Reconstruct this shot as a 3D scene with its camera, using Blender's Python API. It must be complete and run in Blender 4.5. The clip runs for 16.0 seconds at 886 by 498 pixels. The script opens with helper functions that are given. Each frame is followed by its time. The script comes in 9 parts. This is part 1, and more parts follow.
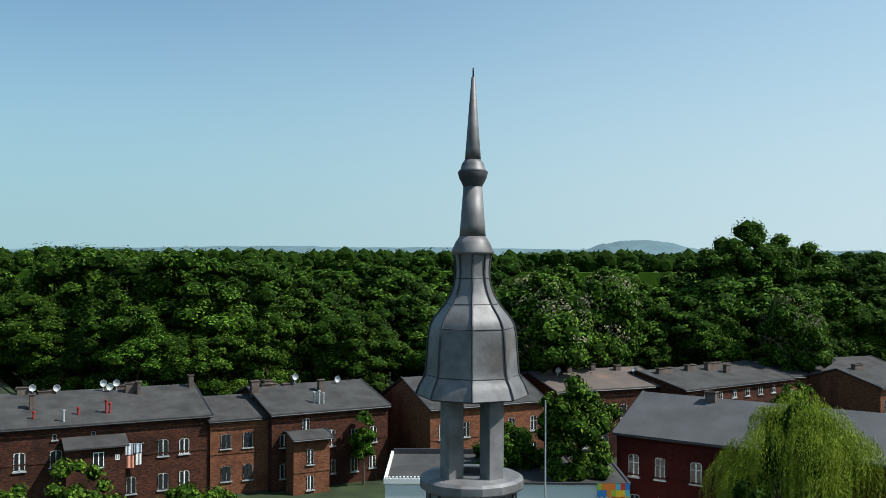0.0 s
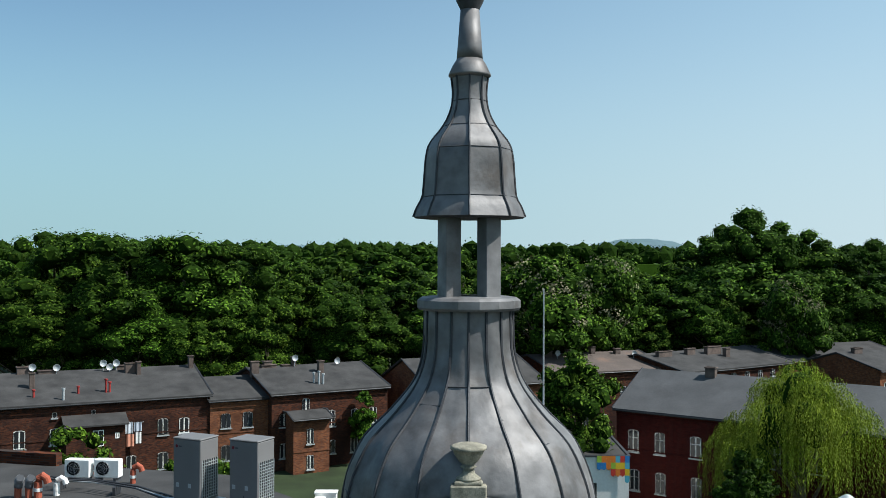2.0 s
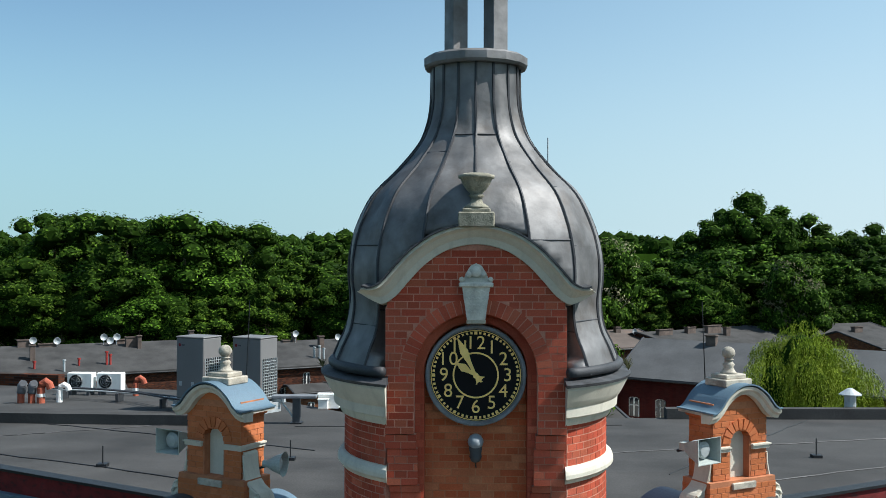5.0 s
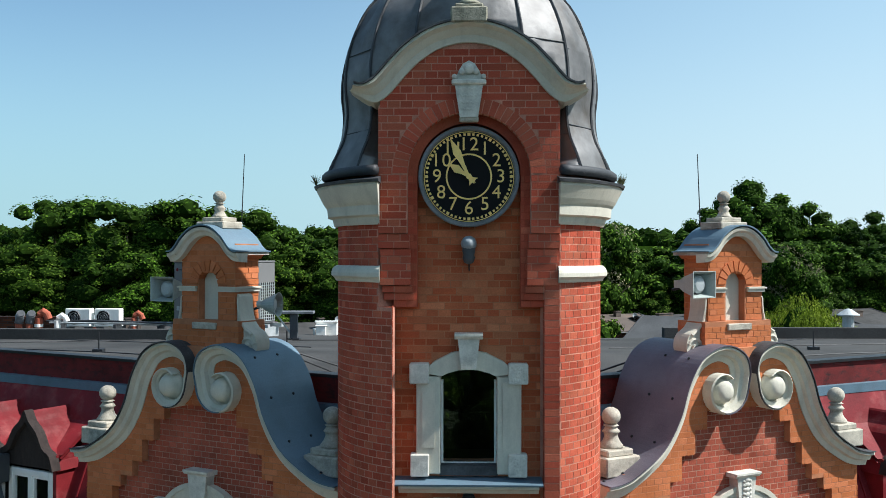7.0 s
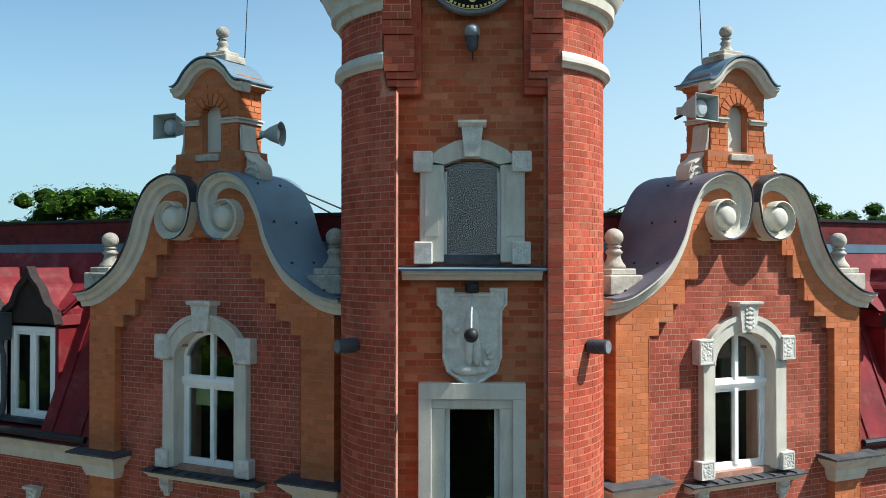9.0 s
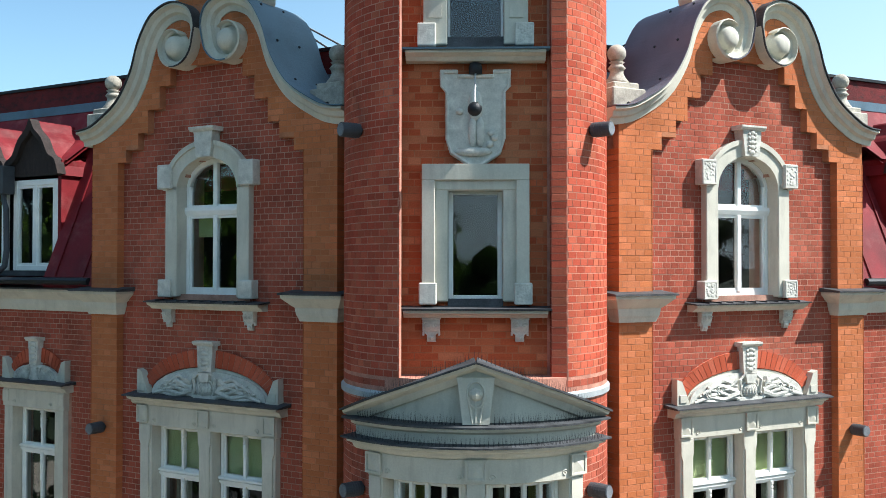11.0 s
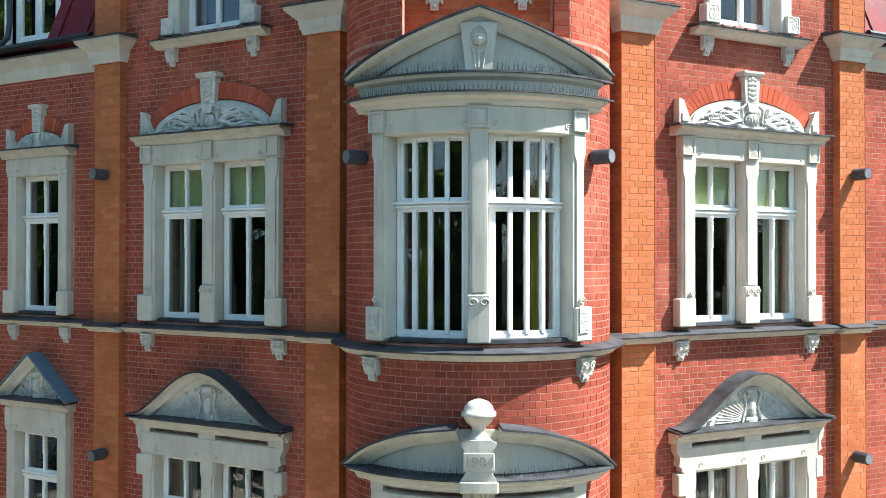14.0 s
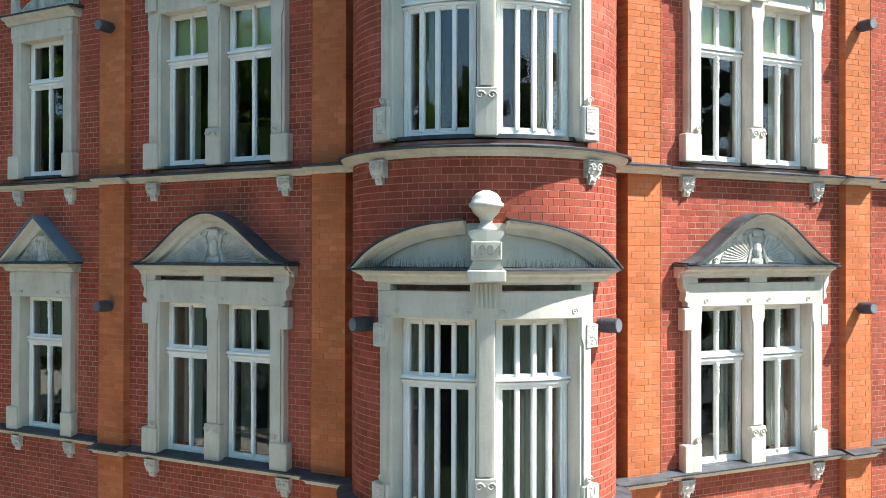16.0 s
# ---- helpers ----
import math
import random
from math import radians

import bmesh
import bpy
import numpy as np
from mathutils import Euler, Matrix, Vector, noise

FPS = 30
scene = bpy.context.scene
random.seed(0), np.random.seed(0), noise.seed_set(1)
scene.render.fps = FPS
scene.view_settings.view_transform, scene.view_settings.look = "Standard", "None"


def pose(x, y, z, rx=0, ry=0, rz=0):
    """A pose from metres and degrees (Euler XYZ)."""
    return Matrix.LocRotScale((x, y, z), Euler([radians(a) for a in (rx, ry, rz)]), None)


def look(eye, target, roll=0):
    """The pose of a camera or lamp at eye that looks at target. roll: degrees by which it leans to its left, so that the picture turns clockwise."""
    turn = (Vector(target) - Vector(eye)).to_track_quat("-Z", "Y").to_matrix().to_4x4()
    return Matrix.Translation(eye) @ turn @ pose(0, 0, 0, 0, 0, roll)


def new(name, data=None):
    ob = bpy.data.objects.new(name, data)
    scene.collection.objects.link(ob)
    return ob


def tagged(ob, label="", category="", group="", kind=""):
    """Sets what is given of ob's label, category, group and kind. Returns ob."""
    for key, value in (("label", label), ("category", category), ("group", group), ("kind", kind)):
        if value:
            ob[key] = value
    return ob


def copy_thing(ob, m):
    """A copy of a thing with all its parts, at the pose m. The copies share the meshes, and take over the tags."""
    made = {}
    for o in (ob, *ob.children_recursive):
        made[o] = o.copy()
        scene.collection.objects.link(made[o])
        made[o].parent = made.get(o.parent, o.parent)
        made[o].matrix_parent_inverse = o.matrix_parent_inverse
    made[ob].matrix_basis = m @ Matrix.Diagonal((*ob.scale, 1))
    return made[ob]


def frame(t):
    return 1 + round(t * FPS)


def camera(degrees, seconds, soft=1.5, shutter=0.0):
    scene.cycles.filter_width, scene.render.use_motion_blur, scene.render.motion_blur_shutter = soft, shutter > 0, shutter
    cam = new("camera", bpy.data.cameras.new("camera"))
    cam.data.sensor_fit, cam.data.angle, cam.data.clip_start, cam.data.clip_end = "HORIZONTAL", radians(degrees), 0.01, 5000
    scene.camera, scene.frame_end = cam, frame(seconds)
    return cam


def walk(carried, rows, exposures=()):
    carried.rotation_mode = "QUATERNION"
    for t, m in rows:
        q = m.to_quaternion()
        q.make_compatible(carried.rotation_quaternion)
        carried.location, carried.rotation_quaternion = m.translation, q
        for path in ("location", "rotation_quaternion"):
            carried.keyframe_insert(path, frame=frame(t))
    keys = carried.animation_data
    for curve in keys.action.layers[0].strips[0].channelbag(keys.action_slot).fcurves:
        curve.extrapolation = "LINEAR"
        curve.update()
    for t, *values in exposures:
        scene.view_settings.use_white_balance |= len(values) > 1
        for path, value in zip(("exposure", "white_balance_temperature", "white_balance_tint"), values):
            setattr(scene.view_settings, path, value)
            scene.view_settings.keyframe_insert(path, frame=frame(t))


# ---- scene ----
cam = camera(49.21, 16.0, soft=0.68)
PATH = [
    (0.0, pose(-0.305, -11.446, 24.841, 90.39, -0.24, 0.21)),
    (0.5, pose(-0.279, -11.453, 24.313, 90.38, -0.26, 0.22)),
    (1.0, pose(-0.292, -11.458, 23.794, 90.36, -0.25, 0.21)),
    (1.5, pose(-0.272, -11.458, 23.290, 90.36, -0.23, 0.21)),
    (2.0, pose(-0.265, -11.451, 22.767, 90.36, -0.20, 0.21)),
    (2.5, pose(-0.317, -11.446, 22.285, 90.36, -0.19, 0.20)),
    (3.0, pose(-0.350, -11.465, 21.829, 90.37, -0.16, 0.19)),
    (5.5, pose(-0.334, -11.450, 19.445, 90.38, -0.14, 0.19)),
    (6.0, pose(-0.306, -11.426, 18.923, 90.39, -0.10, 0.21)),
    (6.5, pose(-0.275, -11.420, 18.394, 90.39, -0.08, 0.22)),
    (7.0, pose(-0.259, -11.423, 17.840, 90.41, -0.06, 0.22)),
    (7.5, pose(-0.271, -11.429, 17.271, 90.43, -0.07, 0.23)),
    (8.0, pose(-0.289, -11.435, 16.712, 90.43, -0.08, 0.21)),
    (10.5, pose(-0.303, -11.378, 13.746, 91.09, -0.02, 0.22)),
    (11.0, pose(-0.327, -11.389, 13.160, 90.99, -0.04, 0.23)),
    (11.5, pose(-0.327, -11.383, 12.546, 90.96, -0.04, 0.24)),
    (12.0, pose(-0.324, -11.390, 11.941, 90.84, -0.03, 0.25)),
    (12.5, pose(-0.330, -11.388, 11.356, 90.76, -0.05, 0.26)),
    (13.0, pose(-0.341, -11.369, 10.800, 90.69, -0.07, 0.24)),
    (13.5, pose(-0.345, -11.373, 10.233, 90.64, -0.06, 0.25)),
    (14.0, pose(-0.349, -11.374, 9.692, 90.60, -0.06, 0.27)),
    (14.5, pose(-0.336, -11.385, 9.154, 90.61, -0.07, 0.28)),
    (15.0, pose(-0.350, -11.385, 8.626, 90.57, -0.10, 0.28)),
    (15.5, pose(-0.381, -11.379, 8.090, 90.53, -0.09, 0.29)),
    (16.0, pose(-0.421, -11.362, 7.639, 90.47, -0.12, 0.27)),
]
walk(cam, PATH, exposures=[(t, s, k, 8.5) for t, s, k in ((0.0, 0.34, 6500.0), (3.2, 0.38, 6500.0), (5.4, 0.5, 6480.0), (8.0, 0.62, 6460.0), (10.4, 0.82, 6420.0), (11.0, 0.98, 6400.0), (12.3, 1.44, 6350.0), (16.0, 1.42, 6300.0))])

# ---- daylight ----
world = bpy.data.worlds.new("world")
scene.world = world
world.use_nodes = True
wn = world.node_tree
sky = wn.nodes.new("ShaderNodeTexSky")
sky.sky_type = "NISHITA"
sky.sun_disc = False
sky.sun_elevation = radians(50)
sky.sun_rotation = radians(98)
sky.air_density, sky.dust_density, sky.ozone_density = 0.85, 0.3, 2.4
sky.altitude = 250
haze = wn.nodes.new("ShaderNodeMix")
haze.data_type, haze.blend_type = "RGBA", "MULTIPLY"
haze.inputs["Factor"].default_value = 1
haze.inputs["B"].default_value = (0.84, 1.03, 1.0, 1)
wn.links.new(sky.outputs[0], haze.inputs["A"])
# summer haze that pales the sky towards the sun's side and lies along the horizon
way = wn.nodes.new("ShaderNodeTexCoord")


def sky_ramp(direction, a, b, low, high):
    """How far a direction of the sky leans towards another one, from low to high."""
    dot, ramp = wn.nodes.new("ShaderNodeVectorMath"), wn.nodes.new("ShaderNodeMapRange")
    dot.operation, ramp.interpolation_type = "DOT_PRODUCT", "SMOOTHSTEP"
    dot.inputs[1].default_value = direction
    for slot, value in zip((1, 2, 3, 4), (a, b, low, high)):
        ramp.inputs[slot].default_value = value
    wn.links.new(way.outputs["Generated"], dot.inputs[0])
    wn.links.new(dot.outputs["Value"], ramp.inputs[0])
    return ramp.outputs[0]


def sky_mix(factor, a, b):
    mix = wn.nodes.new("ShaderNodeMix")
    mix.data_type = "RGBA"
    wn.links.new(factor, mix.inputs["Factor"])
    for slot, value in (("A", a), ("B", b)):
        if isinstance(value, tuple):
            mix.inputs[slot].default_value = (*value, 1)
        else:
            wn.links.new(value, mix.inputs[slot])
    return mix.outputs["Result"]


upper = sky_mix(sky_ramp((0.99, -0.14, -0.25), -0.75, 0.75, 0.06, 0.8), haze.outputs["Result"], (3.85, 5.65, 6.85))
horizon = sky_mix(sky_ramp((0.99, -0.14, 0.0), -0.6, 0.6, 0.0, 1.0), (2.65, 4.3, 5.0), (4.9, 6.0, 6.6))
wn.links.new(sky_mix(sky_ramp((0, 0, 1), 0.0, 0.3, 0.9, 0.0), upper, horizon), wn.nodes["Background"].inputs[0])
wn.nodes["Background"].inputs[1].default_value = 0.1

sun = new("sun", bpy.data.lights.new("sun", "SUN"))
sun.data.energy, sun.data.angle, sun.data.color = 5.0, radians(0.55), (1.0, 0.98, 0.95)
sun.matrix_world = look((6.365 * 8, -0.895 * 8, 7.66 * 8), (0, 0, 0))


# ---- materials ----
def mat(name, base, rough=0.8, metal=0.0, scale=6.0, amount=0.25, fine=60.0, bump=0.2, piece=0.0, tint=None,
        stain=None, stain_amount=0.0, stain_scale=1.2, spec=0.35, stretch=(1, 1, 1), streak=None):
    """Procedural surface: coarse and fine variation, stains, relief and, for pieces, a shade for each of them."""
    m = bpy.data.materials.new(name)
    m.use_nodes = True
    nt = m.node_tree
    N, L = nt.nodes.new, nt.links.new
    bs = nt.nodes["Principled BSDF"]
    tc = N("ShaderNodeTexCoord")
    mp = N("ShaderNodeMapping")
    mp.inputs["Scale"].default_value = stretch
    L(tc.outputs["Object"], mp.inputs[0])
    n1, n2 = N("ShaderNodeTexNoise"), N("ShaderNodeTexNoise")
    n1.inputs["Scale"].default_value, n1.inputs["Detail"].default_value = scale, 5
    n2.inputs["Scale"].default_value, n2.inputs["Detail"].default_value = fine, 4
    L(mp.outputs[0], n1.inputs[0])
    L(mp.outputs[0], n2.inputs[0])
    r1 = N("ShaderNodeMapRange")
    r1.inputs[1].default_value, r1.inputs[2].default_value = 0.3, 0.7
    r1.inputs[3].default_value, r1.inputs[4].default_value = 1 - amount, 1 + amount
    L(n1.outputs[0], r1.inputs[0])
    r2 = N("ShaderNodeMapRange")
    r2.inputs[1].default_value, r2.inputs[2].default_value = 0.3, 0.7
    r2.inputs[3].default_value, r2.inputs[4].default_value = 1 - amount * 0.5, 1 + amount * 0.5
    L(n2.outputs[0], r2.inputs[0])
    mul = N("ShaderNodeMath")
    mul.operation = "MULTIPLY"
    L(r1.outputs[0], mul.inputs[0])
    L(r2.outputs[0], mul.inputs[1])
    colour = N("ShaderNodeRGB")
    colour.outputs[0].default_value = (*base, 1)
    out = colour.outputs[0]
    if piece:
        ge, oi = N("ShaderNodeNewGeometry"), N("ShaderNodeObjectInfo")
        ad = N("ShaderNodeMath")
        ad.operation = "ADD"
        L(ge.outputs["Random Per Island"], ad.inputs[0])
        L(oi.outputs["Random"], ad.inputs[1])
        fr = N("ShaderNodeMath")
        fr.operation = "FRACT"
        L(ad.outputs[0], fr.inputs[0])
        mx = N("ShaderNodeMix")
        mx.data_type = "RGBA"
        L(out, mx.inputs["A"])
        mx.inputs["B"].default_value = (*(tint or base), 1)
        pw = N("ShaderNodeMath")
        pw.operation = "POWER"
        pw.inputs[1].default_value = 2.2
        L(fr.outputs[0], pw.inputs[0])
        L(pw.outputs[0], mx.inputs["Factor"])
        pr = N("ShaderNodeMapRange")
        pr.inputs[3].default_value, pr.inputs[4].default_value = 1 - piece, 1 + piece * 0.7
        f2 = N("ShaderNodeMath")
        f2.operation = "MULTIPLY"
        f2.inputs[1].default_value = 7.31
        L(fr.outputs[0], f2.inputs[0])
        f3 = N("ShaderNodeMath")
        f3.operation = "FRACT"
        L(f2.outputs[0], f3.inputs[0])
        L(f3.outputs[0], pr.inputs[0])
        m3 = N("ShaderNodeMath")
        m3.operation = "MULTIPLY"
        L(mul.outputs[0], m3.inputs[0])
        L(pr.outputs[0], m3.inputs[1])
        mul = m3
        out = mx.outputs["Result"]
    if stain:
        n3 = N("ShaderNodeTexNoise")
        n3.inputs["Scale"].default_value, n3.inputs["Detail"].default_value = stain_scale, 7
        n3.inputs["Roughness"].default_value = 0.65
        if streak:
            ms3 = N("ShaderNodeMapping")
            ms3.inputs["Scale"].default_value = streak
            L(tc.outputs["Object"], ms3.inputs[0])
            L(ms3.outputs[0], n3.inputs[0])
        else:
            L(mp.outputs[0], n3.inputs[0])
        r3 = N("ShaderNodeMapRange")
        r3.inputs[1].default_value, r3.inputs[2].default_value = 0.5, 0.72
        r3.inputs[4].default_value = stain_amount
        L(n3.outputs[0], r3.inputs[0])
        ms = N("ShaderNodeMix")
        ms.data_type = "RGBA"
        L(r3.outputs[0], ms.inputs["Factor"])
        L(out, ms.inputs["A"])
        ms.inputs["B"].default_value = (*stain, 1)
        out = ms.outputs["Result"]
    hs = N("ShaderNodeMix")
    hs.data_type, hs.blend_type = "RGBA", "MULTIPLY"
    hs.inputs["Factor"].default_value = 1
    L(out, hs.inputs["A"])
    L(mul.outputs[0], hs.inputs["B"])
    L(hs.outputs["Result"], bs.inputs["Base Color"])
    rr = N("ShaderNodeMapRange")
    rr.inputs[3].default_value, rr.inputs[4].default_value = max(rough - 0.12, 0.02), min(rough + 0.12, 1)
    L(n1.outputs[0], rr.inputs[0])
    L(rr.outputs[0], bs.inputs["Roughness"])
    bs.inputs["Metallic"].default_value = metal
    bs.inputs["Specular IOR Level"].default_value = spec
    if bump:
        b = N("ShaderNodeBump")
        b.inputs["Strength"].default_value, b.inputs["Distance"].default_value = bump, 0.02
        L(n2.outputs[0], b.inputs["Height"])
        L(b.outputs[0], bs.inputs["Normal"])
    return m


RED = mat("red_brick", (0.308, 0.071, 0.044), 0.85, amount=0.24, scale=2.0, piece=0.17, tint=(0.37, 0.09, 0.056), stain=(0.46, 0.165, 0.105), stain_amount=0.4, stain_scale=0.55, spec=0.08)
TOWER_RED = mat("tower_red_brick", (0.40, 0.073, 0.042), 0.85, amount=0.24, scale=2.0, piece=0.18, tint=(0.45, 0.12, 0.068), stain=(0.49, 0.18, 0.115), stain_amount=0.4, stain_scale=0.8, spec=0.08)
ARCHBRICK = mat("arch_red_brick", (0.44, 0.088, 0.045), 0.85, amount=0.2, scale=2.0, piece=0.1, tint=(0.47, 0.12, 0.07), spec=0.08)
PANELBRICK = mat("red_orange_brick", (0.435, 0.10, 0.041), 0.85, amount=0.22, scale=2.0, piece=0.16, tint=(0.54, 0.20, 0.10), stain=(0.40, 0.075, 0.035), stain_amount=0.5, stain_scale=0.9, spec=0.08)
ORANGE = mat("orange_brick", (0.455, 0.147, 0.058), 0.85, amount=0.2, scale=1.6, piece=0.07, tint=(0.54, 0.185, 0.085), stain=(0.40, 0.10, 0.045), stain_amount=0.55, stain_scale=1.1, spec=0.08)
MORTAR = mat("pinkish_mortar", (0.40, 0.225, 0.165), 0.95, amount=0.25, stain=(0.26, 0.10, 0.07), stain_amount=0.75, stain_scale=1.4)
TOWERMORTAR = mat("reddish_mortar", (0.46, 0.21, 0.15), 0.95, amount=0.25, stain=(0.30, 0.09, 0.06), stain_amount=0.5, stain_scale=2.5)
PEELING = mat("peeling_maroon_paint", (0.13, 0.018, 0.018), 0.75, amount=0.35, scale=3, bump=0.3, stain=(0.022, 0.018, 0.018), stain_amount=0.95, stain_scale=2.2, spec=0.2, streak=(2.5, 2.5, 5.0))
ORANGEMORTAR = mat("orange_mortar", (0.42, 0.165, 0.08), 0.95, amount=0.2, stain=(0.30, 0.11, 0.055), stain_amount=0.6, stain_scale=2.0)
STONE = mat("cream_painted_stone", (0.55, 0.522, 0.44), 0.8, amount=0.1, scale=3.0, bump=0.06, stain=(0.30, 0.285, 0.24), stain_amount=0.42, stain_scale=1.3, streak=(6.0, 6.0, 1.1), spec=0.25)
ORNAMENT = mat("pale_ornament_stone", (0.58, 0.56, 0.50), 0.85, amount=0.16, scale=9.0, bump=0.2, stain=(0.26, 0.26, 0.235), stain_amount=0.5, stain_scale=5, spec=0.2)
OLDSTONE = mat("weathered_stone", (0.42, 0.385, 0.32), 0.85, amount=0.25, scale=7.0, bump=0.35, stain=(0.10, 0.10, 0.09), stain_amount=0.8, stain_scale=4)
URNSTONE = mat("mossy_urn_stone", (0.27, 0.255, 0.20), 0.9, amount=0.3, scale=8.0, bump=0.35, stain=(0.06, 0.065, 0.045), stain_amount=0.8, stain_scale=5)
LEDGE = mat("slate_ledge_sheet", (0.06, 0.063, 0.068), 0.65, metal=0.1, amount=0.4, scale=5, stain=(0.02, 0.02, 0.022), stain_amount=0.9, stain_scale=4)
ZINC = mat("zinc_sheet", (0.165, 0.163, 0.163), 0.57, metal=0.4, amount=0.36, scale=1.6, fine=6, bump=0.4, stain=(0.10, 0.084, 0.072), stain_amount=0.85, stain_scale=1.9, spec=0.3)
SEAM = mat("dark_seam", (0.05, 0.052, 0.057), 0.6, metal=0.2, amount=0.2)
BLUEMETAL = mat("blue_grey_sheet", (0.115, 0.185, 0.24), 0.5, metal=0.1, amount=0.2, scale=2, bump=0.2, stain=(0.07, 0.09, 0.12), stain_amount=0.6, stain_scale=2)
PURPLEMETAL = mat("dull_purple_sheet", (0.155, 0.14, 0.17), 0.5, metal=0.25, amount=0.2, scale=2, bump=0.2, stain=(0.1, 0.09, 0.12), stain_amount=0.6)
REDMETAL = mat("red_roof_sheet", (0.155, 0.012, 0.016), 0.6, amount=0.3, scale=2, bump=0.15, spec=0.2, stain=(0.34, 0.15, 0.14), stain_amount=0.3, stain_scale=3)
WHITE = mat("white_window_paint", (0.82, 0.815, 0.78), 0.45, amount=0.05, bump=0.05)
BITUMEN = mat("grey_roofing_felt", (0.052, 0.051, 0.050), 0.92, amount=0.3, scale=0.6, fine=30, bump=0.2, stain=(0.03, 0.03, 0.03), stain_amount=0.7, stain_scale=0.4, spec=0.2)
BLACKIRON = mat("dark_iron", (0.025, 0.027, 0.03), 0.5, metal=0.4, amount=0.2)
GREYPLASTIC = mat("grey_enamel", (0.055, 0.06, 0.068), 0.55, amount=0.15)
# Grey for the raised date: shade of carved strokes put into the colour.
DATEGREY = mat("shaded_carving", (0.33, 0.31, 0.26), 0.9, amount=0.2)
HOODGREY = mat("hood_grey", (0.24, 0.27, 0.30), 0.5, amount=0.2)
RIMGREY = mat("dull_lead_grey", (0.16, 0.17, 0.185), 0.6, amount=0.3, scale=4)
DIAL = mat("black_dial", (0.006, 0.006, 0.007), 0.7, amount=0.1, bump=0, spec=0.15)
GOLD = mat("gilt_paint", (0.86, 0.60, 0.20), 0.5, metal=0.0, amount=0.12, bump=0.05)
BELLGREY = mat("pale_grey_metal", (0.42, 0.45, 0.46), 0.5, metal=0.3, amount=0.15)
DARKWOOD = mat("tarred_wood", (0.028, 0.020, 0.018), 0.85, amount=0.4, scale=3, fine=40, bump=0.4, stretch=(6, 6, 1))
# Near-black, so the gloom of the unlit rooms is in the wall colour.
ROOM = mat("dark_room_shade", (0.02, 0.019, 0.018), 0.9, amount=0.2)
CURTAIN = mat("grey_green_curtain", (0.30, 0.33, 0.27), 0.9, amount=0.2, stretch=(8, 8, 0.5))
BLIND = mat("green_blind", (0.50, 0.57, 0.28), 0.9, amount=0.12)
YELLOWCURTAIN = mat("olive_curtain", (0.34, 0.32, 0.06), 0.9, amount=0.25, stretch=(8, 8, 0.5))
LAWN = mat("lawn", (0.022, 0.036, 0.012), 0.95, amount=0.4, scale=0.3, fine=8)
# Unseen from the camera; pale and warm to bounce light onto the walls.
GRAVEL = mat("pavement_slabs", (0.40, 0.35, 0.28), 0.9, amount=0.15, scale=0.7)


def house_brick(name, dark, bright, mortar, soot, soot_amount=0.8):
    """Old brickwork seen from afar: courses of uneven bricks under patches of soot."""
    m = bpy.data.materials.new(name)
    m.use_nodes = True
    nt = m.node_tree
    N, L = nt.nodes.new, nt.links.new
    bs = nt.nodes["Principled BSDF"]
    tc, sep, add, com = N("ShaderNodeTexCoord"), N("ShaderNodeSeparateXYZ"), N("ShaderNodeMath"), N("ShaderNodeCombineXYZ")
    L(tc.outputs["Object"], sep.inputs[0])
    L(sep.outputs[0], add.inputs[0])
    L(sep.outputs[1], add.inputs[1])
    L(add.outputs[0], com.inputs[0])
    L(sep.outputs[2], com.inputs[1])
    br = N("ShaderNodeTexBrick")
    br.inputs["Scale"].default_value = 1.0
    br.inputs["Brick Width"].default_value, br.inputs["Row Height"].default_value = 0.27, 0.085
    br.inputs["Mortar Size"].default_value = 0.012
    br.inputs["Bias"].default_value = -0.1
    br.inputs["Color1"].default_value, br.inputs["Color2"].default_value, br.inputs["Mortar"].default_value = (*dark, 1), (*bright, 1), (*mortar, 1)
    L(com.outputs[0], br.inputs["Vector"])
    out = br.outputs["Color"]
    for scale, lo, hi, amount, rough in ((0.22, 0.46, 0.62, soot_amount, 0.6), (1.6, 0.5, 0.68, soot_amount * 0.7, 0.75)):
        n = N("ShaderNodeTexNoise")
        n.inputs["Scale"].default_value, n.inputs["Detail"].default_value, n.inputs["Roughness"].default_value = scale, 7, rough
        L(tc.outputs["Object"], n.inputs[0])
        r = N("ShaderNodeMapRange")
        r.inputs[1].default_value, r.inputs[2].default_value, r.inputs[4].default_value = lo, hi, amount
        L(n.outputs[0], r.inputs[0])
        x = N("ShaderNodeMix")
        x.data_type = "RGBA"
        L(r.outputs[0], x.inputs["Factor"])
        L(out, x.inputs["A"])
        x.inputs["B"].default_value = (*soot, 1)
        out = x.outputs["Result"]
    L(out, bs.inputs["Base Color"])
    bs.inputs["Roughness"].default_value = 0.9
    bs.inputs["Specular IOR Level"].default_value = 0.1
    return m


# Tones also lowered for the shade that lies on these house fronts.
WORNBRICK = house_brick("sooty_shaded_brick", (0.034, 0.012, 0.008), (0.14, 0.043, 0.019), (0.05, 0.036, 0.03), (0.018, 0.010, 0.009))
WORNORANGE = house_brick("warm_house_brick", (0.12, 0.036, 0.016), (0.30, 0.11, 0.045), (0.12, 0.08, 0.06), (0.06, 0.026, 0.016), 0.7)
DARKRED = house_brick("deep_red_house_brick", (0.042, 0.006, 0.005), (0.080, 0.012, 0.009), (0.06, 0.02, 0.018), (0.03, 0.006, 0.006), 0.6)
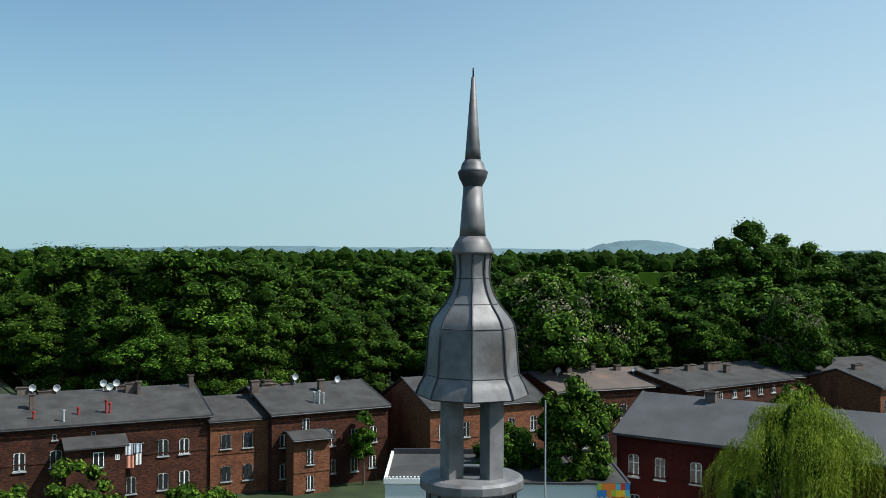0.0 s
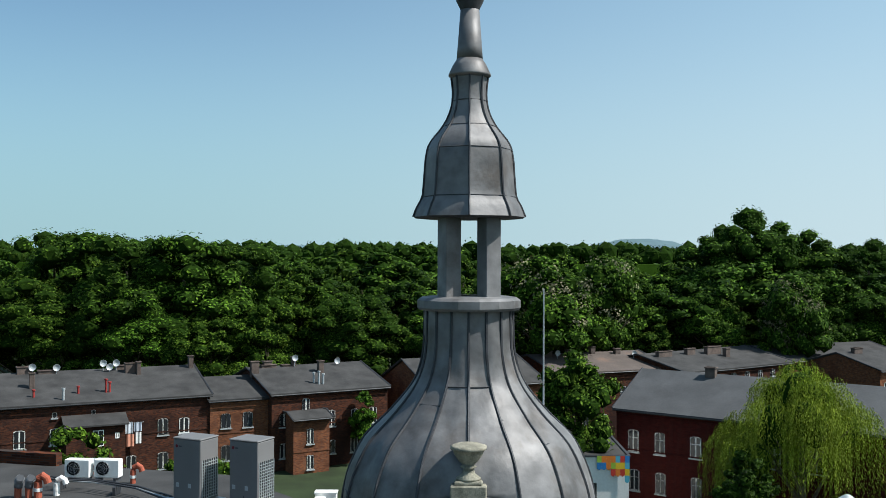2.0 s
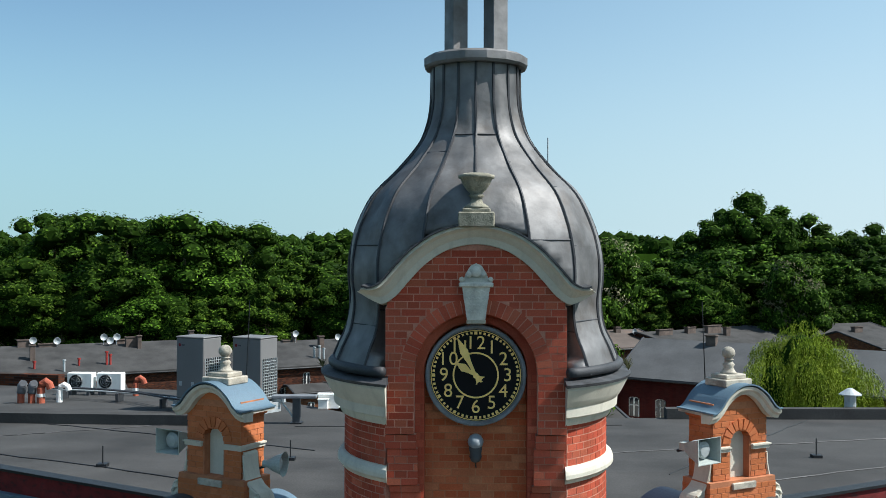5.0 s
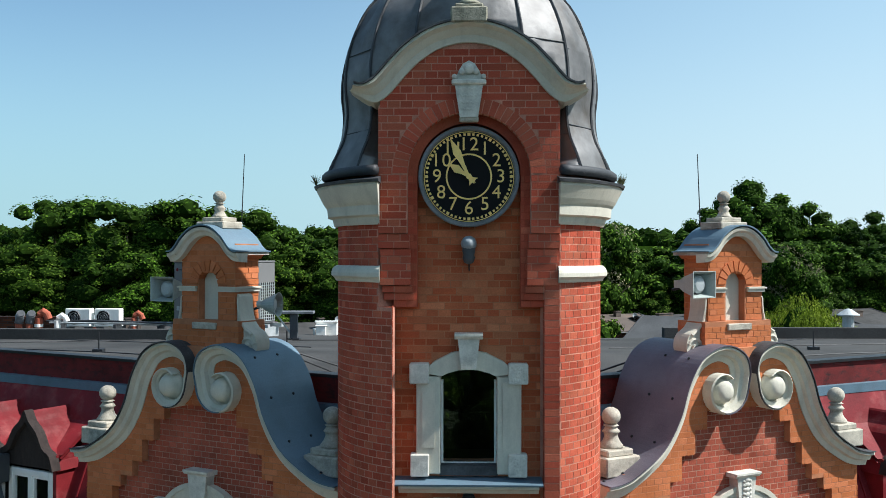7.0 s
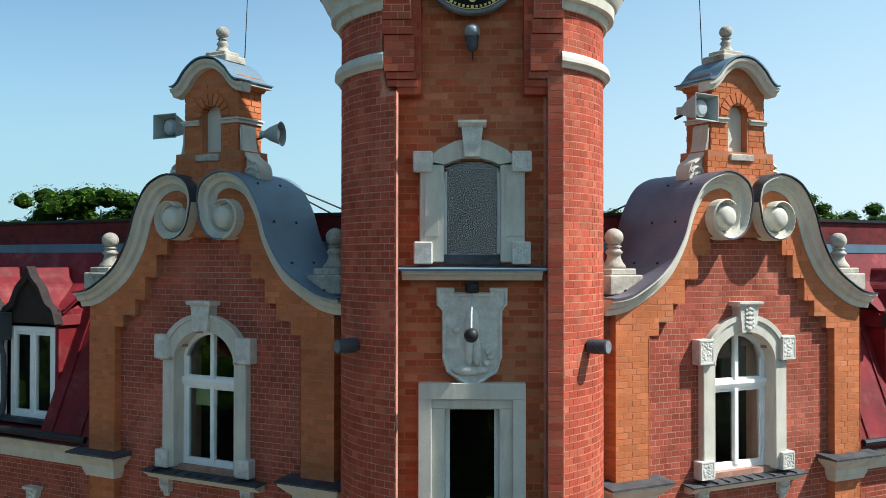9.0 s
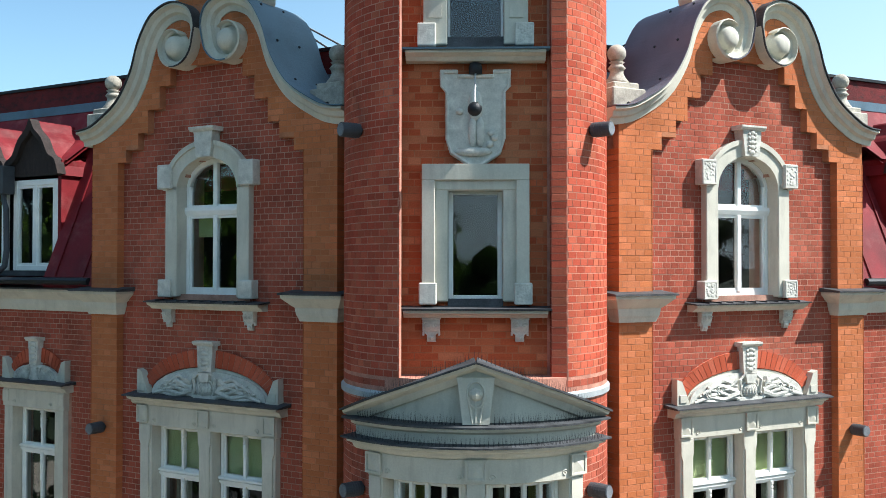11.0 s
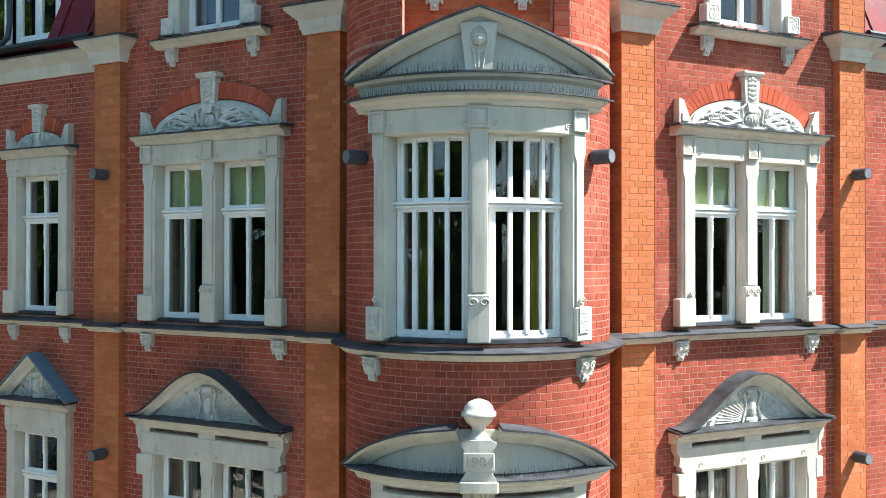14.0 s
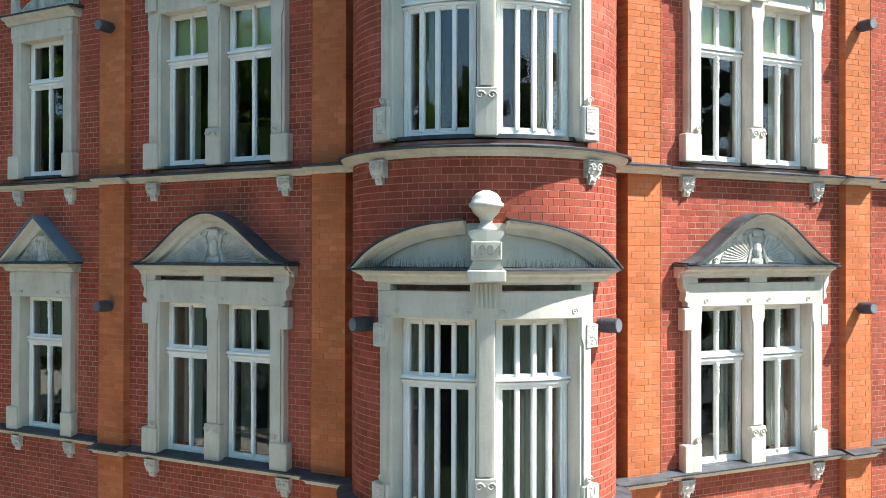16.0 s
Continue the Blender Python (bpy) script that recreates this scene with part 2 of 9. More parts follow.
BARK = mat("bark", (0.09, 0.07, 0.05), 0.95, amount=0.4, scale=5, bump=0.6)


def leaf_material(name, base, tint):
    m = mat(name, base, 0.6, amount=0.3, scale=0.25, fine=3, bump=0, piece=0.35, tint=tint)
    nt = m.node_tree
    bs = nt.nodes["Principled BSDF"]
    bs.inputs["Specular IOR Level"].default_value = 0.06
    oi, mr, mx = nt.nodes.new("ShaderNodeObjectInfo"), nt.nodes.new("ShaderNodeMapRange"), nt.nodes.new("ShaderNodeMix")
    mr.inputs[3].default_value, mr.inputs[4].default_value = 0.6, 1.35
    mx.data_type, mx.blend_type = "RGBA", "MULTIPLY"
    mx.inputs["Factor"].default_value = 1
    nt.links.new(oi.outputs["Random"], mr.inputs[0])
    nt.links.new(bs.inputs["Base Color"].links[0].from_socket, mx.inputs["A"])
    nt.links.new(mr.outputs[0], mx.inputs["B"])
    nt.links.new(mx.outputs["Result"], bs.inputs["Base Color"])
    return m


# Near-black green puts the shade deep in the crowns into their cores' colour.
INNER = mat("shaded_inner_foliage", (0.013, 0.030, 0.004), 0.9, amount=0.4, scale=1.5, fine=6, bump=0, spec=0.02)
LEAF = [leaf_material("leaf_green", (0.020, 0.050, 0.004), (0.105, 0.195, 0.018)),
        leaf_material("leaf_deep_green", (0.014, 0.038, 0.003), (0.085, 0.17, 0.014)),
        leaf_material("leaf_yellow_green", (0.028, 0.062, 0.004), (0.115, 0.195, 0.020))]
WILLOW = leaf_material("willow_leaf", (0.15, 0.205, 0.016), (0.25, 0.31, 0.035))
BLOSSOM = leaf_material("chestnut_blossom", (0.15, 0.145, 0.085), (0.26, 0.24, 0.15))

DRYWEED = mat("dry_weed", (0.10, 0.10, 0.04), 0.9, amount=0.3)

GLASS = bpy.data.materials.new("window_glass")
GLASS.use_nodes = True
gb = GLASS.node_tree.nodes["Principled BSDF"]
gb.inputs["Transmission Weight"].default_value = 1
gb.inputs["Roughness"].default_value = 0.0
gb.inputs["IOR"].default_value = 1.52
gb.inputs["Base Color"].default_value = (0.93, 0.97, 0.96, 1)


# ---- building blocks ----
def part(name, bm, material, parent=None, label="", smooth=False):
    """Links a bmesh as one mesh object under a thing or a part."""
    bmesh.ops.recalc_face_normals(bm, faces=bm.faces)
    me = bpy.data.meshes.new(name)
    bm.to_mesh(me)
    bm.free()
    me.materials.append(material)
    if smooth:
        for p in me.polygons:
            p.use_smooth = True
    ob = new(name, me)
    if parent is not None:
        ob.parent = parent
    if label:
        ob["label"] = label
    return ob


def thing(name, label, category, matrix=None, group="", kind=""):
    """An Empty that carries the parts of one thing."""
    ob = new(name)
    ob.empty_display_size = 0.2
    if matrix is not None:
        ob.matrix_world = matrix
    return tagged(ob, label, category, group, kind)


def box(bm, x0, x1, y0, y1, z0, z1):
    v = [bm.verts.new((x, y, z)) for x in (x0, x1) for y in (y0, y1) for z in (z0, z1)]
    for f in ((0, 1, 3, 2), (4, 6, 7, 5), (0, 4, 5, 1), (2, 3, 7, 6), (0, 2, 6, 4), (1, 5, 7, 3)):
        bm.faces.new([v[i] for i in f])
    return v


def cbox(bm, x0, x1, y0, y1, z0, z1, c=0.008):
    """A box with its long edges chamfered."""
    b = bmesh.new()
    box(b, x0, x1, y0, y1, z0, z1)
    bmesh.ops.bevel(b, geom=list(b.edges), offset=c, segments=1, affect="EDGES")
    merge(bm, b)


def merge(bm, other):
    idx = {v: bm.verts.new(v.co) for v in other.verts}
    for f in other.faces:
        bm.faces.new([idx[v] for v in f.verts])
    other.free()


def prism(bm, pts, y0, y1):
    """The outline pts (x, z) pushed through from y0 to y1."""
    a = [bm.verts.new((x, y0, z)) for x, z in pts]
    b = [bm.verts.new((x, y1, z)) for x, z in pts]
    bm.faces.new(a)
    bm.faces.new(b[::-1])
    n = len(pts)
    for i in range(n):
        bm.faces.new((a[i], b[i], b[(i + 1) % n], a[(i + 1) % n]))


def band(bm, outer, inner, y0, y1):
    """A strip between two lines of points (x, z), pushed through from y0 to y1."""
    rows = [[bm.verts.new((x, y, z)) for x, z in line] for line, y in ((outer, y0), (outer, y1), (inner, y1), (inner, y0))]
    for i in range(len(outer) - 1):
        for k in range(4):
            a, b = rows[k], rows[(k + 1) % 4]
            bm.faces.new((a[i], a[i + 1], b[i + 1], b[i]))
    for e in (0, -1):
        bm.faces.new([r[e] for r in rows])


def mould(bm, profile, line):
    """A moulding: profile (out, up) carried along a line of points (x, out, z) of the wall, out being away from the wall."""
    rows = [[bm.verts.new((x, o + po, z + pz)) for po, pz in profile] for x, o, z in line]
    n = len(profile)
    for i in range(len(rows) - 1):
        for k in range(n):
            bm.faces.new((rows[i][k], rows[i + 1][k], rows[i + 1][(k + 1) % n], rows[i][(k + 1) % n]))
    bm.faces.new(rows[0])
    bm.faces.new(rows[-1][::-1])


def sweep(bm, profile, line):
    """A moulding along a curve (x, z) in the wall's plane: profile (out, off), off across the curve."""
    rows = []
    for i, (x, z) in enumerate(line):
        x0, z0 = line[max(i - 1, 0)]
        x1, z1 = line[min(i + 1, len(line) - 1)]
        d = math.hypot(x1 - x0, z1 - z0) or 1
        nx, nz = -(z1 - z0) / d, (x1 - x0) / d
        rows.append([bm.verts.new((x + nx * off, o, z + nz * off)) for o, off in profile])
    n = len(profile)
    for i in range(len(rows) - 1):
        for k in range(n):
            bm.faces.new((rows[i][k], rows[i + 1][k], rows[i + 1][(k + 1) % n], rows[i][(k + 1) % n]))
    bm.faces.new(rows[0])
    bm.faces.new(rows[-1][::-1])


def lathe(bm, profile, n=24, a0=0.0, a1=360.0, cx=0.0, cy=0.0, cz=0.0, turn=0.0):
    """The profile (radius, z) turned about an upright axis; angles from the front (-y) towards +x."""
    full = abs(a1 - a0) >= 359.9
    count = n if full else n + 1
    rings = []
    for i in range(count):
        a = radians(a0 + turn + (a1 - a0) * i / n)
        rings.append([bm.verts.new((cx + r * math.sin(a), cy - r * math.cos(a), cz + z)) for r, z in profile])
    for i in range(n):
        p, q = rings[i], rings[(i + 1) % count]
        for k in range(len(profile) - 1):
            bm.faces.new((p[k], q[k], q[k + 1], p[k + 1]))
    if full:
        for k in (0, -1):
            if profile[k][0] > 0.001:
                bm.faces.new([r[k] for r in rings])
    return rings


def tube(bm, pts, r, n=6, r1=None):
    """A round bar along points; r1: the radius at its end."""
    pts = [Vector(p) for p in pts]
    rings = []
    for i, p in enumerate(pts):
        d = (pts[min(i + 1, len(pts) - 1)] - pts[max(i - 1, 0)]).normalized()
        side = d.cross(Vector((0.31, 0.17, 0.93)))
        if side.length < 0.01:
            side = d.cross(Vector((1, 0, 0)))
        side.normalize()
        up = d.cross(side)
        rad = r if r1 is None else r + (r1 - r) * i / (len(pts) - 1)
        rings.append([bm.verts.new(p + side * rad * math.cos(6.2832 * k / n) + up * rad * math.sin(6.2832 * k / n)) for k in range(n)])
    for a, b in zip(rings, rings[1:]):
        for k in range(n):
            bm.faces.new((a[k], b[k], b[(k + 1) % n], a[(k + 1) % n]))
    bm.faces.new(rings[0])
    bm.faces.new(rings[-1][::-1])


def ball(bm, x, y, z, rx, ry, rz, seg=12):
    """A rounded lump."""
    lathe_bm = bmesh.new()
    bmesh.ops.create_uvsphere(lathe_bm, u_segments=seg, v_segments=max(6, seg // 2), radius=1)
    for v in lathe_bm.verts:
        v.co = (x + v.co.x * rx, y + v.co.y * ry, z + v.co.z * rz)
    merge(bm, lathe_bm)


def arc(cx, cz, r, a0, a1, n=16, rz=None):
    """Points on an arc, degrees from +x."""
    rz = r if rz is None else rz
    return [(cx + r * math.cos(radians(a0 + (a1 - a0) * i / n)), cz + rz * math.sin(radians(a0 + (a1 - a0) * i / n))) for i in range(n + 1)]


# Maps from the wall's own axes (v along it, out from it, z up) to the axes of its thing.
RAD = 1.52


def flat(side, middle, face):
    return lambda p: Vector((side * (middle + p.x), -(face + p.y), p.z))


def bent(p):
    a, r = p.x / RAD, RAD + p.y
    return Vector((r * math.sin(a), -r * math.cos(a), p.z))


def wpart(name, bm, material, parent, m, label="", smooth=False):
    """A part built in a wall's own axes; on the round bay it is cut into strips and bent."""
    if m is bent:
        lo, hi = min(v.co.x for v in bm.verts), max(v.co.x for v in bm.verts)
        x = math.floor(lo / 0.13) * 0.13
        while x < hi:
            if x > lo + 0.004:
                bmesh.ops.bisect_plane(bm, geom=list(bm.verts) + list(bm.edges) + list(bm.faces), plane_co=(x, 0, 0), plane_no=(1, 0, 0))
            x += 0.13
    for v in bm.verts:
        v.co = m(v.co)
    return part(name, bm, material, parent, label, smooth)


COURSE = 0.0775


def lay(intervals, z0, z1, bond="cross"):
    """Bricks (a, b, z, whole) course by course; intervals(z) gives the stretches of wall at that height."""
    out = []
    for k in range(int(round((z1 - z0) / COURSE))):
        z = z0 + k * COURSE
        pitch = 0.131 if (bond == "header" or k % 2) else 0.262
        shift = 0.0655 * (k % 2) if bond == "header" else (0.0655 if k % 2 else 0.131 * ((k // 2) % 2))
        for a, b in intervals(z + COURSE / 2):
            i = math.floor((a - shift) / pitch)
            while shift + i * pitch < b:
                l, r = max(a, shift + i * pitch + 0.0042), min(b, shift + (i + 1) * pitch - 0.0042)
                if r - l > 0.025:
                    out.append((l, r, z, r - l > pitch - 0.012))
                i += 1
    return out


def brick_faces(verts, faces, l, r, z, m, proud):
    n = len(verts)
    h = COURSE - 0.009
    p = proud * 0.3 + random.uniform(-0.001, 0.001)
    for x0, x1, o, za, zb in ((l, r, -0.004, z, z + h), (l + 0.0015, r - 0.0015, p, z + 0.0015, z + h - 0.0015)):
        for x, zz in ((x0, za), (x1, za), (x1, zb), (x0, zb)):
            verts.append(m(Vector((x, o, zz))))
    faces += [(n + 4, n + 5, n + 6, n + 7)] + [(n + i, n + (i + 1) % 4, n + 4 + (i + 1) % 4, n + 4 + i) for i in range(4)]


def lay_wall(name, bricks, material, parent, m, single, label="", proud=0.008):
    """The wall's bricks: those in the stretch single(v, z) as parts, the rest as one mesh."""
    verts, faces, picked = [], [], []
    for l, r, z, whole in bricks:
        if whole and len(picked) < 290 and single((l + r) / 2, z):
            picked.append((l, r, z))
        else:
            brick_faces(verts, faces, l, r, z, m, proud)
    me = bpy.data.meshes.new(name)
    me.from_pydata([tuple(v) for v in verts], [], faces)
    me.materials.append(material)
    ob = new(name, me)
    ob.parent = parent
    tagged(ob, label, "", "", "stuff")
    shared = {}
    for l, r, z in picked:
        w = round(r - l, 3)
        here = m(Vector(((l + r) / 2, 0, z)))
        if w not in shared:
            vs, fs = [], []
            side = m(Vector(((l + r) / 2 + 0.01, 0, z))) - here
            turn = math.atan2(side.y, side.x)
            brick_faces(vs, fs, -w / 2, w / 2, 0, lambda p: Vector((p.x, -p.y, p.z)), proud)
            me = bpy.data.meshes.new("brick")
            me.from_pydata([tuple(v) for v in vs], [], fs)
            me.materials.append(material)
            shared[w] = me
        b = new("brick", shared[w])
        b.parent = parent
        ang = (l + r) / 2 / RAD if m is bent else 0
        b.matrix_local = pose(here.x, here.y, here.z, 0, 0, math.degrees(ang))
    return ob


def grid_wall(bm, us, zs, solid, o0, o1):
    """A wall in its own axes made of the cells (u, z) that are solid, with closed edges at the openings."""
    cache = {}

    def vert(i, j, o):
        if (i, j, o) not in cache:
            cache[i, j, o] = bm.verts.new((us[i], o, zs[j]))
        return cache[i, j, o]

    full = [[solid((us[i] + us[i + 1]) / 2, (zs[j] + zs[j + 1]) / 2) for j in range(len(zs) - 1)] for i in range(len(us) - 1)]

    def is_full(i, j):
        return 0 <= i < len(us) - 1 and 0 <= j < len(zs) - 1 and full[i][j]

    for i in range(len(us) - 1):
        for j in range(len(zs) - 1):
            if not full[i][j]:
                continue
            for o in (o0, o1):
                bm.faces.new((vert(i, j, o), vert(i + 1, j, o), vert(i + 1, j + 1, o), vert(i, j + 1, o)))
            for di, dj, a, b in ((-1, 0, (i, j), (i, j + 1)), (1, 0, (i + 1, j), (i + 1, j + 1)), (0, -1, (i, j), (i + 1, j)), (0, 1, (i, j + 1), (i + 1, j + 1))):
                if not is_full(i + di, j + dj):
                    bm.faces.new((vert(*a, o0), vert(*b, o0), vert(*b, o1), vert(*a, o1)))


def cut(spans, a, b):
    """Takes the stretch a to b out of a list of stretches."""
    out = []
    for l, r in spans:
        if b <= l or a >= r:
            out.append((l, r))
        else:
            if a > l:
                out.append((l, a))
            if b < r:
                out.append((b, r))
    return out


# ---- ornament ----
def console(parent, m, v, z, w=0.2, h=0.26, depth=0.10):
    """A small scrolled bracket under a ledge."""
    bm = bmesh.new()
    # block with a sunken front, a narrow drop below it and a little pendant
    mould(bm, [(0.0, 0.0), (depth * 0.8, 0.0), (depth * 0.82, -h * 0.36), (depth * 0.62, -h * 0.56), (depth * 0.3, -h * 0.66), (0.0, -h * 0.68)], [(v - w * 0.46, 0, z), (v + w * 0.46, 0, z)])
    mould(bm, [(0.0, -h * 0.6), (depth * 0.55, -h * 0.6), (depth * 0.5, -h * 0.8), (depth * 0.34, -h), (0.0, -h)], [(v - w * 0.23, 0, z), (v + w * 0.23, 0, z)])
    cbox(bm, v - w * 0.5, v + w * 0.5, 0.0, depth * 0.92, z - h * 0.09, z, 0.006)
    for s in (-1, 1):
        # one volute on each half, opening outwards, and a leaf that runs down from it
        pts = [(v + s * (w * 0.23 + (w * 0.21 - 0.0055 * w * t * 4) * math.cos(t)), depth * 0.9, z - h * 0.32 + (w * 0.21 - 0.0055 * w * t * 4) * math.sin(t)) for t in np.linspace(0.4, 8.2, 18)]
        tube(bm, pts, w * 0.05, 5)
        ball(bm, v + s * w * 0.23, depth * 0.86, z - h * 0.32, w * 0.055, 0.022, w * 0.055, 8)
        tube(bm, [(v + s * w * 0.43, depth * 0.7, z - h * 0.5), (v + s * w * 0.3, depth * 0.55, z - h * 0.63), (v + s * w * 0.17, depth * 0.5, z - h * 0.72)], w * 0.05, 5)
        box(bm, v + s * w * 0.42 - 0.01, v + s * w * 0.42 + 0.01, 0.0, depth * 0.5, z - h * 0.74, z - h * 0.6)
    ball(bm, v, depth * 0.5, z - h * 0.84, w * 0.14, 0.028, h * 0.1, 8)
    return wpart("console", bm, ORNAMENT, parent, m)


def rosette(bm, v, o, z, r=0.04):
    pts = [(v + r * (1 - t / 9) * math.cos(t), o, z + r * (1 - t / 9) * math.sin(t)) for t in np.linspace(0, 8, 14)]
    tube(bm, pts, r * 0.24, 4)


def rough_block(parent, m, v0, v1, o0, o1, z0, z1, carved=True):
    """A square stone block with a sunk, carved face."""
    bm = bmesh.new()
    cbox(bm, v0, v1, o0, o1, z0, z1, 0.012)
    if carved:
        rnd = random.Random(int(abs(v0 * 977 + z0 * 131)))
        w, h = v1 - v0, z1 - z0
        for i in range(26):
            a, b = rnd.uniform(v0 + 0.15 * w, v1 - 0.15 * w), rnd.uniform(z0 + 0.15 * h, z1 - 0.15 * h)
            ball(bm, a, o1, b, 0.02, 0.008, 0.02, 6)
        for e in ((v0 + 0.04 * w, v1 - 0.04 * w, z0 + 0.03 * h, z0 + 0.1 * h), (v0 + 0.04 * w, v1 - 0.04 * w, z1 - 0.1 * h, z1 - 0.03 * h),
                  (v0 + 0.04 * w, v0 + 0.11 * w, z0 + 0.11 * h, z1 - 0.11 * h), (v1 - 0.11 * w, v1 - 0.04 * w, z0 + 0.11 * h, z1 - 0.11 * h)):
            box(bm, e[0], e[1], o1 - 0.005, o1 + 0.007, e[2], e[3])
    return wpart("carved_block", bm, ORNAMENT, parent, m, "block with carved foliage")


def fan_relief(parent, m, half, z0, h, o, kind):
    """The carved filling of a lunette or a pediment: a raised plate with a shell of ribs, scrolls and a middle boss."""
    bm = bmesh.new()
    n = 40
    outline = [(half * math.cos(t), z0 + h * math.sin(t) ** 0.9 if math.sin(t) > 0 else z0) for t in np.linspace(0, math.pi, n)]
    prism(bm, outline, o - 0.05, o)
    if kind == "shell":
        for k in range(25):
            t = radians(5 + 170 * k / 24)
            if abs(math.cos(t)) < 0.16:
                continue
            tip = 0.74
            tube(bm, [(0.2 * half * math.cos(t), o + 0.008, z0 + 0.04 + 0.16 * h * math.sin(t)),
                      (0.5 * half * math.cos(t), o + 0.016, z0 + 0.02 + 0.5 * h * math.sin(t)),
                      (tip * half * math.cos(t), o + 0.006, z0 + 0.01 + tip * h * math.sin(t))], 0.006, 5, 0.012)
        for k in range(11):
            t = radians(8 + 164 * k / 10)
            if abs(math.cos(t)) > 0.25:
                x, z = 0.86 * half * math.cos(t), z0 + 0.86 * h * math.sin(t) ** 0.9
                tube(bm, [(x + 0.035 * (1 - q / 9) * math.cos(q), o + 0.012, z + 0.035 * (1 - q / 9) * math.sin(q)) for q in np.linspace(0, 7, 12)], 0.011, 5)
        for s in (-1, 1):
            tube(bm, [(s * 0.10, o + 0.02, z0 + 0.93 * h), (s * 0.15, o + 0.03, z0 + 0.80 * h), (s * 0.11, o + 0.02, z0 + 0.45 * h), (s * 0.17, o + 0.02, z0 + 0.05 * h)], 0.018, 5)
        ball(bm, 0, o + 0.01, z0 + 0.42 * h, 0.07, 0.05, 0.14, 12)
        ball(bm, 0, o + 0.01, z0 + 0.1 * h, 0.11, 0.035, 0.06, 10)
        box(bm, -0.08, 0.08, o - 0.01, o + 0.03, z0 + 0.8 * h, z0 + 0.95 * h)
    else:
        def ceiling(q):
            return h * math.sqrt(max(0.0, 1 - q * q)) * 0.92
        for s in (-1, 1):
            for k in range(7):
                c, q0, q1 = 0.10 + 0.125 * k, 0.20 + 0.012 * k, 0.95 - 0.045 * abs(k - 1)
                pts = []
                for i in range(9):
                    q = q0 + (q1 - q0) * i / 8
                    zz = ceiling(q) * (c + 0.10 * math.sin(1.1 * i + 1.7 * k))
                    pts.append((s * q * half, o + 0.012 + 0.018 * math.sin(0.9 * i + k) ** 2, z0 + max(0.02, zz)))
                tube(bm, pts, 0.048 if k % 2 else 0.038, 7, 0.016)
            for q, c, r in ((0.30, 0.62, 0.065), (0.52, 0.55, 0.055), (0.72, 0.5, 0.045)):
                zc = z0 + ceiling(q) * c
                tube(bm, [(s * (q * half + r * (1 - t / 10) * math.cos(t)), o + 0.04, zc + r * (1 - t / 10) * math.sin(t)) for t in np.linspace(-1, 7, 16)], 0.016, 5)
            tube(bm, [(s * 0.10, o + 0.03, z0 + 0.92 * h), (s * 0.19, o + 0.04, z0 + 0.74 * h), (s * 0.17, o + 0.03, z0 + 0.3 * h), (s * 0.24, o + 0.03, z0 + 0.06 * h)], 0.022, 6)
        ball(bm, 0, o, z0 + 0.34 * h, 0.125, 0.075, 0.105, 14)
        for k in range(7):
            a = radians(-60 + 20 * k)
            tube(bm, [(0.125 * math.sin(a) * math.cos(e), o + 0.075 * math.cos(a) * math.cos(e), z0 + 0.34 * h + 0.105 * math.sin(e)) for e in np.linspace(-1.2, 1.2, 7)], 0.010, 4)
        tube(bm, [(0.15 * math.cos(t), o + 0.015, z0 + 0.34 * h + 0.13 * math.sin(t)) for t in np.linspace(0, 6.2832, 20)], 0.016, 5)
        box(bm, -0.2, 0.2, o - 0.01, o + 0.045, z0, z0 + 0.045)
        prism(bm, [(-0.07, z0 + 0.62 * h), (0.07, z0 + 0.62 * h), (0.10, z0 + 0.95 * h), (-0.10, z0 + 0.95 * h)], o - 0.01, o + 0.06)
    return wpart("carved_relief", bm, ORNAMENT, parent, m, "carved relief of shell ribs and scrolls")


def keystone(parent, m, z0, z1, w0, w1, o, carved=True):
    bm = bmesh.new()
    prism(bm, [(-w0, z0), (w0, z0), (w1 * 0.92, z1 - 0.06), (-w1 * 0.92, z1 - 0.06)], -0.03, o)
    mould(bm, [(-0.03, 0), (o + 0.015, 0), (o + 0.045, 0.035), (o + 0.045, 0.06), (-0.03, 0.06)], [(-w1 * 1.2, 0, z1 - 0.06), (w1 * 1.2, 0, z1 - 0.06)])
    if carved:
        for k in range(5):
            ball(bm, 0, o + 0.004, z0 + 0.05 + (z1 - z0 - 0.14) * k / 4, 0.05, 0.022, 0.03, 8)
            for s in (-1, 1):
                ball(bm, s * 0.055, o + 0.004, z0 + 0.07 + (z1 - z0 - 0.18) * k / 4, 0.025, 0.018, 0.022, 6)
    return wpart("keystone", bm, ORNAMENT, parent, m)


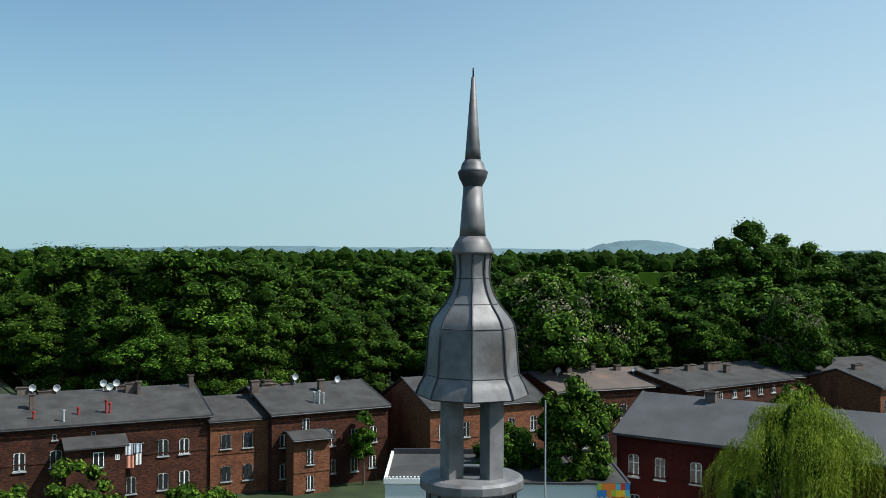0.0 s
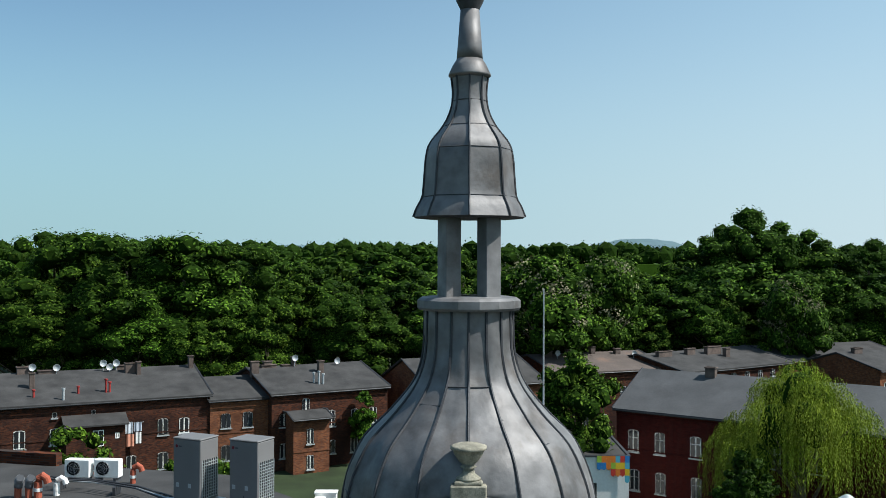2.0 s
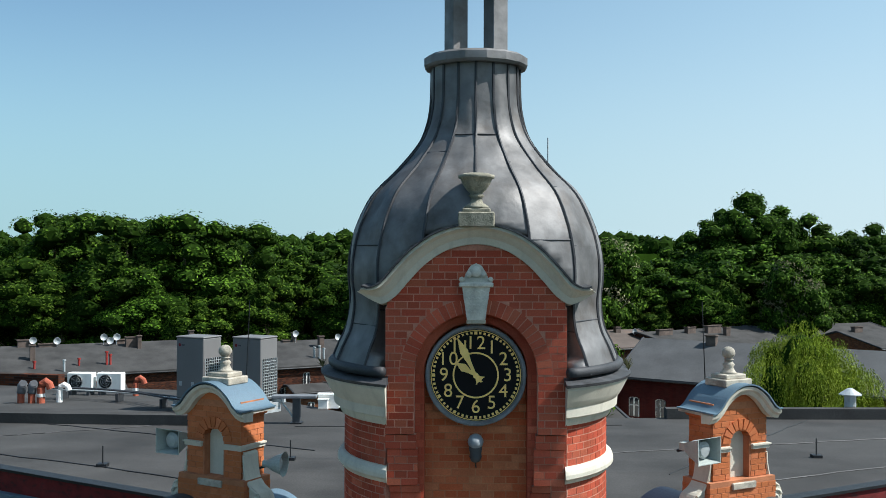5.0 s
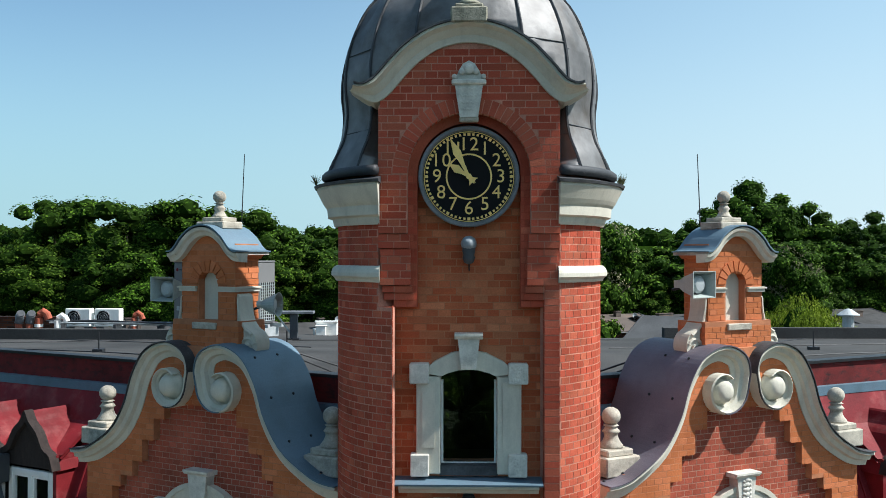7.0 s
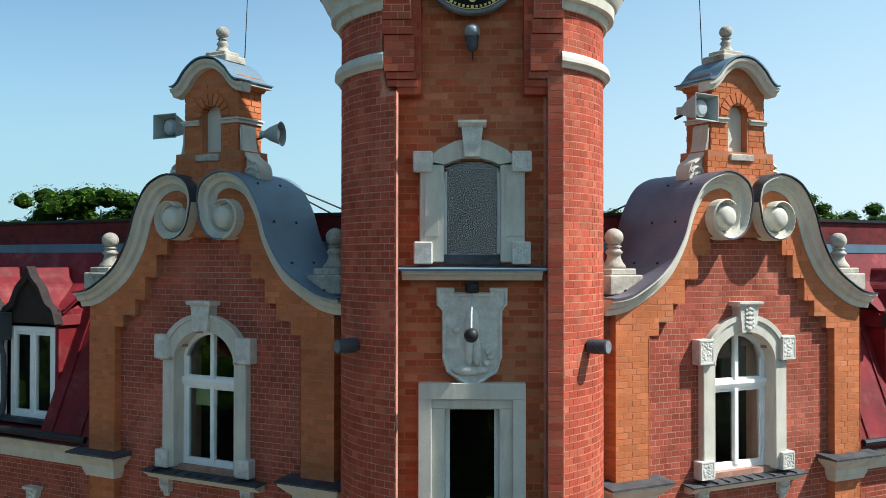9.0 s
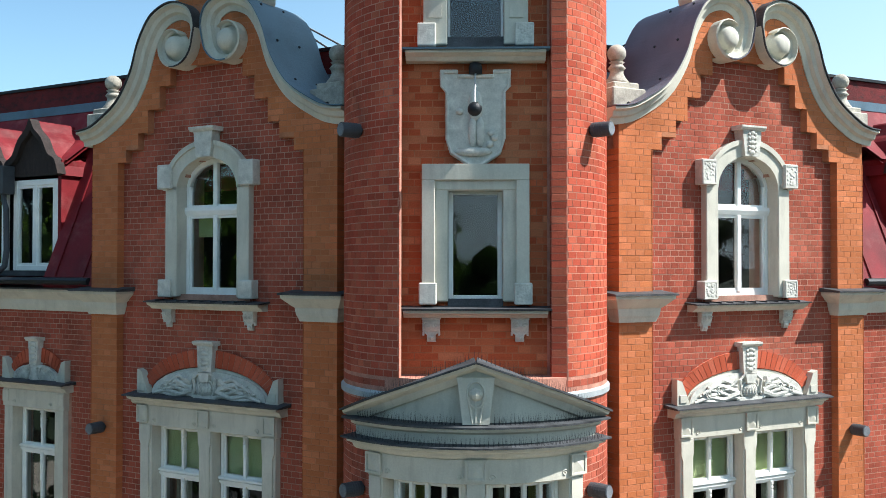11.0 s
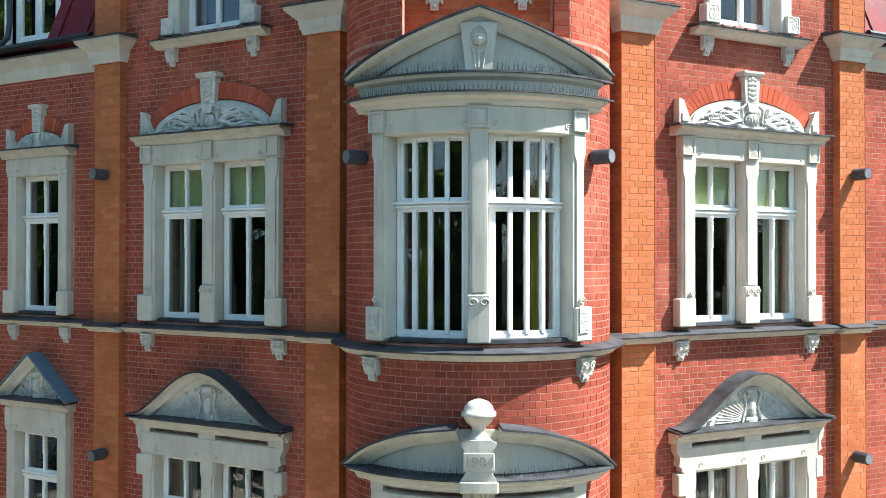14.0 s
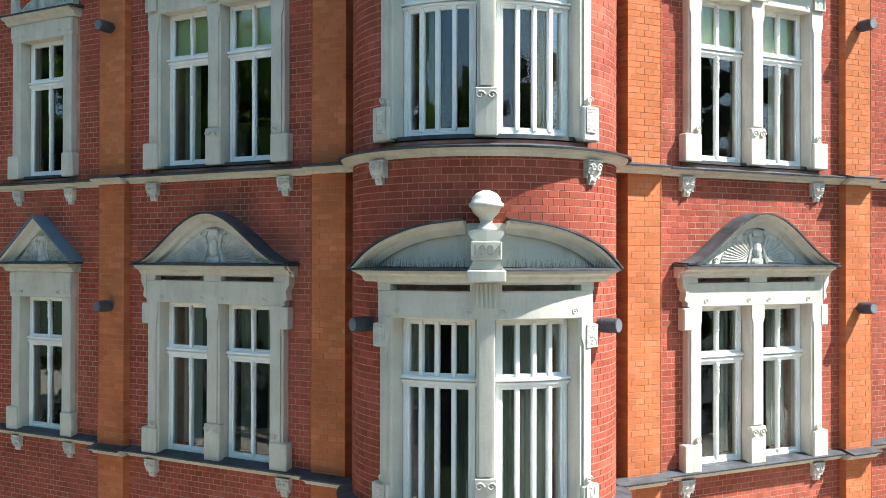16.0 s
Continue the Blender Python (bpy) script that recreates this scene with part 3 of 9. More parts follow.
# ---- windows ----
def sash(parent, m, v0, v1, z0, zt0, zt1, z1, o, bars=1, turned=True, arch=None):
    """One light: fixed frame with a transom, leaves with glazing bars, and the panes."""
    fw = 0.046
    bm = bmesh.new()
    cbox(bm, v0, v0 + fw, o - 0.05, o + 0.02, z0, z1, 0.006)
    cbox(bm, v1 - fw, v1, o - 0.05, o + 0.02, z0, z1, 0.006)
    cbox(bm, v0 + fw, v1 - fw, o - 0.05, o + 0.02, z0, z0 + fw, 0.006)
    cbox(bm, v0 + fw, v1 - fw, o - 0.05, o + 0.02, z1 - fw, z1, 0.006)
    frame_part = wpart("window_frame", bm, WHITE, parent, m)
    bm = bmesh.new()
    mould(bm, [(o - 0.04, 0), (o + 0.025, 0)] + [(o + d, q * (zt1 - zt0)) for d, q in ((0.025, 0.16), (0.045, 0.2), (0.045, 0.44), (0.022, 0.5), (0.022, 0.58), (0.062, 0.66), (0.062, 0.88), (0.03, 1.0))] + [(o - 0.04, zt1 - zt0)],
          [(v0 - 0.01, 0, zt0), (v1 + 0.01, 0, zt0)])
    wpart("transom", bm, WHITE, parent, m)
    for a, b, low in ((z0 + fw, zt0, True), (zt1, z1 - fw, False)):
        inner0, inner1 = v0 + fw, v1 - fw
        n = bars + 1
        bm = bmesh.new()
        for i in range(n + 1):
            x = inner0 + (inner1 - inner0) * i / n
            half = 0.023 if 0 < i < n else 0.016
            c = min(max(x, inner0 + half), inner1 - half)
            cbox(bm, c - half, c + half, o - 0.035, o + (0.03 if 0 < i < n else 0.012), a, b, 0.005)
        for i in range(n):
            x0 = inner0 + (inner1 - inner0) * i / n + 0.028
            x1 = inner0 + (inner1 - inner0) * (i + 1) / n - 0.028
            box(bm, x0, x1, o - 0.035, o + 0.012, a, a + 0.035)
            box(bm, x0, x1, o - 0.035, o + 0.012, b - 0.03, b)
        wpart("sash", bm, WHITE, parent, m)
        if turned:
            bm = bmesh.new()
            x = (inner0 + inner1) / 2
            top = b - 0.02
            ln = (b - a) * (0.3 if low else 0.45)
            lathe(bm, [(0.012, 0), (0.02, 0), (0.024, -0.03), (0.014, -0.05), (0.024, -0.08), (0.014, -0.1), (0.022, -0.12), (0.016, -ln * 0.7), (0.02, -ln), (0.005, -ln - 0.02)], 8, -90, 90, x, 0, top)
            for v in bm.verts:
                v.co.y = o + 0.03 - v.co.y
            wpart("turned_strip", bm, WHITE, parent, m)
        for i in range(n):
            x0 = inner0 + (inner1 - inner0) * i / n + 0.012
            x1 = inner0 + (inner1 - inner0) * (i + 1) / n - 0.012
            bm = bmesh.new()
            box(bm, x0, x1, o - 0.018, o - 0.012, a + 0.01, b - 0.01)
            g = wpart("pane", bm, GLASS, parent, m)
            g.visible_shadow = False


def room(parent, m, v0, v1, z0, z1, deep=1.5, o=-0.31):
    """The room behind a window, its walls coloured near-black for the gloom inside."""
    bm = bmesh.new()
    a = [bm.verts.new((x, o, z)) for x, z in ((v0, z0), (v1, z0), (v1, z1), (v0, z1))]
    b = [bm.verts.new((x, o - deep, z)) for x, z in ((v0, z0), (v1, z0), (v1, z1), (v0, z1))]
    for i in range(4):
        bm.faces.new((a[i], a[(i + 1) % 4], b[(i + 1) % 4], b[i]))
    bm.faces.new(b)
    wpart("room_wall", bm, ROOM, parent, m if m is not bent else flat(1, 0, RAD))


def curtain(M, m, v0, v1, z0, z1, o, material, label, flatten=False):
    """A hanging cloth in soft folds, or a smooth blind."""
    bm = bmesh.new()
    n = 3 if flatten else 26
    rows = []
    for i in range(n + 1):
        x = v0 + (v1 - v0) * i / n
        y = o if flatten else o + 0.025 * math.sin(i * 1.9) + 0.012 * math.sin(i * 0.7)
        rows.append([bm.verts.new((x, y + d, z)) for d in (0, -0.006) for z in (z0, z1)])
    for p, q in zip(rows, rows[1:]):
        bm.faces.new((p[0], q[0], q[1], p[1]))
        bm.faces.new((p[2], p[3], q[3], q[2]))
    ob = wpart("roller_blind" if flatten else "curtain", bm, material, None, m)
    ob.matrix_world = M
    tagged(ob, label, "blind" if flatten else "curtain", "window hangings")


def double_window(name, M, m, half, mull, light, z0, zt0, zt1, z1, entab_top, style, label, bars=1, turned=True):
    """A pair of tall lights in a cream stone surround, with its entablature and crown."""
    W = thing(name, label, "window", M, kind="structure")
    jin = light + 0.004
    for s in (-1, 1):
        bm = bmesh.new()
        a, b = sorted((s * jin, s * (half - 0.05)))
        cbox(bm, a, b, -0.26, 0.10, z0, z1 + 0.06, 0.01)
        inner, outer = jin + 0.045, half - 0.085
        prism(bm, [(s * x, z) for x, z in ((inner, z0 + 0.34), (outer, z0 + 0.34), (outer, z1 - 0.28), (outer + 0.03, z1 - 0.2), (outer + 0.03, z1), (inner - 0.03, z1), (inner - 0.03, z1 - 0.2), (inner, z1 - 0.28))], 0.098, 0.12)
        rosette(bm, s * (inner + 0.05), 0.145, z0 + 0.40, 0.045)
        wpart("jamb", bm, STONE, W, m)
        bm = bmesh.new()
        a, b = sorted((s * (jin + 0.02), s * (half + 0.03)))
        cbox(bm, a, b, 0.0, 0.14, z0 - 0.02, z0 + 0.34, 0.015)
        wpart("jamb_foot", bm, STONE, W, m)
        if m is bent and z0 < 6:
            rough_block(W, m, *sorted((s * (half - 0.15), s * (half + 0.015))), 0.05, 0.128, z1 - 0.32, z1 - 0.07, True)
        if m is bent:
            rough_block(W, m, *sorted((s * (jin + 0.05), s * (half - 0.04))), 0.135, 0.148, z0 + 0.06, z0 + 0.34, True)
    bm = bmesh.new()
    box(bm, -light - 0.02, light + 0.02, -0.26, 0.03, z0 - 0.02, z0 + 0.022)
    wpart("sill_sheet", bm, LEDGE, W, m)
    bm = bmesh.new()
    cbox(bm, -mull, mull, -0.26, 0.09, z0, z1 + 0.06, 0.012)
    cbox(bm, -mull - 0.02, mull + 0.02, 0.0, 0.115, z0 - 0.01, z0 + 0.48, 0.012)
    prism(bm, [(-mull + 0.03, z0 + 0.50), (mull - 0.03, z0 + 0.50), (mull - 0.03, z1 - 0.24), (mull - 0.004, z1 - 0.17), (mull - 0.004, z1), (-mull + 0.004, z1), (-mull + 0.004, z1 - 0.17), (-mull + 0.03, z1 - 0.24)], 0.085, 0.108)
    for s in (-1, 1):
        rosette(bm, s * (mull * 0.5 + 0.01), 0.12, z0 + 0.40, mull * 0.5)
    wpart("mullion", bm, STONE, W, m)
    bm = bmesh.new()
    slot = style in ("curve", "none") and z0 < 6
    cbox(bm, -half + 0.03, half - 0.03, -0.26, 0.11, z1 - 0.008, entab_top - (0.085 if slot else 0.0), 0.01)
    if slot:
        box(bm, -half + 0.05, half - 0.05, -0.26, 0.0, entab_top - 0.085, entab_top)
        for x0, x1 in ((-half + 0.03, -half + 0.2), (-0.15, 0.15), (half - 0.2, half - 0.03)):
            box(bm, x0, x1, 0.0, 0.109, entab_top - 0.087, entab_top)
        box(bm, -half + 0.03, half - 0.03, 0.0, 0.112, entab_top - 0.022, entab_top)
    if style in ("triangle", "split"):
        for s in (-1, 1):
            if light > 0.6 or style != "triangle":
                a, b = sorted((s * (mull + 0.12), s * (light - 0.02)))
                box(bm, a, b, 0.1, 0.118, entab_top - 0.035, entab_top - 0.005)
    for s in (-1, 1):
        for x in ((mull + 0.06), (light - 0.06)):
            rosette(bm, s * x, 0.110, z1 + 0.065, 0.038)
    wpart("entablature", bm, STONE, W, m)
    if style == "arch" or (style == "none" and not slot):
        for x in (-half + 0.13, 0.0, half - 0.13):
            bm = bmesh.new()
            zt, zb = entab_top - 0.005, z1 + 0.03
            cbox(bm, x - 0.1, x + 0.1, 0.105, 0.135, zb, zt, 0.012)
            for a, b, c, d in ((x - 0.1, x - 0.078, zb, zt), (x + 0.078, x + 0.1, zb, zt), (x - 0.078, x + 0.078, zb, zb + 0.022), (x - 0.078, x + 0.078, zt - 0.022, zt)):
                box(bm, a, b, 0.13, 0.15, c, d)
            q = [bm.verts.new((x + a, 0.136, z)) for a, z in ((-0.07, zb + 0.03), (0.07, zb + 0.03), (0.07, zt - 0.03), (-0.07, zt - 0.03))]
            p = bm.verts.new((x, 0.153, (zb + zt) / 2))
            for i in range(4):
                bm.faces.new((q[i], q[(i + 1) % 4], p))
            wpart("diamond_block", bm, STONE, W, m)
    if style in ("curve", "triangle", "split"):
        for s in (-1, 1):
            bm = bmesh.new()
            prism(bm, [(s * (half - 0.04), entab_top), (s * (half + 0.06), entab_top), (s * (half + 0.05), entab_top - 0.12), (s * half, entab_top - 0.2), (s * (half + 0.02), entab_top - 0.3), (s * (half - 0.04), entab_top - 0.34)], 0.0, 0.12)
            cbox(bm, *sorted((s * (half - 0.1), s * (half + 0.04))), 0.0, 0.13, z1 - 0.3, z1 - 0.02, 0.012)
            wpart("ear", bm, STONE, W, m)
    # cornice above the entablature
    bm = bmesh.new()
    e = half + (0.22 if m is bent else 0.13)
    mould(bm, [(0, 0), (0.12, 0), (0.15, 0.03), (0.16, 0.06), (0.23, 0.085), (0.24, 0.12), (0, 0.13)], [(-e + 0.06, 0, entab_top), (e - 0.06, 0, entab_top)])
    wpart("cornice", bm, STONE, W, m)
    bm = bmesh.new()
    mould(bm, [(0, 0.0), (0.27, -0.004), (0.27, 0.014), (0, 0.045)], [(-e, 0, entab_top + 0.122), (e, 0, entab_top + 0.122)])
    wpart("cornice_sheet", bm, LEDGE, W, m, "dark sheet-metal cover")
    zc = entab_top + 0.15
    if style == "curve":
        hh = 0.65
        e2 = half + 0.1
        line = [(-e2 + 2 * e2 * i / 36, 0) for i in range(37)]

        def rise(x):
            q = abs(x) / e2
            return hh * (0.5 + 0.5 * math.cos(math.pi * min(q * 1.06, 1))) ** 0.8
        line = [(x, zc + rise(x)) for x, _ in line]
        bm = bmesh.new()
        sweep(bm, [(0.0, -0.17), (0.08, -0.17), (0.1, -0.11), (0.16, -0.09), (0.18, -0.03), (0.25, 0.0), (0.0, 0.0)], line)
        wpart("pediment_moulding", bm, STONE, W, m)
        bm = bmesh.new()
        sweep(bm, [(0.0, 0.0), (0.28, 0.0), (0.28, 0.02), (0.0, 0.03)], line)
        wpart("pediment_sheet", bm, LEDGE, W, m, "dark sheet-metal cover")
        bm = bmesh.new()
        prism(bm, [(-e2 * 0.8, zc)] + [(x * 0.93, z - 0.03) for x, z in line[5:-5]] + [(e2 * 0.8, zc)], 0.0, 0.05)
        wpart("tympanum", bm, STONE, W, m)
        fan_relief(W, m, half * 0.68, zc - 0.01, 0.47, 0.07, "shell")
    elif style == "triangle":
        hh = 0.68
        bm = bmesh.new()
        for s in (-1, 1):
            ln = [(s * e, zc), (s * e * 0.5, zc + hh * 0.5), (0, zc + hh)]
            if s > 0:
                ln = ln[::-1]
            sweep(bm, [(0.0, -0.15), (0.1, -0.15), (0.14, -0.07), (0.22, -0.03), (0.23, 0.0), (0.0, 0.0)], ln)
        wpart("pediment_moulding", bm, STONE, W, m)
        bm = bmesh.new()
        for s in (-1, 1):
            ln = [(s * e, zc), (s * e * 0.5, zc + hh * 0.5), (0, zc + hh)]
            if s > 0:
                ln = ln[::-1]
            sweep(bm, [(0.0, 0.0), (0.25, 0.0), (0.25, 0.02), (0.0, 0.03)], ln)
        wpart("pediment_sheet", bm, LEDGE, W, m, "blue-grey sheet-metal cover")
        bm = bmesh.new()
        prism(bm, [(-e * 0.9, zc), (e * 0.9, zc), (0, zc + hh * 0.92)], 0.0, 0.04)
        wpart("tympanum", bm, STONE, W, m)
        fan_relief(W, m, half * 0.55, zc, 0.4, 0.06, "shell")
    elif style == "arch":
        lun = half - 0.24
        rise = 0.36
        bm = bmesh.new()
        prism(bm, [(-lun - 0.02, zc)] + arc(0, zc, lun + 0.02, 180, 0, 24, rise + 0.04) + [(lun + 0.02, zc)], -0.05, 0.02)
        wpart("lunette_field", bm, STONE, W, m)
        fan_relief(W, m, lun, zc, rise, 0.07, "scroll")
        for s in (-1, 1):
            bm = bmesh.new()
            prism(bm, [(s * (half - 0.22), zc - 0.02), (s * half, zc - 0.02), (s * half, zc + 0.33), (s * (half - 0.08), zc + 0.3)], 0.0, 0.11)
            cbox(bm, *sorted((s * (half - 0.15), s * (half - 0.03))), 0.108, 0.125, zc + 0.03, zc + 0.14, 0.01)
            wpart("end_block", bm, STONE, W, m)
        # fan of bricks over the lunette
        n = max(14, int(round(half * 23)))
        ra, rza, rb, rzb = lun + 0.05, rise + 0.05, half - 0.03, rise + 0.28
        bm = bmesh.new()
        band(bm, [(rb * math.cos(radians(t)), zc + rzb * math.sin(radians(t))) for t in np.linspace(166, 14, 24)], [(ra * math.cos(radians(t)), zc + rza * math.sin(radians(t))) for t in np.linspace(166, 14, 24)], -0.02, 0.029)
        wpart("arch_mortar", bm, MORTAR, W, m)
        for i in range(n):
            t0, t1 = 166 - 152 * i / n - 0.28, 166 - 152 * (i + 1) / n + 0.28
            p = [(ra * math.cos(radians(t)), zc + rza * math.sin(radians(t))) for t in (t0, t1)] + [(rb * math.cos(radians(t)), zc + rzb * math.sin(radians(t))) for t in (t1, t0)]
            bm = bmesh.new()
            prism(bm, p, -0.02, 0.035)
            wpart("brick", bm, ARCHBRICK, W, m)
        keystone(W, m, zc + rise - 0.01, zc + rise + 0.4, 0.115, 0.15, 0.11)
    if style != "plain":
        for s in (-1, 1):
            sash(W, m, *sorted((s * (mull + 0.015), s * light)), z0 + 0.02, zt0, zt1, z1, -0.09, bars, turned)
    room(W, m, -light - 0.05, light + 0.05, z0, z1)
    return W


# ---- the corner building ----
AXIS = Matrix.Translation((0.0, -0.08, 0.0))
TOWER = AXIS @ Matrix.Rotation(radians(-1.3), 4, "Z")
WING = {"left": (AXIS @ Matrix.Rotation(radians(-29.3), 4, "Z"), -1, 3.81), "right": (AXIS @ Matrix.Rotation(radians(27.7), 4, "Z"), 1, 3.91)}
FACE = 0.32
PIL = 0.12
SIDE_BACK = -0.24


def smooth_line(pts, n=5):
    """A soft curve through points."""
    out = []
    for i in range(len(pts) - 1):
        p0, p1, p2, p3 = pts[max(i - 1, 0)], pts[i], pts[i + 1], pts[min(i + 2, len(pts) - 1)]
        for k in range(n):
            t = k / n
            out.append(tuple(0.5 * (2 * b + (c - a) * t + (2 * a - 5 * b + 4 * c - d) * t * t + (3 * b - a - 3 * c + d) * t ** 3) for a, b, c, d in zip(p0, p1, p2, p3)))
    out.append(pts[-1])
    return out


GABLE = smooth_line([(-2.32, 15.07), (-2.12, 15.09), (-1.9, 15.17), (-1.5, 15.43), (-1.24, 15.80), (-1.08, 16.22), (-0.84, 16.55), (-0.47, 16.68), (-0.15, 16.56), (-0.055, 16.30), (-0.14, 16.06)], 6)


def gable_edge(z):
    """Half the gable's width under its coping at height z."""
    best = 0.1 if z > 15.08 else 2.3
    for (x0, z0), (x1, z1) in zip(GABLE, GABLE[1:]):
        if z0 <= z <= z1 and z1 > z0:
            best = max(best, -(x0 + (x1 - x0) * (z - z0) / (z1 - z0)))
    return best


def stepped(z):
    """Half the width of the red field inside the stepped frame of the gable."""
    for top, w in ((14.62, 1.64), (14.80, 1.48), (15.03, 1.25), (15.32, 1.06), (15.64, 0.84), (15.88, 0.64)):
        if z < top:
            return w
    return 0.0


LEDGE_PROFILE = [(-0.02, 0.0), (0.05, 0.0), (0.07, 0.03), (0.12, 0.05), (0.14, 0.085), (-0.02, 0.085)]
LEDGE_COVER = [(-0.02, 0.085), (0.17, 0.075), (0.175, 0.095), (-0.02, 0.14)]


def wing(key):
    M, s, mid = WING[key]
    m = flat(s, mid, FACE)
    far = 9.0
    # load-bearing wall of the gabled bay, with its openings
    wall = thing("wall_%s_gable" % key, "red brick gabled bay framed by orange brick pilasters", "wall", M, kind="structure")

    def solid(v, z):
        v = abs(v)
        if v < 1.0 and (4.92 < z < 7.02 or 8.83 < z < 10.98):
            return False
        if z > 12.77 and v < 0.54:
            rise = 14.2 + 0.42 * math.sqrt(max(0, 1 - (v / 0.54) ** 2))
            return z > rise
        return True
    us = sorted({-2.15, 2.15, -1.0, 1.0, -0.54, 0.54, *[round(-0.54 + 0.09 * i, 3) for i in range(13)]})
    zs = sorted({0.0, 4.92, 7.02, 8.83, 10.98, 12.77, 14.2, 14.28, 14.36, 14.44, 14.5, 14.56, 14.62, 14.64})
    bm = bmesh.new()
    grid_wall(bm, us, zs, solid, -0.45, 0.0)
    wpart("masonry", bm, MORTAR, wall, m)
    outline = [(x, z) for x, z in GABLE if z <= 16.69 and x < -0.5]
    prof = [(-2.15, 14.64), (-2.15, 15.0)] + [(x + 0.07, z - 0.06) for x, z in outline if x > -2.1] + [(-0.3, 16.55)]
    bm = bmesh.new()
    prism(bm, prof + [(-x, z) for x, z in reversed(prof)], -0.45, 0.0)
    wpart("masonry", bm, MORTAR, wall, m)

    def red(z):
        w = stepped(z)
        if w < 0.05:
            return []
        spans = [(-w + 0.004, w - 0.004)]
        if 4.95 < z < 7.5 or 8.8 < z < 11.35:
            spans = cut(spans, -1.2, 1.2)
        if 12.7 < z < 14.75:
            half = 0.68 if z < 14.2 else 0.68 * math.sqrt(max(0.0, 1 - ((z - 14.2) / 0.52) ** 2)) if z < 14.72 else 0
            if half > 0.03:
                spans = cut(spans, -half, half)
        return spans
    lay_wall("brick_courses", lay(red, 3.6, 15.9, "header"), RED, wall, m, lambda v, z: 9.6 < z < 12.6, "red facing bricks with pale joints")
    pil = thing("wall_%s_pilasters" % key, "orange brick pilasters and stepped gable frame", "wall", M, kind="structure")
    for a, b in ((-2.15, -1.64), (1.64, 2.15)):
        bm = bmesh.new()
        box(bm, a, b, -0.45 if a > 0 else -0.03, PIL - 0.008, 0.0, 14.62)
        wpart("pilaster_core", bm, ORANGEMORTAR, pil, m)
    bm = bmesh.new()
    z = 14.62
    while z < 16.6:
        outer, inner = min(2.15, gable_edge(z + 0.03) - 0.06), stepped(z + 0.03)
        if outer > inner + 0.03:
            for sgn in (-1, 1):
                box(bm, *sorted((sgn * inner, sgn * outer)), -0.03, PIL - 0.008, z, z + COURSE)
        z += COURSE
    wpart("stepped_core", bm, ORANGEMORTAR, pil, m)

    def orange(z):
        if z < 14.62:
            return [(-2.15, -1.64), (1.64, 2.15)]
        outer, inner = min(2.15, gable_edge(z) - 0.1), stepped(z)
        return [(-outer, -inner), (inner, outer)] if outer > inner + 0.05 else []
    mp = flat(s, mid, FACE + PIL - 0.008)
    lay_wall("brick_courses", lay(orange, 3.6, 16.5), ORANGE, pil, mp, lambda v, z: 8.9 < z < 13.9, "orange facing bricks")
    # faces of the pilasters towards the red field and the neighbouring walls
    for edge, sg in ((-1.64, 1), (1.64, -1), (2.15, 1), (-2.15, -1)):
        bm = bmesh.new()
        z = 3.6
        while z < 14.55:
            box(bm, *sorted((edge, edge + sg * 0.005)), 0.0 if abs(edge) < 2 else -0.3, PIL + 0.001, z, z + COURSE - 0.011)
            z += COURSE
        ob = wpart("brick_courses", bm, ORANGE, pil, m)
        ob["kind"] = "stuff"
    # plinth-side neighbour bay
    side = thing("wall_%s_side" % key, "red brick wall of the neighbouring bay", "wall", M, kind="structure")
    wc = 7.55 - mid
    ms = flat(s, mid, FACE + SIDE_BACK)
    has_window = key == "left"

    def solid_side(v, z):
        return not (has_window and abs(v - wc) < 0.53 and (4.92 < z < 7.02 or 8.83 < z < 10.98))
    bm = bmesh.new()
    grid_wall(bm, [2.15, wc - 0.53, wc + 0.53, far], [0.0, 4.92, 7.02, 8.83, 10.98, 12.8], solid_side, -0.4, 0.0)
    wpart("masonry", bm, MORTAR, side, ms)

    def red_side(z):
        spans = [(2.16, far if key == "left" else 5.0)]
        if has_window and (4.95 < z < 7.5 or 8.8 < z < 11.35):
            spans = cut(spans, wc - 0.75, wc + 0.75)
        return spans
    lay_wall("brick_courses", lay(red_side, 3.6, 12.6, "header"), RED, side, ms, lambda v, z: 9.0 < z < 12 and v < 4.5, "red facing bricks with pale joints")
    # string courses below the windows, breaking forward over the pilasters
    for base in (4.84, 8.66):
        ledge = thing("trim_%s_string_course" % key, "cream stone string course under a dark sheet-metal cover", "string course", M, kind="structure")
        line = [(-2.4, PIL, base), (-1.6, PIL, base), (-1.6, 0, base), (1.6, 0, base), (1.6, PIL, base), (2.19, PIL, base), (2.19, SIDE_BACK, base), (far, SIDE_BACK, base)]
        bm = bmesh.new()
        mould(bm, LEDGE_PROFILE, line)
        wpart("moulding", bm, STONE, ledge, m)
        bm = bmesh.new()
        mould(bm, LEDGE_COVER, line)
        wpart("sheet_cover", bm, LEDGE, ledge, m, "dark weathered sheet-metal cover")
        for v in (-1.16, 1.16):
            console(ledge, m, v, base, 0.22, 0.25)
        if has_window:
            for v in (wc - 0.6, wc + 0.6):
                console(ledge, ms, v, base, 0.2, 0.24)
    # main cornice: blocks on the pilasters and a run along the neighbouring bay
    cor = thing("trim_%s_cornice" % key, "cream moulded stone cornice with a dark sheet-metal top", "cornice", M, kind="structure")
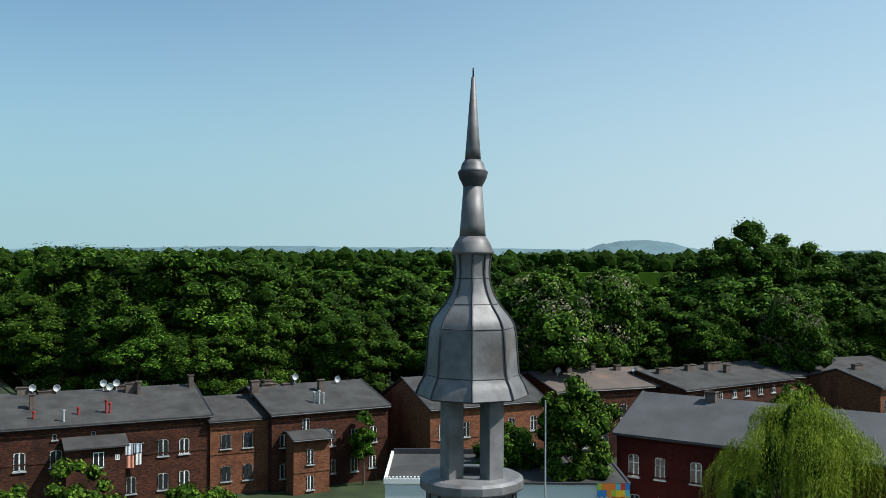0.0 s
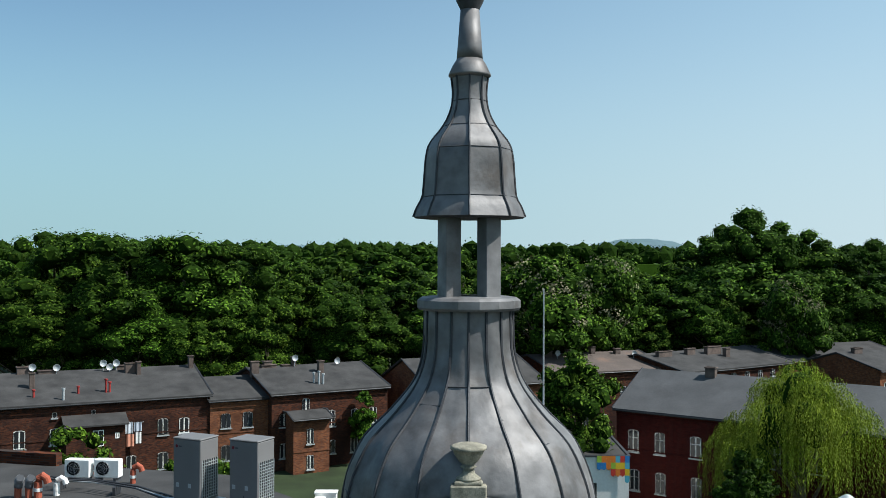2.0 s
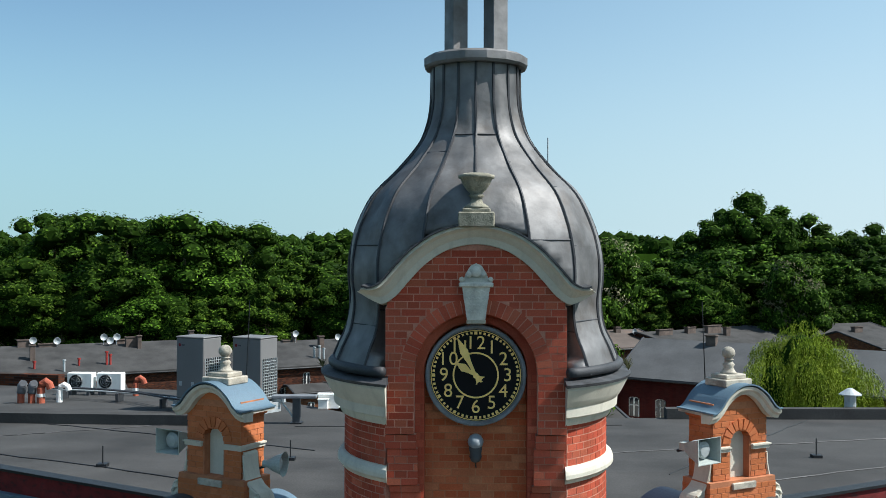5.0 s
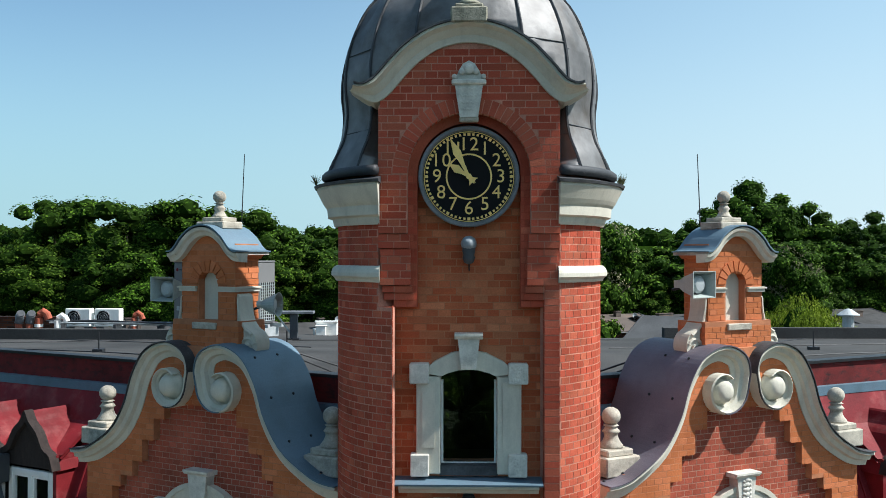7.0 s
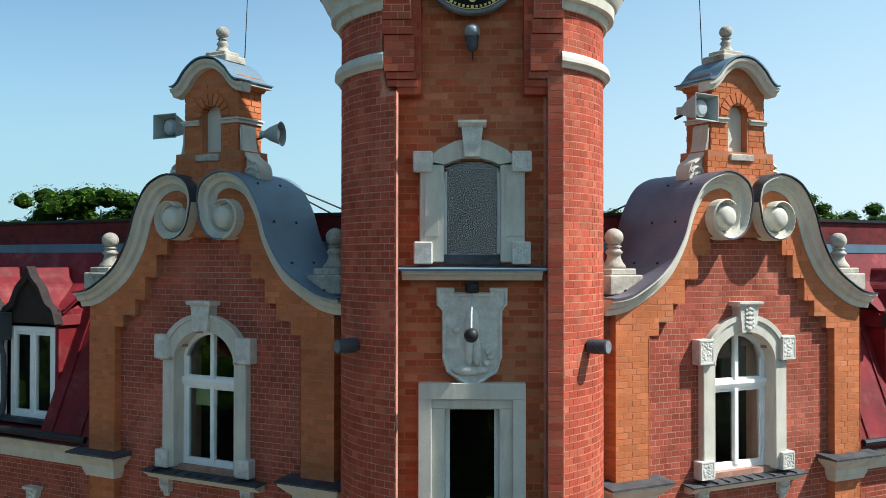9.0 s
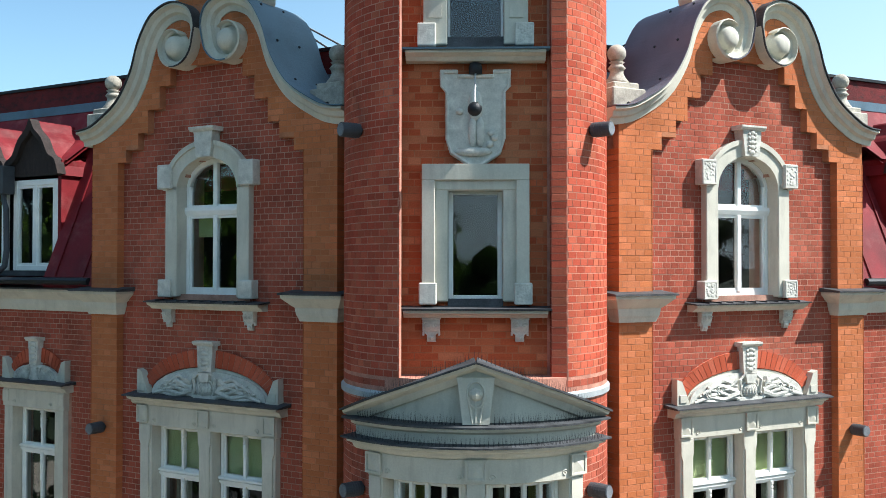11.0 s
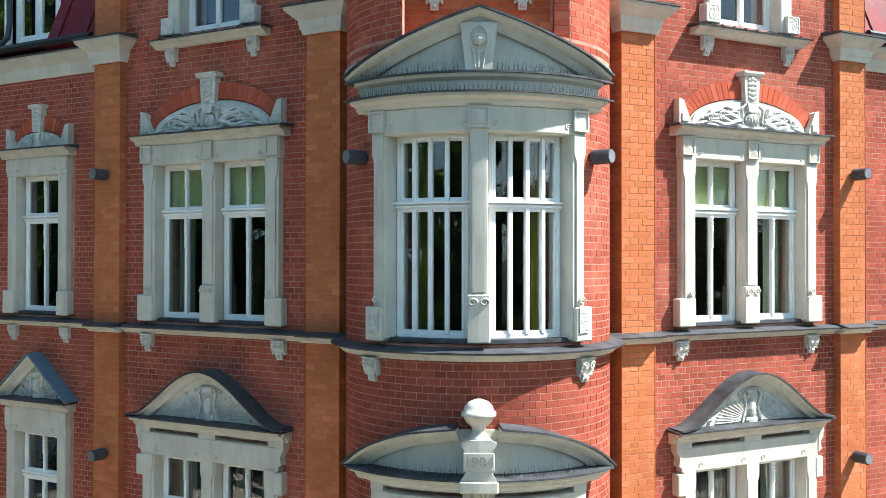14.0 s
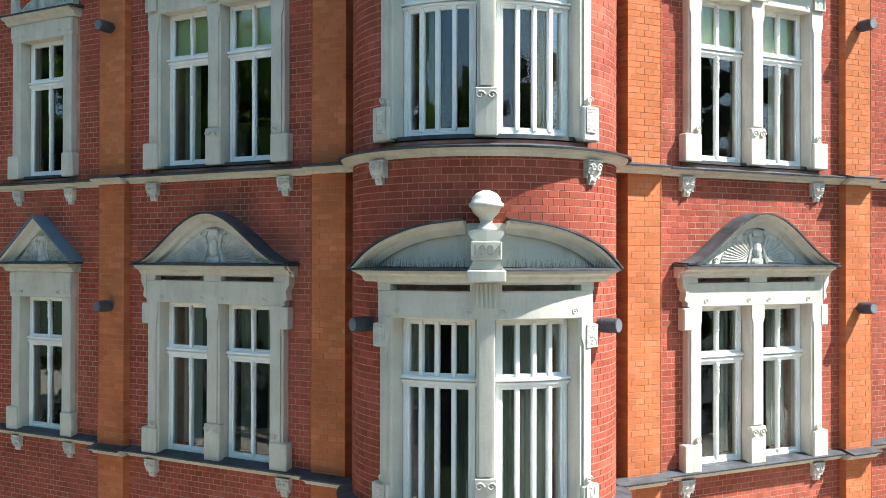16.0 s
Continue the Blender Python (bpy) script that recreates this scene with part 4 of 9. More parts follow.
    for a, b in ((-2.15, -1.64), (1.64, 2.15)):
        bm = bmesh.new()
        rows = [(12.47, 0.0), (12.47, 0.03), (12.52, 0.045), (12.55, 0.06), (12.64, 0.075), (12.67, 0.11), (12.72, 0.16), (12.76, 0.2), (12.80, 0.205), (12.80, 0.0)]
        ring = [[bm.verts.new(p) for p in ((a - o, -0.03, zz), (a - o, PIL + o, zz), (b + o, PIL + o, zz), (b + o, -0.03, zz))] for zz, o in rows]
        for p, q in zip(ring, ring[1:]):
            for i in range(3):
                bm.faces.new((p[i], p[i + 1], q[i + 1], q[i]))
        wpart("cornice_block", bm, STONE, cor, m)
        bm = bmesh.new()
        lo = [bm.verts.new(p) for p in ((a - 0.23, -0.03, 12.797), (a - 0.23, PIL + 0.23, 12.797), (b + 0.23, PIL + 0.23, 12.797), (b + 0.23, -0.03, 12.797))]
        hi = [bm.verts.new(p) for p in ((a - 0.23, -0.03, 12.86), (a - 0.23, PIL + 0.23, 12.82), (b + 0.23, PIL + 0.23, 12.82), (b + 0.23, -0.03, 12.86))]
        bm.faces.new(lo)
        bm.faces.new(hi)
        for i in range(4):
            bm.faces.new((lo[i], lo[(i + 1) % 4], hi[(i + 1) % 4], hi[i]))
        wpart("sheet_cover", bm, LEDGE, cor, m)
    bm = bmesh.new()
    mould(bm, [(0, 0), (0.03, 0), (0.06, 0.08), (0.075, 0.17), (0.11, 0.2), (0.2, 0.29), (0.205, 0.33), (0, 0.33)], [(2.36, SIDE_BACK, 12.47), (far, SIDE_BACK, 12.47)])
    wpart("cornice_run", bm, STONE, cor, m)
    bm = bmesh.new()
    mould(bm, [(0, 0.33), (0.24, 0.33), (0.24, 0.35), (0, 0.39)], [(2.36, SIDE_BACK, 12.47), (far, SIDE_BACK, 12.47)])
    wpart("sheet_cover", bm, LEDGE, cor, m)
    bm = bmesh.new()
    tube(bm, [m(Vector((2.3, 0.05, 12.93))), m(Vector((far, 0.05, 12.93)))], 0.055, 8)
    part("gutter", bm, BLACKIRON, cor, "dark half-round gutter")
    # windows
    double_window("window_%s_1" % key, M, m, 1.24, 0.115, 0.965, 4.95, 6.28, 6.39, 7.02, 7.40, "curve", "white double casement in cream stone with a curved carved pediment")
    double_window("window_%s_2" % key, M, m, 1.24, 0.115, 0.965, 8.86, 10.27, 10.37, 10.98, 11.25, "arch", "white double casement in cream stone under a carved lunette and brick arch")
    for z0, z1, v0, v1 in ((8.95, 10.9, 0.6, 0.9), (8.95, 10.9, -0.9, -0.75), (5.05, 6.95, 0.55, 0.9), (5.05, 6.95, -0.9, -0.6), (5.05, 6.95, -0.35, -0.15)):
        curtain(M, m, v0, v1, z0, z1, -0.30, CURTAIN, "grey-green curtain hanging inside a window")
    for sg in (-1, 1):
        a, b = sorted((sg * 0.16, sg * 0.92))
        curtain(M, m, a, b, 10.38, 10.96, -0.17, BLIND, "pale green blind drawn down behind glass", True)
    if has_window:
        mw = flat(s, mid + wc, FACE + SIDE_BACK)
        single_window("window_left_3", M, mw, 0.72, 0.47, 4.95, 6.28, 6.39, 7.02, 7.40, "triangle", "white casement in cream stone with a triangular pediment")
        single_window("window_left_4", M, mw, 0.72, 0.47, 8.86, 10.27, 10.37, 10.98, 11.25, "arch", "white casement in cream stone under a small carved lunette")
    gable_window(key, M, m)
    gable_top(key, M, s, mid, m)
    # wall lamps on the outer pilasters
    for z in (10.88, 6.94):
        wall_lamp(M, flat(s, mid, FACE), 1.9, PIL, z)
    mansard(key, M, s, mid, m)


def single_window(name, M, m, half, light, z0, zt0, zt1, z1, entab_top, style, label):
    """A single light with the same dressings."""
    W = double_window(name, M, m, half, 0.001, light, z0, zt0, zt1, z1, entab_top, style, label) if False else thing(name, label, "window", M, kind="structure")
    for sgn in (-1, 1):
        bm = bmesh.new()
        a, b = sorted((sgn * (light + 0.02), sgn * (half - 0.04)))
        cbox(bm, a, b, -0.26, 0.10, z0, z1 + 0.06, 0.01)
        wpart("jamb", bm, STONE, W, m)
        bm = bmesh.new()
        a, b = sorted((sgn * (light + 0.03), sgn * (half + 0.03)))
        cbox(bm, a, b, 0.0, 0.14, z0 - 0.02, z0 + 0.34, 0.015)
        wpart("jamb_foot", bm, STONE, W, m)
    bm = bmesh.new()
    box(bm, -light - 0.03, light + 0.03, -0.26, 0.03, z0 - 0.02, z0 + 0.022)
    wpart("sill_sheet", bm, LEDGE, W, m)
    bm = bmesh.new()
    cbox(bm, -half + 0.02, half - 0.02, -0.26, 0.11, z1 - 0.008, entab_top, 0.01)
    for sgn in (-1, 1):
        rosette(bm, sgn * (light - 0.05), 0.115, z1 + 0.07, 0.04)
        cbox(bm, *sorted((sgn * (half - 0.17), sgn * (half - 0.02))), 0.1, 0.125, z1 + 0.06, entab_top - 0.02, 0.01)
    wpart("entablature", bm, STONE, W, m)
    e = half + 0.12
    bm = bmesh.new()
    mould(bm, [(0, 0), (0.12, 0), (0.15, 0.03), (0.16, 0.06), (0.23, 0.085), (0.24, 0.12), (0, 0.13)], [(-e + 0.05, 0, entab_top), (e - 0.05, 0, entab_top)])
    wpart("cornice", bm, STONE, W, m)
    bm = bmesh.new()
    mould(bm, [(0, 0.0), (0.27, -0.004), (0.27, 0.014), (0, 0.045)], [(-e, 0, entab_top + 0.122), (e, 0, entab_top + 0.122)])
    wpart("cornice_sheet", bm, LEDGE, W, m, "dark sheet-metal cover")
    zc = entab_top + 0.15
    if style == "triangle":
        hh = 0.68
        bm, cover = bmesh.new(), bmesh.new()
        for sgn in (-1, 1):
            ln = [(sgn * e, zc), (sgn * e * 0.5, zc + hh * 0.5), (0, zc + hh)]
            ln = ln if sgn < 0 else ln[::-1]
            sweep(bm, [(0.0, -0.13), (0.1, -0.13), (0.14, -0.07), (0.22, -0.03), (0.23, 0.0), (0.0, 0.0)], ln)
            sweep(cover, [(0.0, 0.002), (0.26, 0.002), (0.26, 0.025), (0.0, 0.03)], ln)
        wpart("pediment_moulding", bm, STONE, W, m)
        wpart("pediment_sheet", cover, BLUEMETAL, W, m, "blue-grey sheet-metal cover")
        bm = bmesh.new()
        prism(bm, [(-e * 0.85, zc), (e * 0.85, zc), (0, zc + hh * 0.88)], 0.0, 0.04)
        wpart("tympanum", bm, STONE, W, m)
        fan_relief(W, m, half * 0.6, zc, 0.42, 0.06, "shell")
    else:
        lun, rise = half - 0.2, 0.24
        fan_relief(W, m, lun, zc, rise, 0.07, "shell")
        for sgn in (-1, 1):
            bm = bmesh.new()
            prism(bm, [(sgn * (half - 0.2), zc - 0.02), (sgn * half, zc - 0.02), (sgn * half, zc + 0.33), (sgn * (half - 0.08), zc + 0.3)], 0.0, 0.11)
            wpart("end_block", bm, STONE, W, m)
        for i in range(16):
            t0, t1 = 160 - 140 * i / 16 - 0.7, 160 - 140 * (i + 1) / 16 + 0.7
            p = [((lun + 0.04) * math.cos(radians(t)), zc + (rise + 0.04) * math.sin(radians(t))) for t in (t0, t1)] + [((half - 0.06) * math.cos(radians(t)), zc + 0.5 * math.sin(radians(t))) for t in (t1, t0)]
            bm = bmesh.new()
            prism(bm, p, -0.02, 0.035)
            wpart("brick", bm, ARCHBRICK, W, m)
        keystone(W, m, zc + rise, zc + rise + 0.42, 0.085, 0.12, 0.11)
    sash(W, m, -light, light, z0 + 0.02, zt0, zt1, z1, -0.09)
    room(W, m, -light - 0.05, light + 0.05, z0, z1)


def gable_window(key, M, m):
    """The round-headed attic window of a gable."""
    W = thing("window_%s_attic" % key, "white round-headed casement in a cream stone surround", "window", M, kind="structure")
    z0, zs, top = 12.74, 14.18, 14.6
    for s in (-1, 1):
        bm = bmesh.new()
        cbox(bm, *sorted((s * 0.53, s * 0.74)), -0.26, 0.10, z0, zs + 0.06, 0.012)
        wpart("jamb", bm, STONE, W, m)
        rough_block(W, m, *sorted((s * 0.60, s * 0.83)), 0.0, 0.15, z0 - 0.01, z0 + 0.23, key == "right")
        rough_block(W, m, *sorted((s * 0.60, s * 0.85)), 0.0, 0.15, zs + 0.02, zs + 0.35, key == "right")
    bm = bmesh.new()
    band(bm, arc(0, zs, 0.75, 180, 0, 24, 0.64), arc(0, zs, 0.53, 180, 0, 24, 0.42), -0.26, 0.10)
    wpart("arch", bm, STONE, W, m)
    bm = bmesh.new()
    band(bm, arc(0, zs, 0.76, 180, 0, 24, 0.65), arc(0, zs, 0.69, 180, 0, 24, 0.585), 0.09, 0.125)
    wpart("arch_rim", bm, STONE, W, m)
    keystone(W, m, 14.60, 15.0, 0.125, 0.18, 0.16, key == "right")
    bm = bmesh.new()
    mould(bm, [(-0.25, 0), (0.1, 0), (0.13, 0.03), (0.19, 0.06), (0.2, 0.09), (-0.25, 0.09)], [(-0.98, 0, 12.57), (0.98, 0, 12.57)])
    wpart("window_sill", bm, STONE, W, m)
    bm = bmesh.new()
    mould(bm, [(-0.25, 0.13), (0.22, 0.088), (0.225, 0.105), (-0.25, 0.15)], [(-1.02, 0, 12.57), (1.02, 0, 12.57)])
    for i in range(9):
        box(bm, -0.8 + 0.2 * i, -0.79 + 0.2 * i, -0.02, 0.21, 12.67, 12.70)
    wpart("sill_tiles", bm, LEDGE, W, m, "dark tiled sill cover")
    for v in (-0.72, 0.72):
        console(W, m, v, 12.57, 0.19, 0.25)
    o = -0.11
    bm = bmesh.new()
    for a, b in ((-0.53, -0.475), (0.475, 0.53)):
        cbox(bm, a, b, o - 0.05, o + 0.02, z0 + 0.02, zs + 0.02, 0.006)
    box(bm, -0.475, 0.475, o - 0.05, o + 0.02, z0 + 0.02, z0 + 0.08)
    band(bm, arc(0, zs, 0.53, 180, 0, 20, 0.42), arc(0, zs, 0.475, 180, 0, 20, 0.36), o - 0.05, o + 0.02)
    wpart("window_frame", bm, WHITE, W, m)
    bm = bmesh.new()
    mould(bm, [(o - 0.04, 0), (o + 0.03, 0), (o + 0.055, 0.06), (o + 0.05, 0.11), (o - 0.04, 0.11)], [(-0.53, 0, 13.84), (0.53, 0, 13.84)])
    wpart("transom", bm, WHITE, W, m)
    bm = bmesh.new()
    cbox(bm, -0.035, 0.035, o - 0.035, o + 0.035, z0 + 0.08, 13.84, 0.006)
    for s in (-1, 1):
        cbox(bm, *sorted((s * 0.44, s * 0.475)), o - 0.035, o + 0.012, z0 + 0.08, 13.84, 0.004)
        box(bm, *sorted((s * 0.035, s * 0.44)), o - 0.035, o + 0.012, z0 + 0.08, z0 + 0.125)
        box(bm, *sorted((s * 0.035, s * 0.44)), o - 0.035, o + 0.012, 13.80, 13.84)
    wpart("sash", bm, WHITE, W, m)
    bm = bmesh.new()
    cbox(bm, -0.035, 0.035, o - 0.035, o + 0.035, 13.95, zs + 0.37, 0.006)
    for s in (-1, 1):
        cbox(bm, *sorted((s * 0.44, s * 0.475)), o - 0.035, o + 0.012, 13.95, zs + 0.05, 0.004)
        box(bm, *sorted((s * 0.035, s * 0.44)), o - 0.035, o + 0.012, 13.95, 13.98)
    wpart("sash", bm, WHITE, W, m)
    for s in (-1, 1):
        bm = bmesh.new()
        box(bm, *sorted((s * 0.03, s * 0.45)), o - 0.018, o - 0.012, z0 + 0.1, 13.82)
        wpart("pane", bm, GLASS, W, m).visible_shadow = False
        bm = bmesh.new()
        pts = [(s * 0.03, 13.96), (s * 0.48, 13.96)] + [(s * abs(x), z) for x, z in arc(0, zs, 0.48, 0, 86, 8, 0.37)]
        prism(bm, pts, o - 0.018, o - 0.012)
        wpart("pane", bm, GLASS, W, m).visible_shadow = False
    room(W, m, -0.6, 0.6, z0, 14.65)
    if key == "left":
        curtain(M, m, 0.06, 0.45, 13.55, 13.82, -0.25, BLIND, "short pale green blind behind attic glass", True)


def wall_lamp(M, m, v, o, z, axis=None):
    """A dark cylinder lamp that sticks straight out of the wall."""
    L = thing("wall_lamp", "dark grey cylindrical wall lamp on brickwork", "lamp", M, "wall lamps")
    c = m(Vector((v, o, z)))
    d = (m(Vector((v, o + 0.1, z))) - c).normalized()
    bm = bmesh.new()
    tube(bm, [c - d * 0.03, c + d * 0.03], 0.05, 10)
    part("mount", bm, BLACKIRON, L)
    bm = bmesh.new()
    tube(bm, [c + d * 0.025, c + d * 0.04, c + d * 0.23, c + d * 0.24], 0.078, 18)
    for k in range(4):
        tube(bm, [c + d * (0.06 + 0.03 * k), c + d * (0.07 + 0.03 * k)], 0.082, 18)
    part("housing", bm, GREYPLASTIC, L)
    bm = bmesh.new()
    tube(bm, [c + d * 0.238, c + d * 0.25], 0.068, 18)
    part("cap", bm, RIMGREY, L)


def gable_top(key, M, s, mid, m):
    """Coping, volutes, pinnacle balls and the small brick shrine on top of a gable."""
    G = thing("trim_%s_gable_coping" % key, "cream moulded coping curling into volutes, covered with sheet metal", "gable coping", M, kind="structure")
    curl = []
    cx, cz = -0.46, 16.12
    for i in range(22):
        t = radians(-10 - 300 * i / 21)
        r = 0.36 - 0.17 * i / 21
        curl.append((cx + r * math.cos(t), cz + r * math.sin(t)))
    body = [p for p in GABLE[:-6]]
    full = body + curl[0:]
    for sg in (-1, 1):
        bm = bmesh.new()
        rows = []
        n = len(full)
        profile = [(-0.06, 0.0), (0.27, 0.0), (0.285, -0.03), (0.22, -0.055), (0.205, -0.11), (0.15, -0.13), (0.13, -0.2), (-0.06, -0.2)]
        for i, (x, z) in enumerate(full):
            x0, z0 = full[max(i - 1, 0)]
            x1, z1 = full[min(i + 1, n - 1)]
            d = math.hypot(x1 - x0, z1 - z0) or 1
            nx, nz = -(z1 - z0) / d, (x1 - x0) / d
            w = 1.0 if i < len(body) else max(0.45, 1 - 0.6 * (i - len(body)) / 21)
            rows.append([bm.verts.new((-sg * (x + nx * off * w), o, z + nz * off * w)) for o, off in profile])
        k = len(profile)
        for i in range(n - 1):
            for j in range(k):
                bm.faces.new((rows[i][j], rows[i + 1][j], rows[i + 1][(j + 1) % k], rows[i][(j + 1) % k]))
        bm.faces.new(rows[0])
        bm.faces.new(rows[-1])
        wpart("coping_scroll", bm, STONE, G, m)
        bm = bmesh.new()
        prof = [(0.0, 0.30), (0.05, 0.30), (0.11, 0.285), (0.14, 0.25), (0.15, 0.2), (0.165, 0.18), (0.185, 0.16), (0.19, 0.1), (0.19, -0.02)]
        rings = []
        for i in range(24):
            a = 6.2832 * i / 24
            rings.append([bm.verts.new((sg * 0.46 + r * math.cos(a), o, 16.10 + r * math.sin(a))) for r, o in prof])
        for i in range(24):
            p, q = rings[i], rings[(i + 1) % 24]
            for j in range(len(prof) - 1):
                bm.faces.new((p[j], q[j], q[j + 1], p[j + 1]))
        bmesh.ops.remove_doubles(bm, verts=bm.verts, dist=0.0005)
        wpart("volute_boss", bm, STONE, G, m, smooth=True)
        # sheet metal that runs back from the coping
        line = [p for p in GABLE[:-6]] + curl[:7]
        bm = bmesh.new()
        deep = (-0.85 if key == "left" else -1.1) if sg < 0 else -0.9
        for i in range(len(line) - 1):
            (x0, z0), (x1, z1) = line[i], line[i + 1]
            q = [(-sg * x0, 0.30, z0 + 0.006), (-sg * x1, 0.30, z1 + 0.006), (-sg * x1, deep, z1 + 0.006), (-sg * x0, deep, z0 + 0.006)]
            top = [bm.verts.new((a, b, c + 0.014)) for a, b, c in q]
            low = [bm.verts.new(p) for p in q]
            bm.faces.new(top)
            bm.faces.new(low)
            for e in range(4):
                bm.faces.new((low[e], low[(e + 1) % 4], top[(e + 1) % 4], top[e]))
        bmesh.ops.remove_doubles(bm, verts=bm.verts, dist=0.0005)
        sheet = BLUEMETAL if key == "left" else PURPLEMETAL
        wpart("coping_sheet", bm, sheet if sg < 0 else LEDGE, G, m, "blue-grey sheet metal" if key == "left" else "dull purple sheet metal")
        if sg < 0:
            bm = bmesh.new()
            for i in range(3, 36, 8):
                x, z = line[min(i, len(line) - 1)]
                for o in (0.05, -0.4):
                    ball(bm, -sg * x, o, z + 0.02, 0.02, 0.02, 0.02, 6)
            wpart("nail_heads", bm, BLACKIRON, G, m)
        # back of the gable under the sheet
        bm = bmesh.new()
        pts = [(-sg * x, z - 0.01) for x, z in GABLE[:40]]
        prism(bm, pts + [(-sg * 0.5, 14.9), (-sg * GABLE[0][0], 14.9)], deep + 0.05, -0.46)
        wpart("gable_core", bm, REDMETAL, G, m)
    # pinnacles with balls
    for sg, vv in ((-1, -1.92), (1, 2.12)):
        P = thing("pinnacle", "weathered stone ball on a turned stem and block", "finial", M, "gable pinnacles")
        c = m(Vector((vv, -0.22, 0)))
        bm = bmesh.new()
        cbox(bm, c.x - 0.26, c.x + 0.26, c.y - 0.26, c.y + 0.2, 15.12, 15.36, 0.015)
        cbox(bm, c.x - 0.2, c.x + 0.2, c.y - 0.2, c.y + 0.16, 15.355, 15.44, 0.015)
        part("block", bm, OLDSTONE, P)
        bm = bmesh.new()
        lathe(bm, [(0.15, 15.44), (0.15, 15.47), (0.11, 15.52), (0.085, 15.58), (0.09, 15.62), (0.115, 15.64), (0.09, 15.67), (0.07, 15.70), (0.10, 15.715), (0.07, 15.73)], 18, cx=c.x, cy=c.y)
        part("stem", bm, OLDSTONE, P, smooth=True)
        bm = bmesh.new()
        ball(bm, c.x, c.y, 15.83, 0.12, 0.12, 0.115, 18)
        part("ball", bm, OLDSTONE, P, smooth=True)
    shrine(key, M, s, mid)


def shrine(key, M, s, mid):
    """The small orange brick housing with a niche that crowns a gable."""
    S = thing("gable_shrine", "orange brick gable shrine with a blind niche and curved metal cap", "shrine", M, "gable shrines")
    front, depth = 0.28, 0.47
    m = flat(s, mid, front)
    bm = bmesh.new()
    grid_wall(bm, [-0.47, -0.17, 0.17, 0.47], [16.4, 16.95, 17.5, 17.56, 17.62, 18.0], lambda v, z: not (abs(v) < 0.17 and 16.95 < z < 17.62), -depth, -0.008)
    wpart("core", bm, ORANGEMORTAR, S, m)
    bm = bmesh.new()
    box(bm, -0.58, 0.58, -depth, 0.055, 16.3, 16.98)
    wpart("base_core", bm, ORANGEMORTAR, S, m)

    def face(z):
        if z < 16.98:
            return [(-0.59, 0.59)]
        sp = [(-0.475, 0.475)]
        w = 0.17 if z < 17.47 else 0.17 * math.sqrt(max(0, 1 - ((z - 17.47) / 0.17) ** 2)) if z < 17.64 else 0
        return cut(sp, -w - 0.02, w + 0.02) if w else sp
    low = lay(lambda z: face(z), 16.3, 16.95, "header")
    up = lay(lambda z: face(z), 16.99, 17.95)
    lay_wall("brickwork", low, ORANGE, S, flat(s, mid, front + 0.057), lambda v, z: True)
    lay_wall("brickwork", up, ORANGE, S, flat(s, mid, front - 0.006), lambda v, z: True)
    for sg in (-1, 1):
        for half, z0, z1, o in ((0.475, 16.99, 17.95, 0.0), (0.585, 16.3, 16.95, 0.055)):
            bricks = lay(lambda z: [(0.0, depth + o)], z0, z1)
            vs, fs = [], []
            for l, r, z, w in bricks:
                brick_faces(vs, fs, l, r, z, lambda p: Vector((s * (mid + sg * (half + p.y * 0.8)), -(front + o - p.x), p.z)), 0.008)
            me = bpy.data.meshes.new("side_bricks")
            me.from_pydata([tuple(v) for v in vs], [], fs)
            me.materials.append(ORANGE)
            ob = new("side_bricks", me)
            ob.parent = S
            ob["kind"] = "stuff"
    # niche
    bm = bmesh.new()
    prism(bm, [(-0.18, 16.94), (0.18, 16.94), (0.18, 17.46)] + arc(0, 17.46, 0.18, 0, 180, 12)[1:], -0.16, -0.12)
    wpart("niche_back", bm, STONE, S, m, "cream plaster niche")
    n = 9
    for i in range(n):
        t0, t1 = 180 - 180 * i / n - 2, 180 - 180 * (i + 1) / n + 2
        p = [(r * math.cos(radians(t)), 17.46 + r * math.sin(radians(t))) for r, t in ((0.18, t0), (0.18, t1), (0.32, t1), (0.32, t0))]
        bm = bmesh.new()
        prism(bm, p, -0.13, 0.012)
        wpart("brick", bm, ORANGE, S, m)
    bm = bmesh.new()
    cbox(bm, -0.21, 0.21, -0.16, 0.09, 16.86, 16.95, 0.01)
    wpart("niche_sill", bm, OLDSTONE, S, m)
    for sg in (-1, 1):
        bm = bmesh.new()
        a, b = sorted((sg * 0.2, sg * 0.50))
        box(bm, a, b, -depth, 0.03, 17.36, 17.43)
        box(bm, *sorted((sg * 0.19, sg * 0.52)), -depth - 0.01, 0.05, 17.405, 17.425)
        wpart("impost_band", bm, STONE, S, m)
        # scrolled bracket at the side
        bm = bmesh.new()
        pts = smooth_line([(0.47, 17.34), (0.515, 17.30), (0.525, 17.15), (0.56, 17.0), (0.64, 16.89), (0.75, 16.82), (0.805, 16.72), (0.80, 16.6), (0.73, 16.52), (0.62, 16.5), (0.47, 16.52)], 3)
        prism(bm, [(sg * a, b) for a, b in pts], -0.30, -0.04)
        wpart("bracket", bm, STONE, S, m)
        bm = bmesh.new()
        sp = [(sg * (0.665 + (0.125 - 0.0125 * t) * math.cos(t)), -0.03, 16.655 + (0.125 - 0.0125 * t) * math.sin(t)) for t in np.linspace(0.3, 8.5, 26)]
        tube(bm, sp, 0.022, 6)
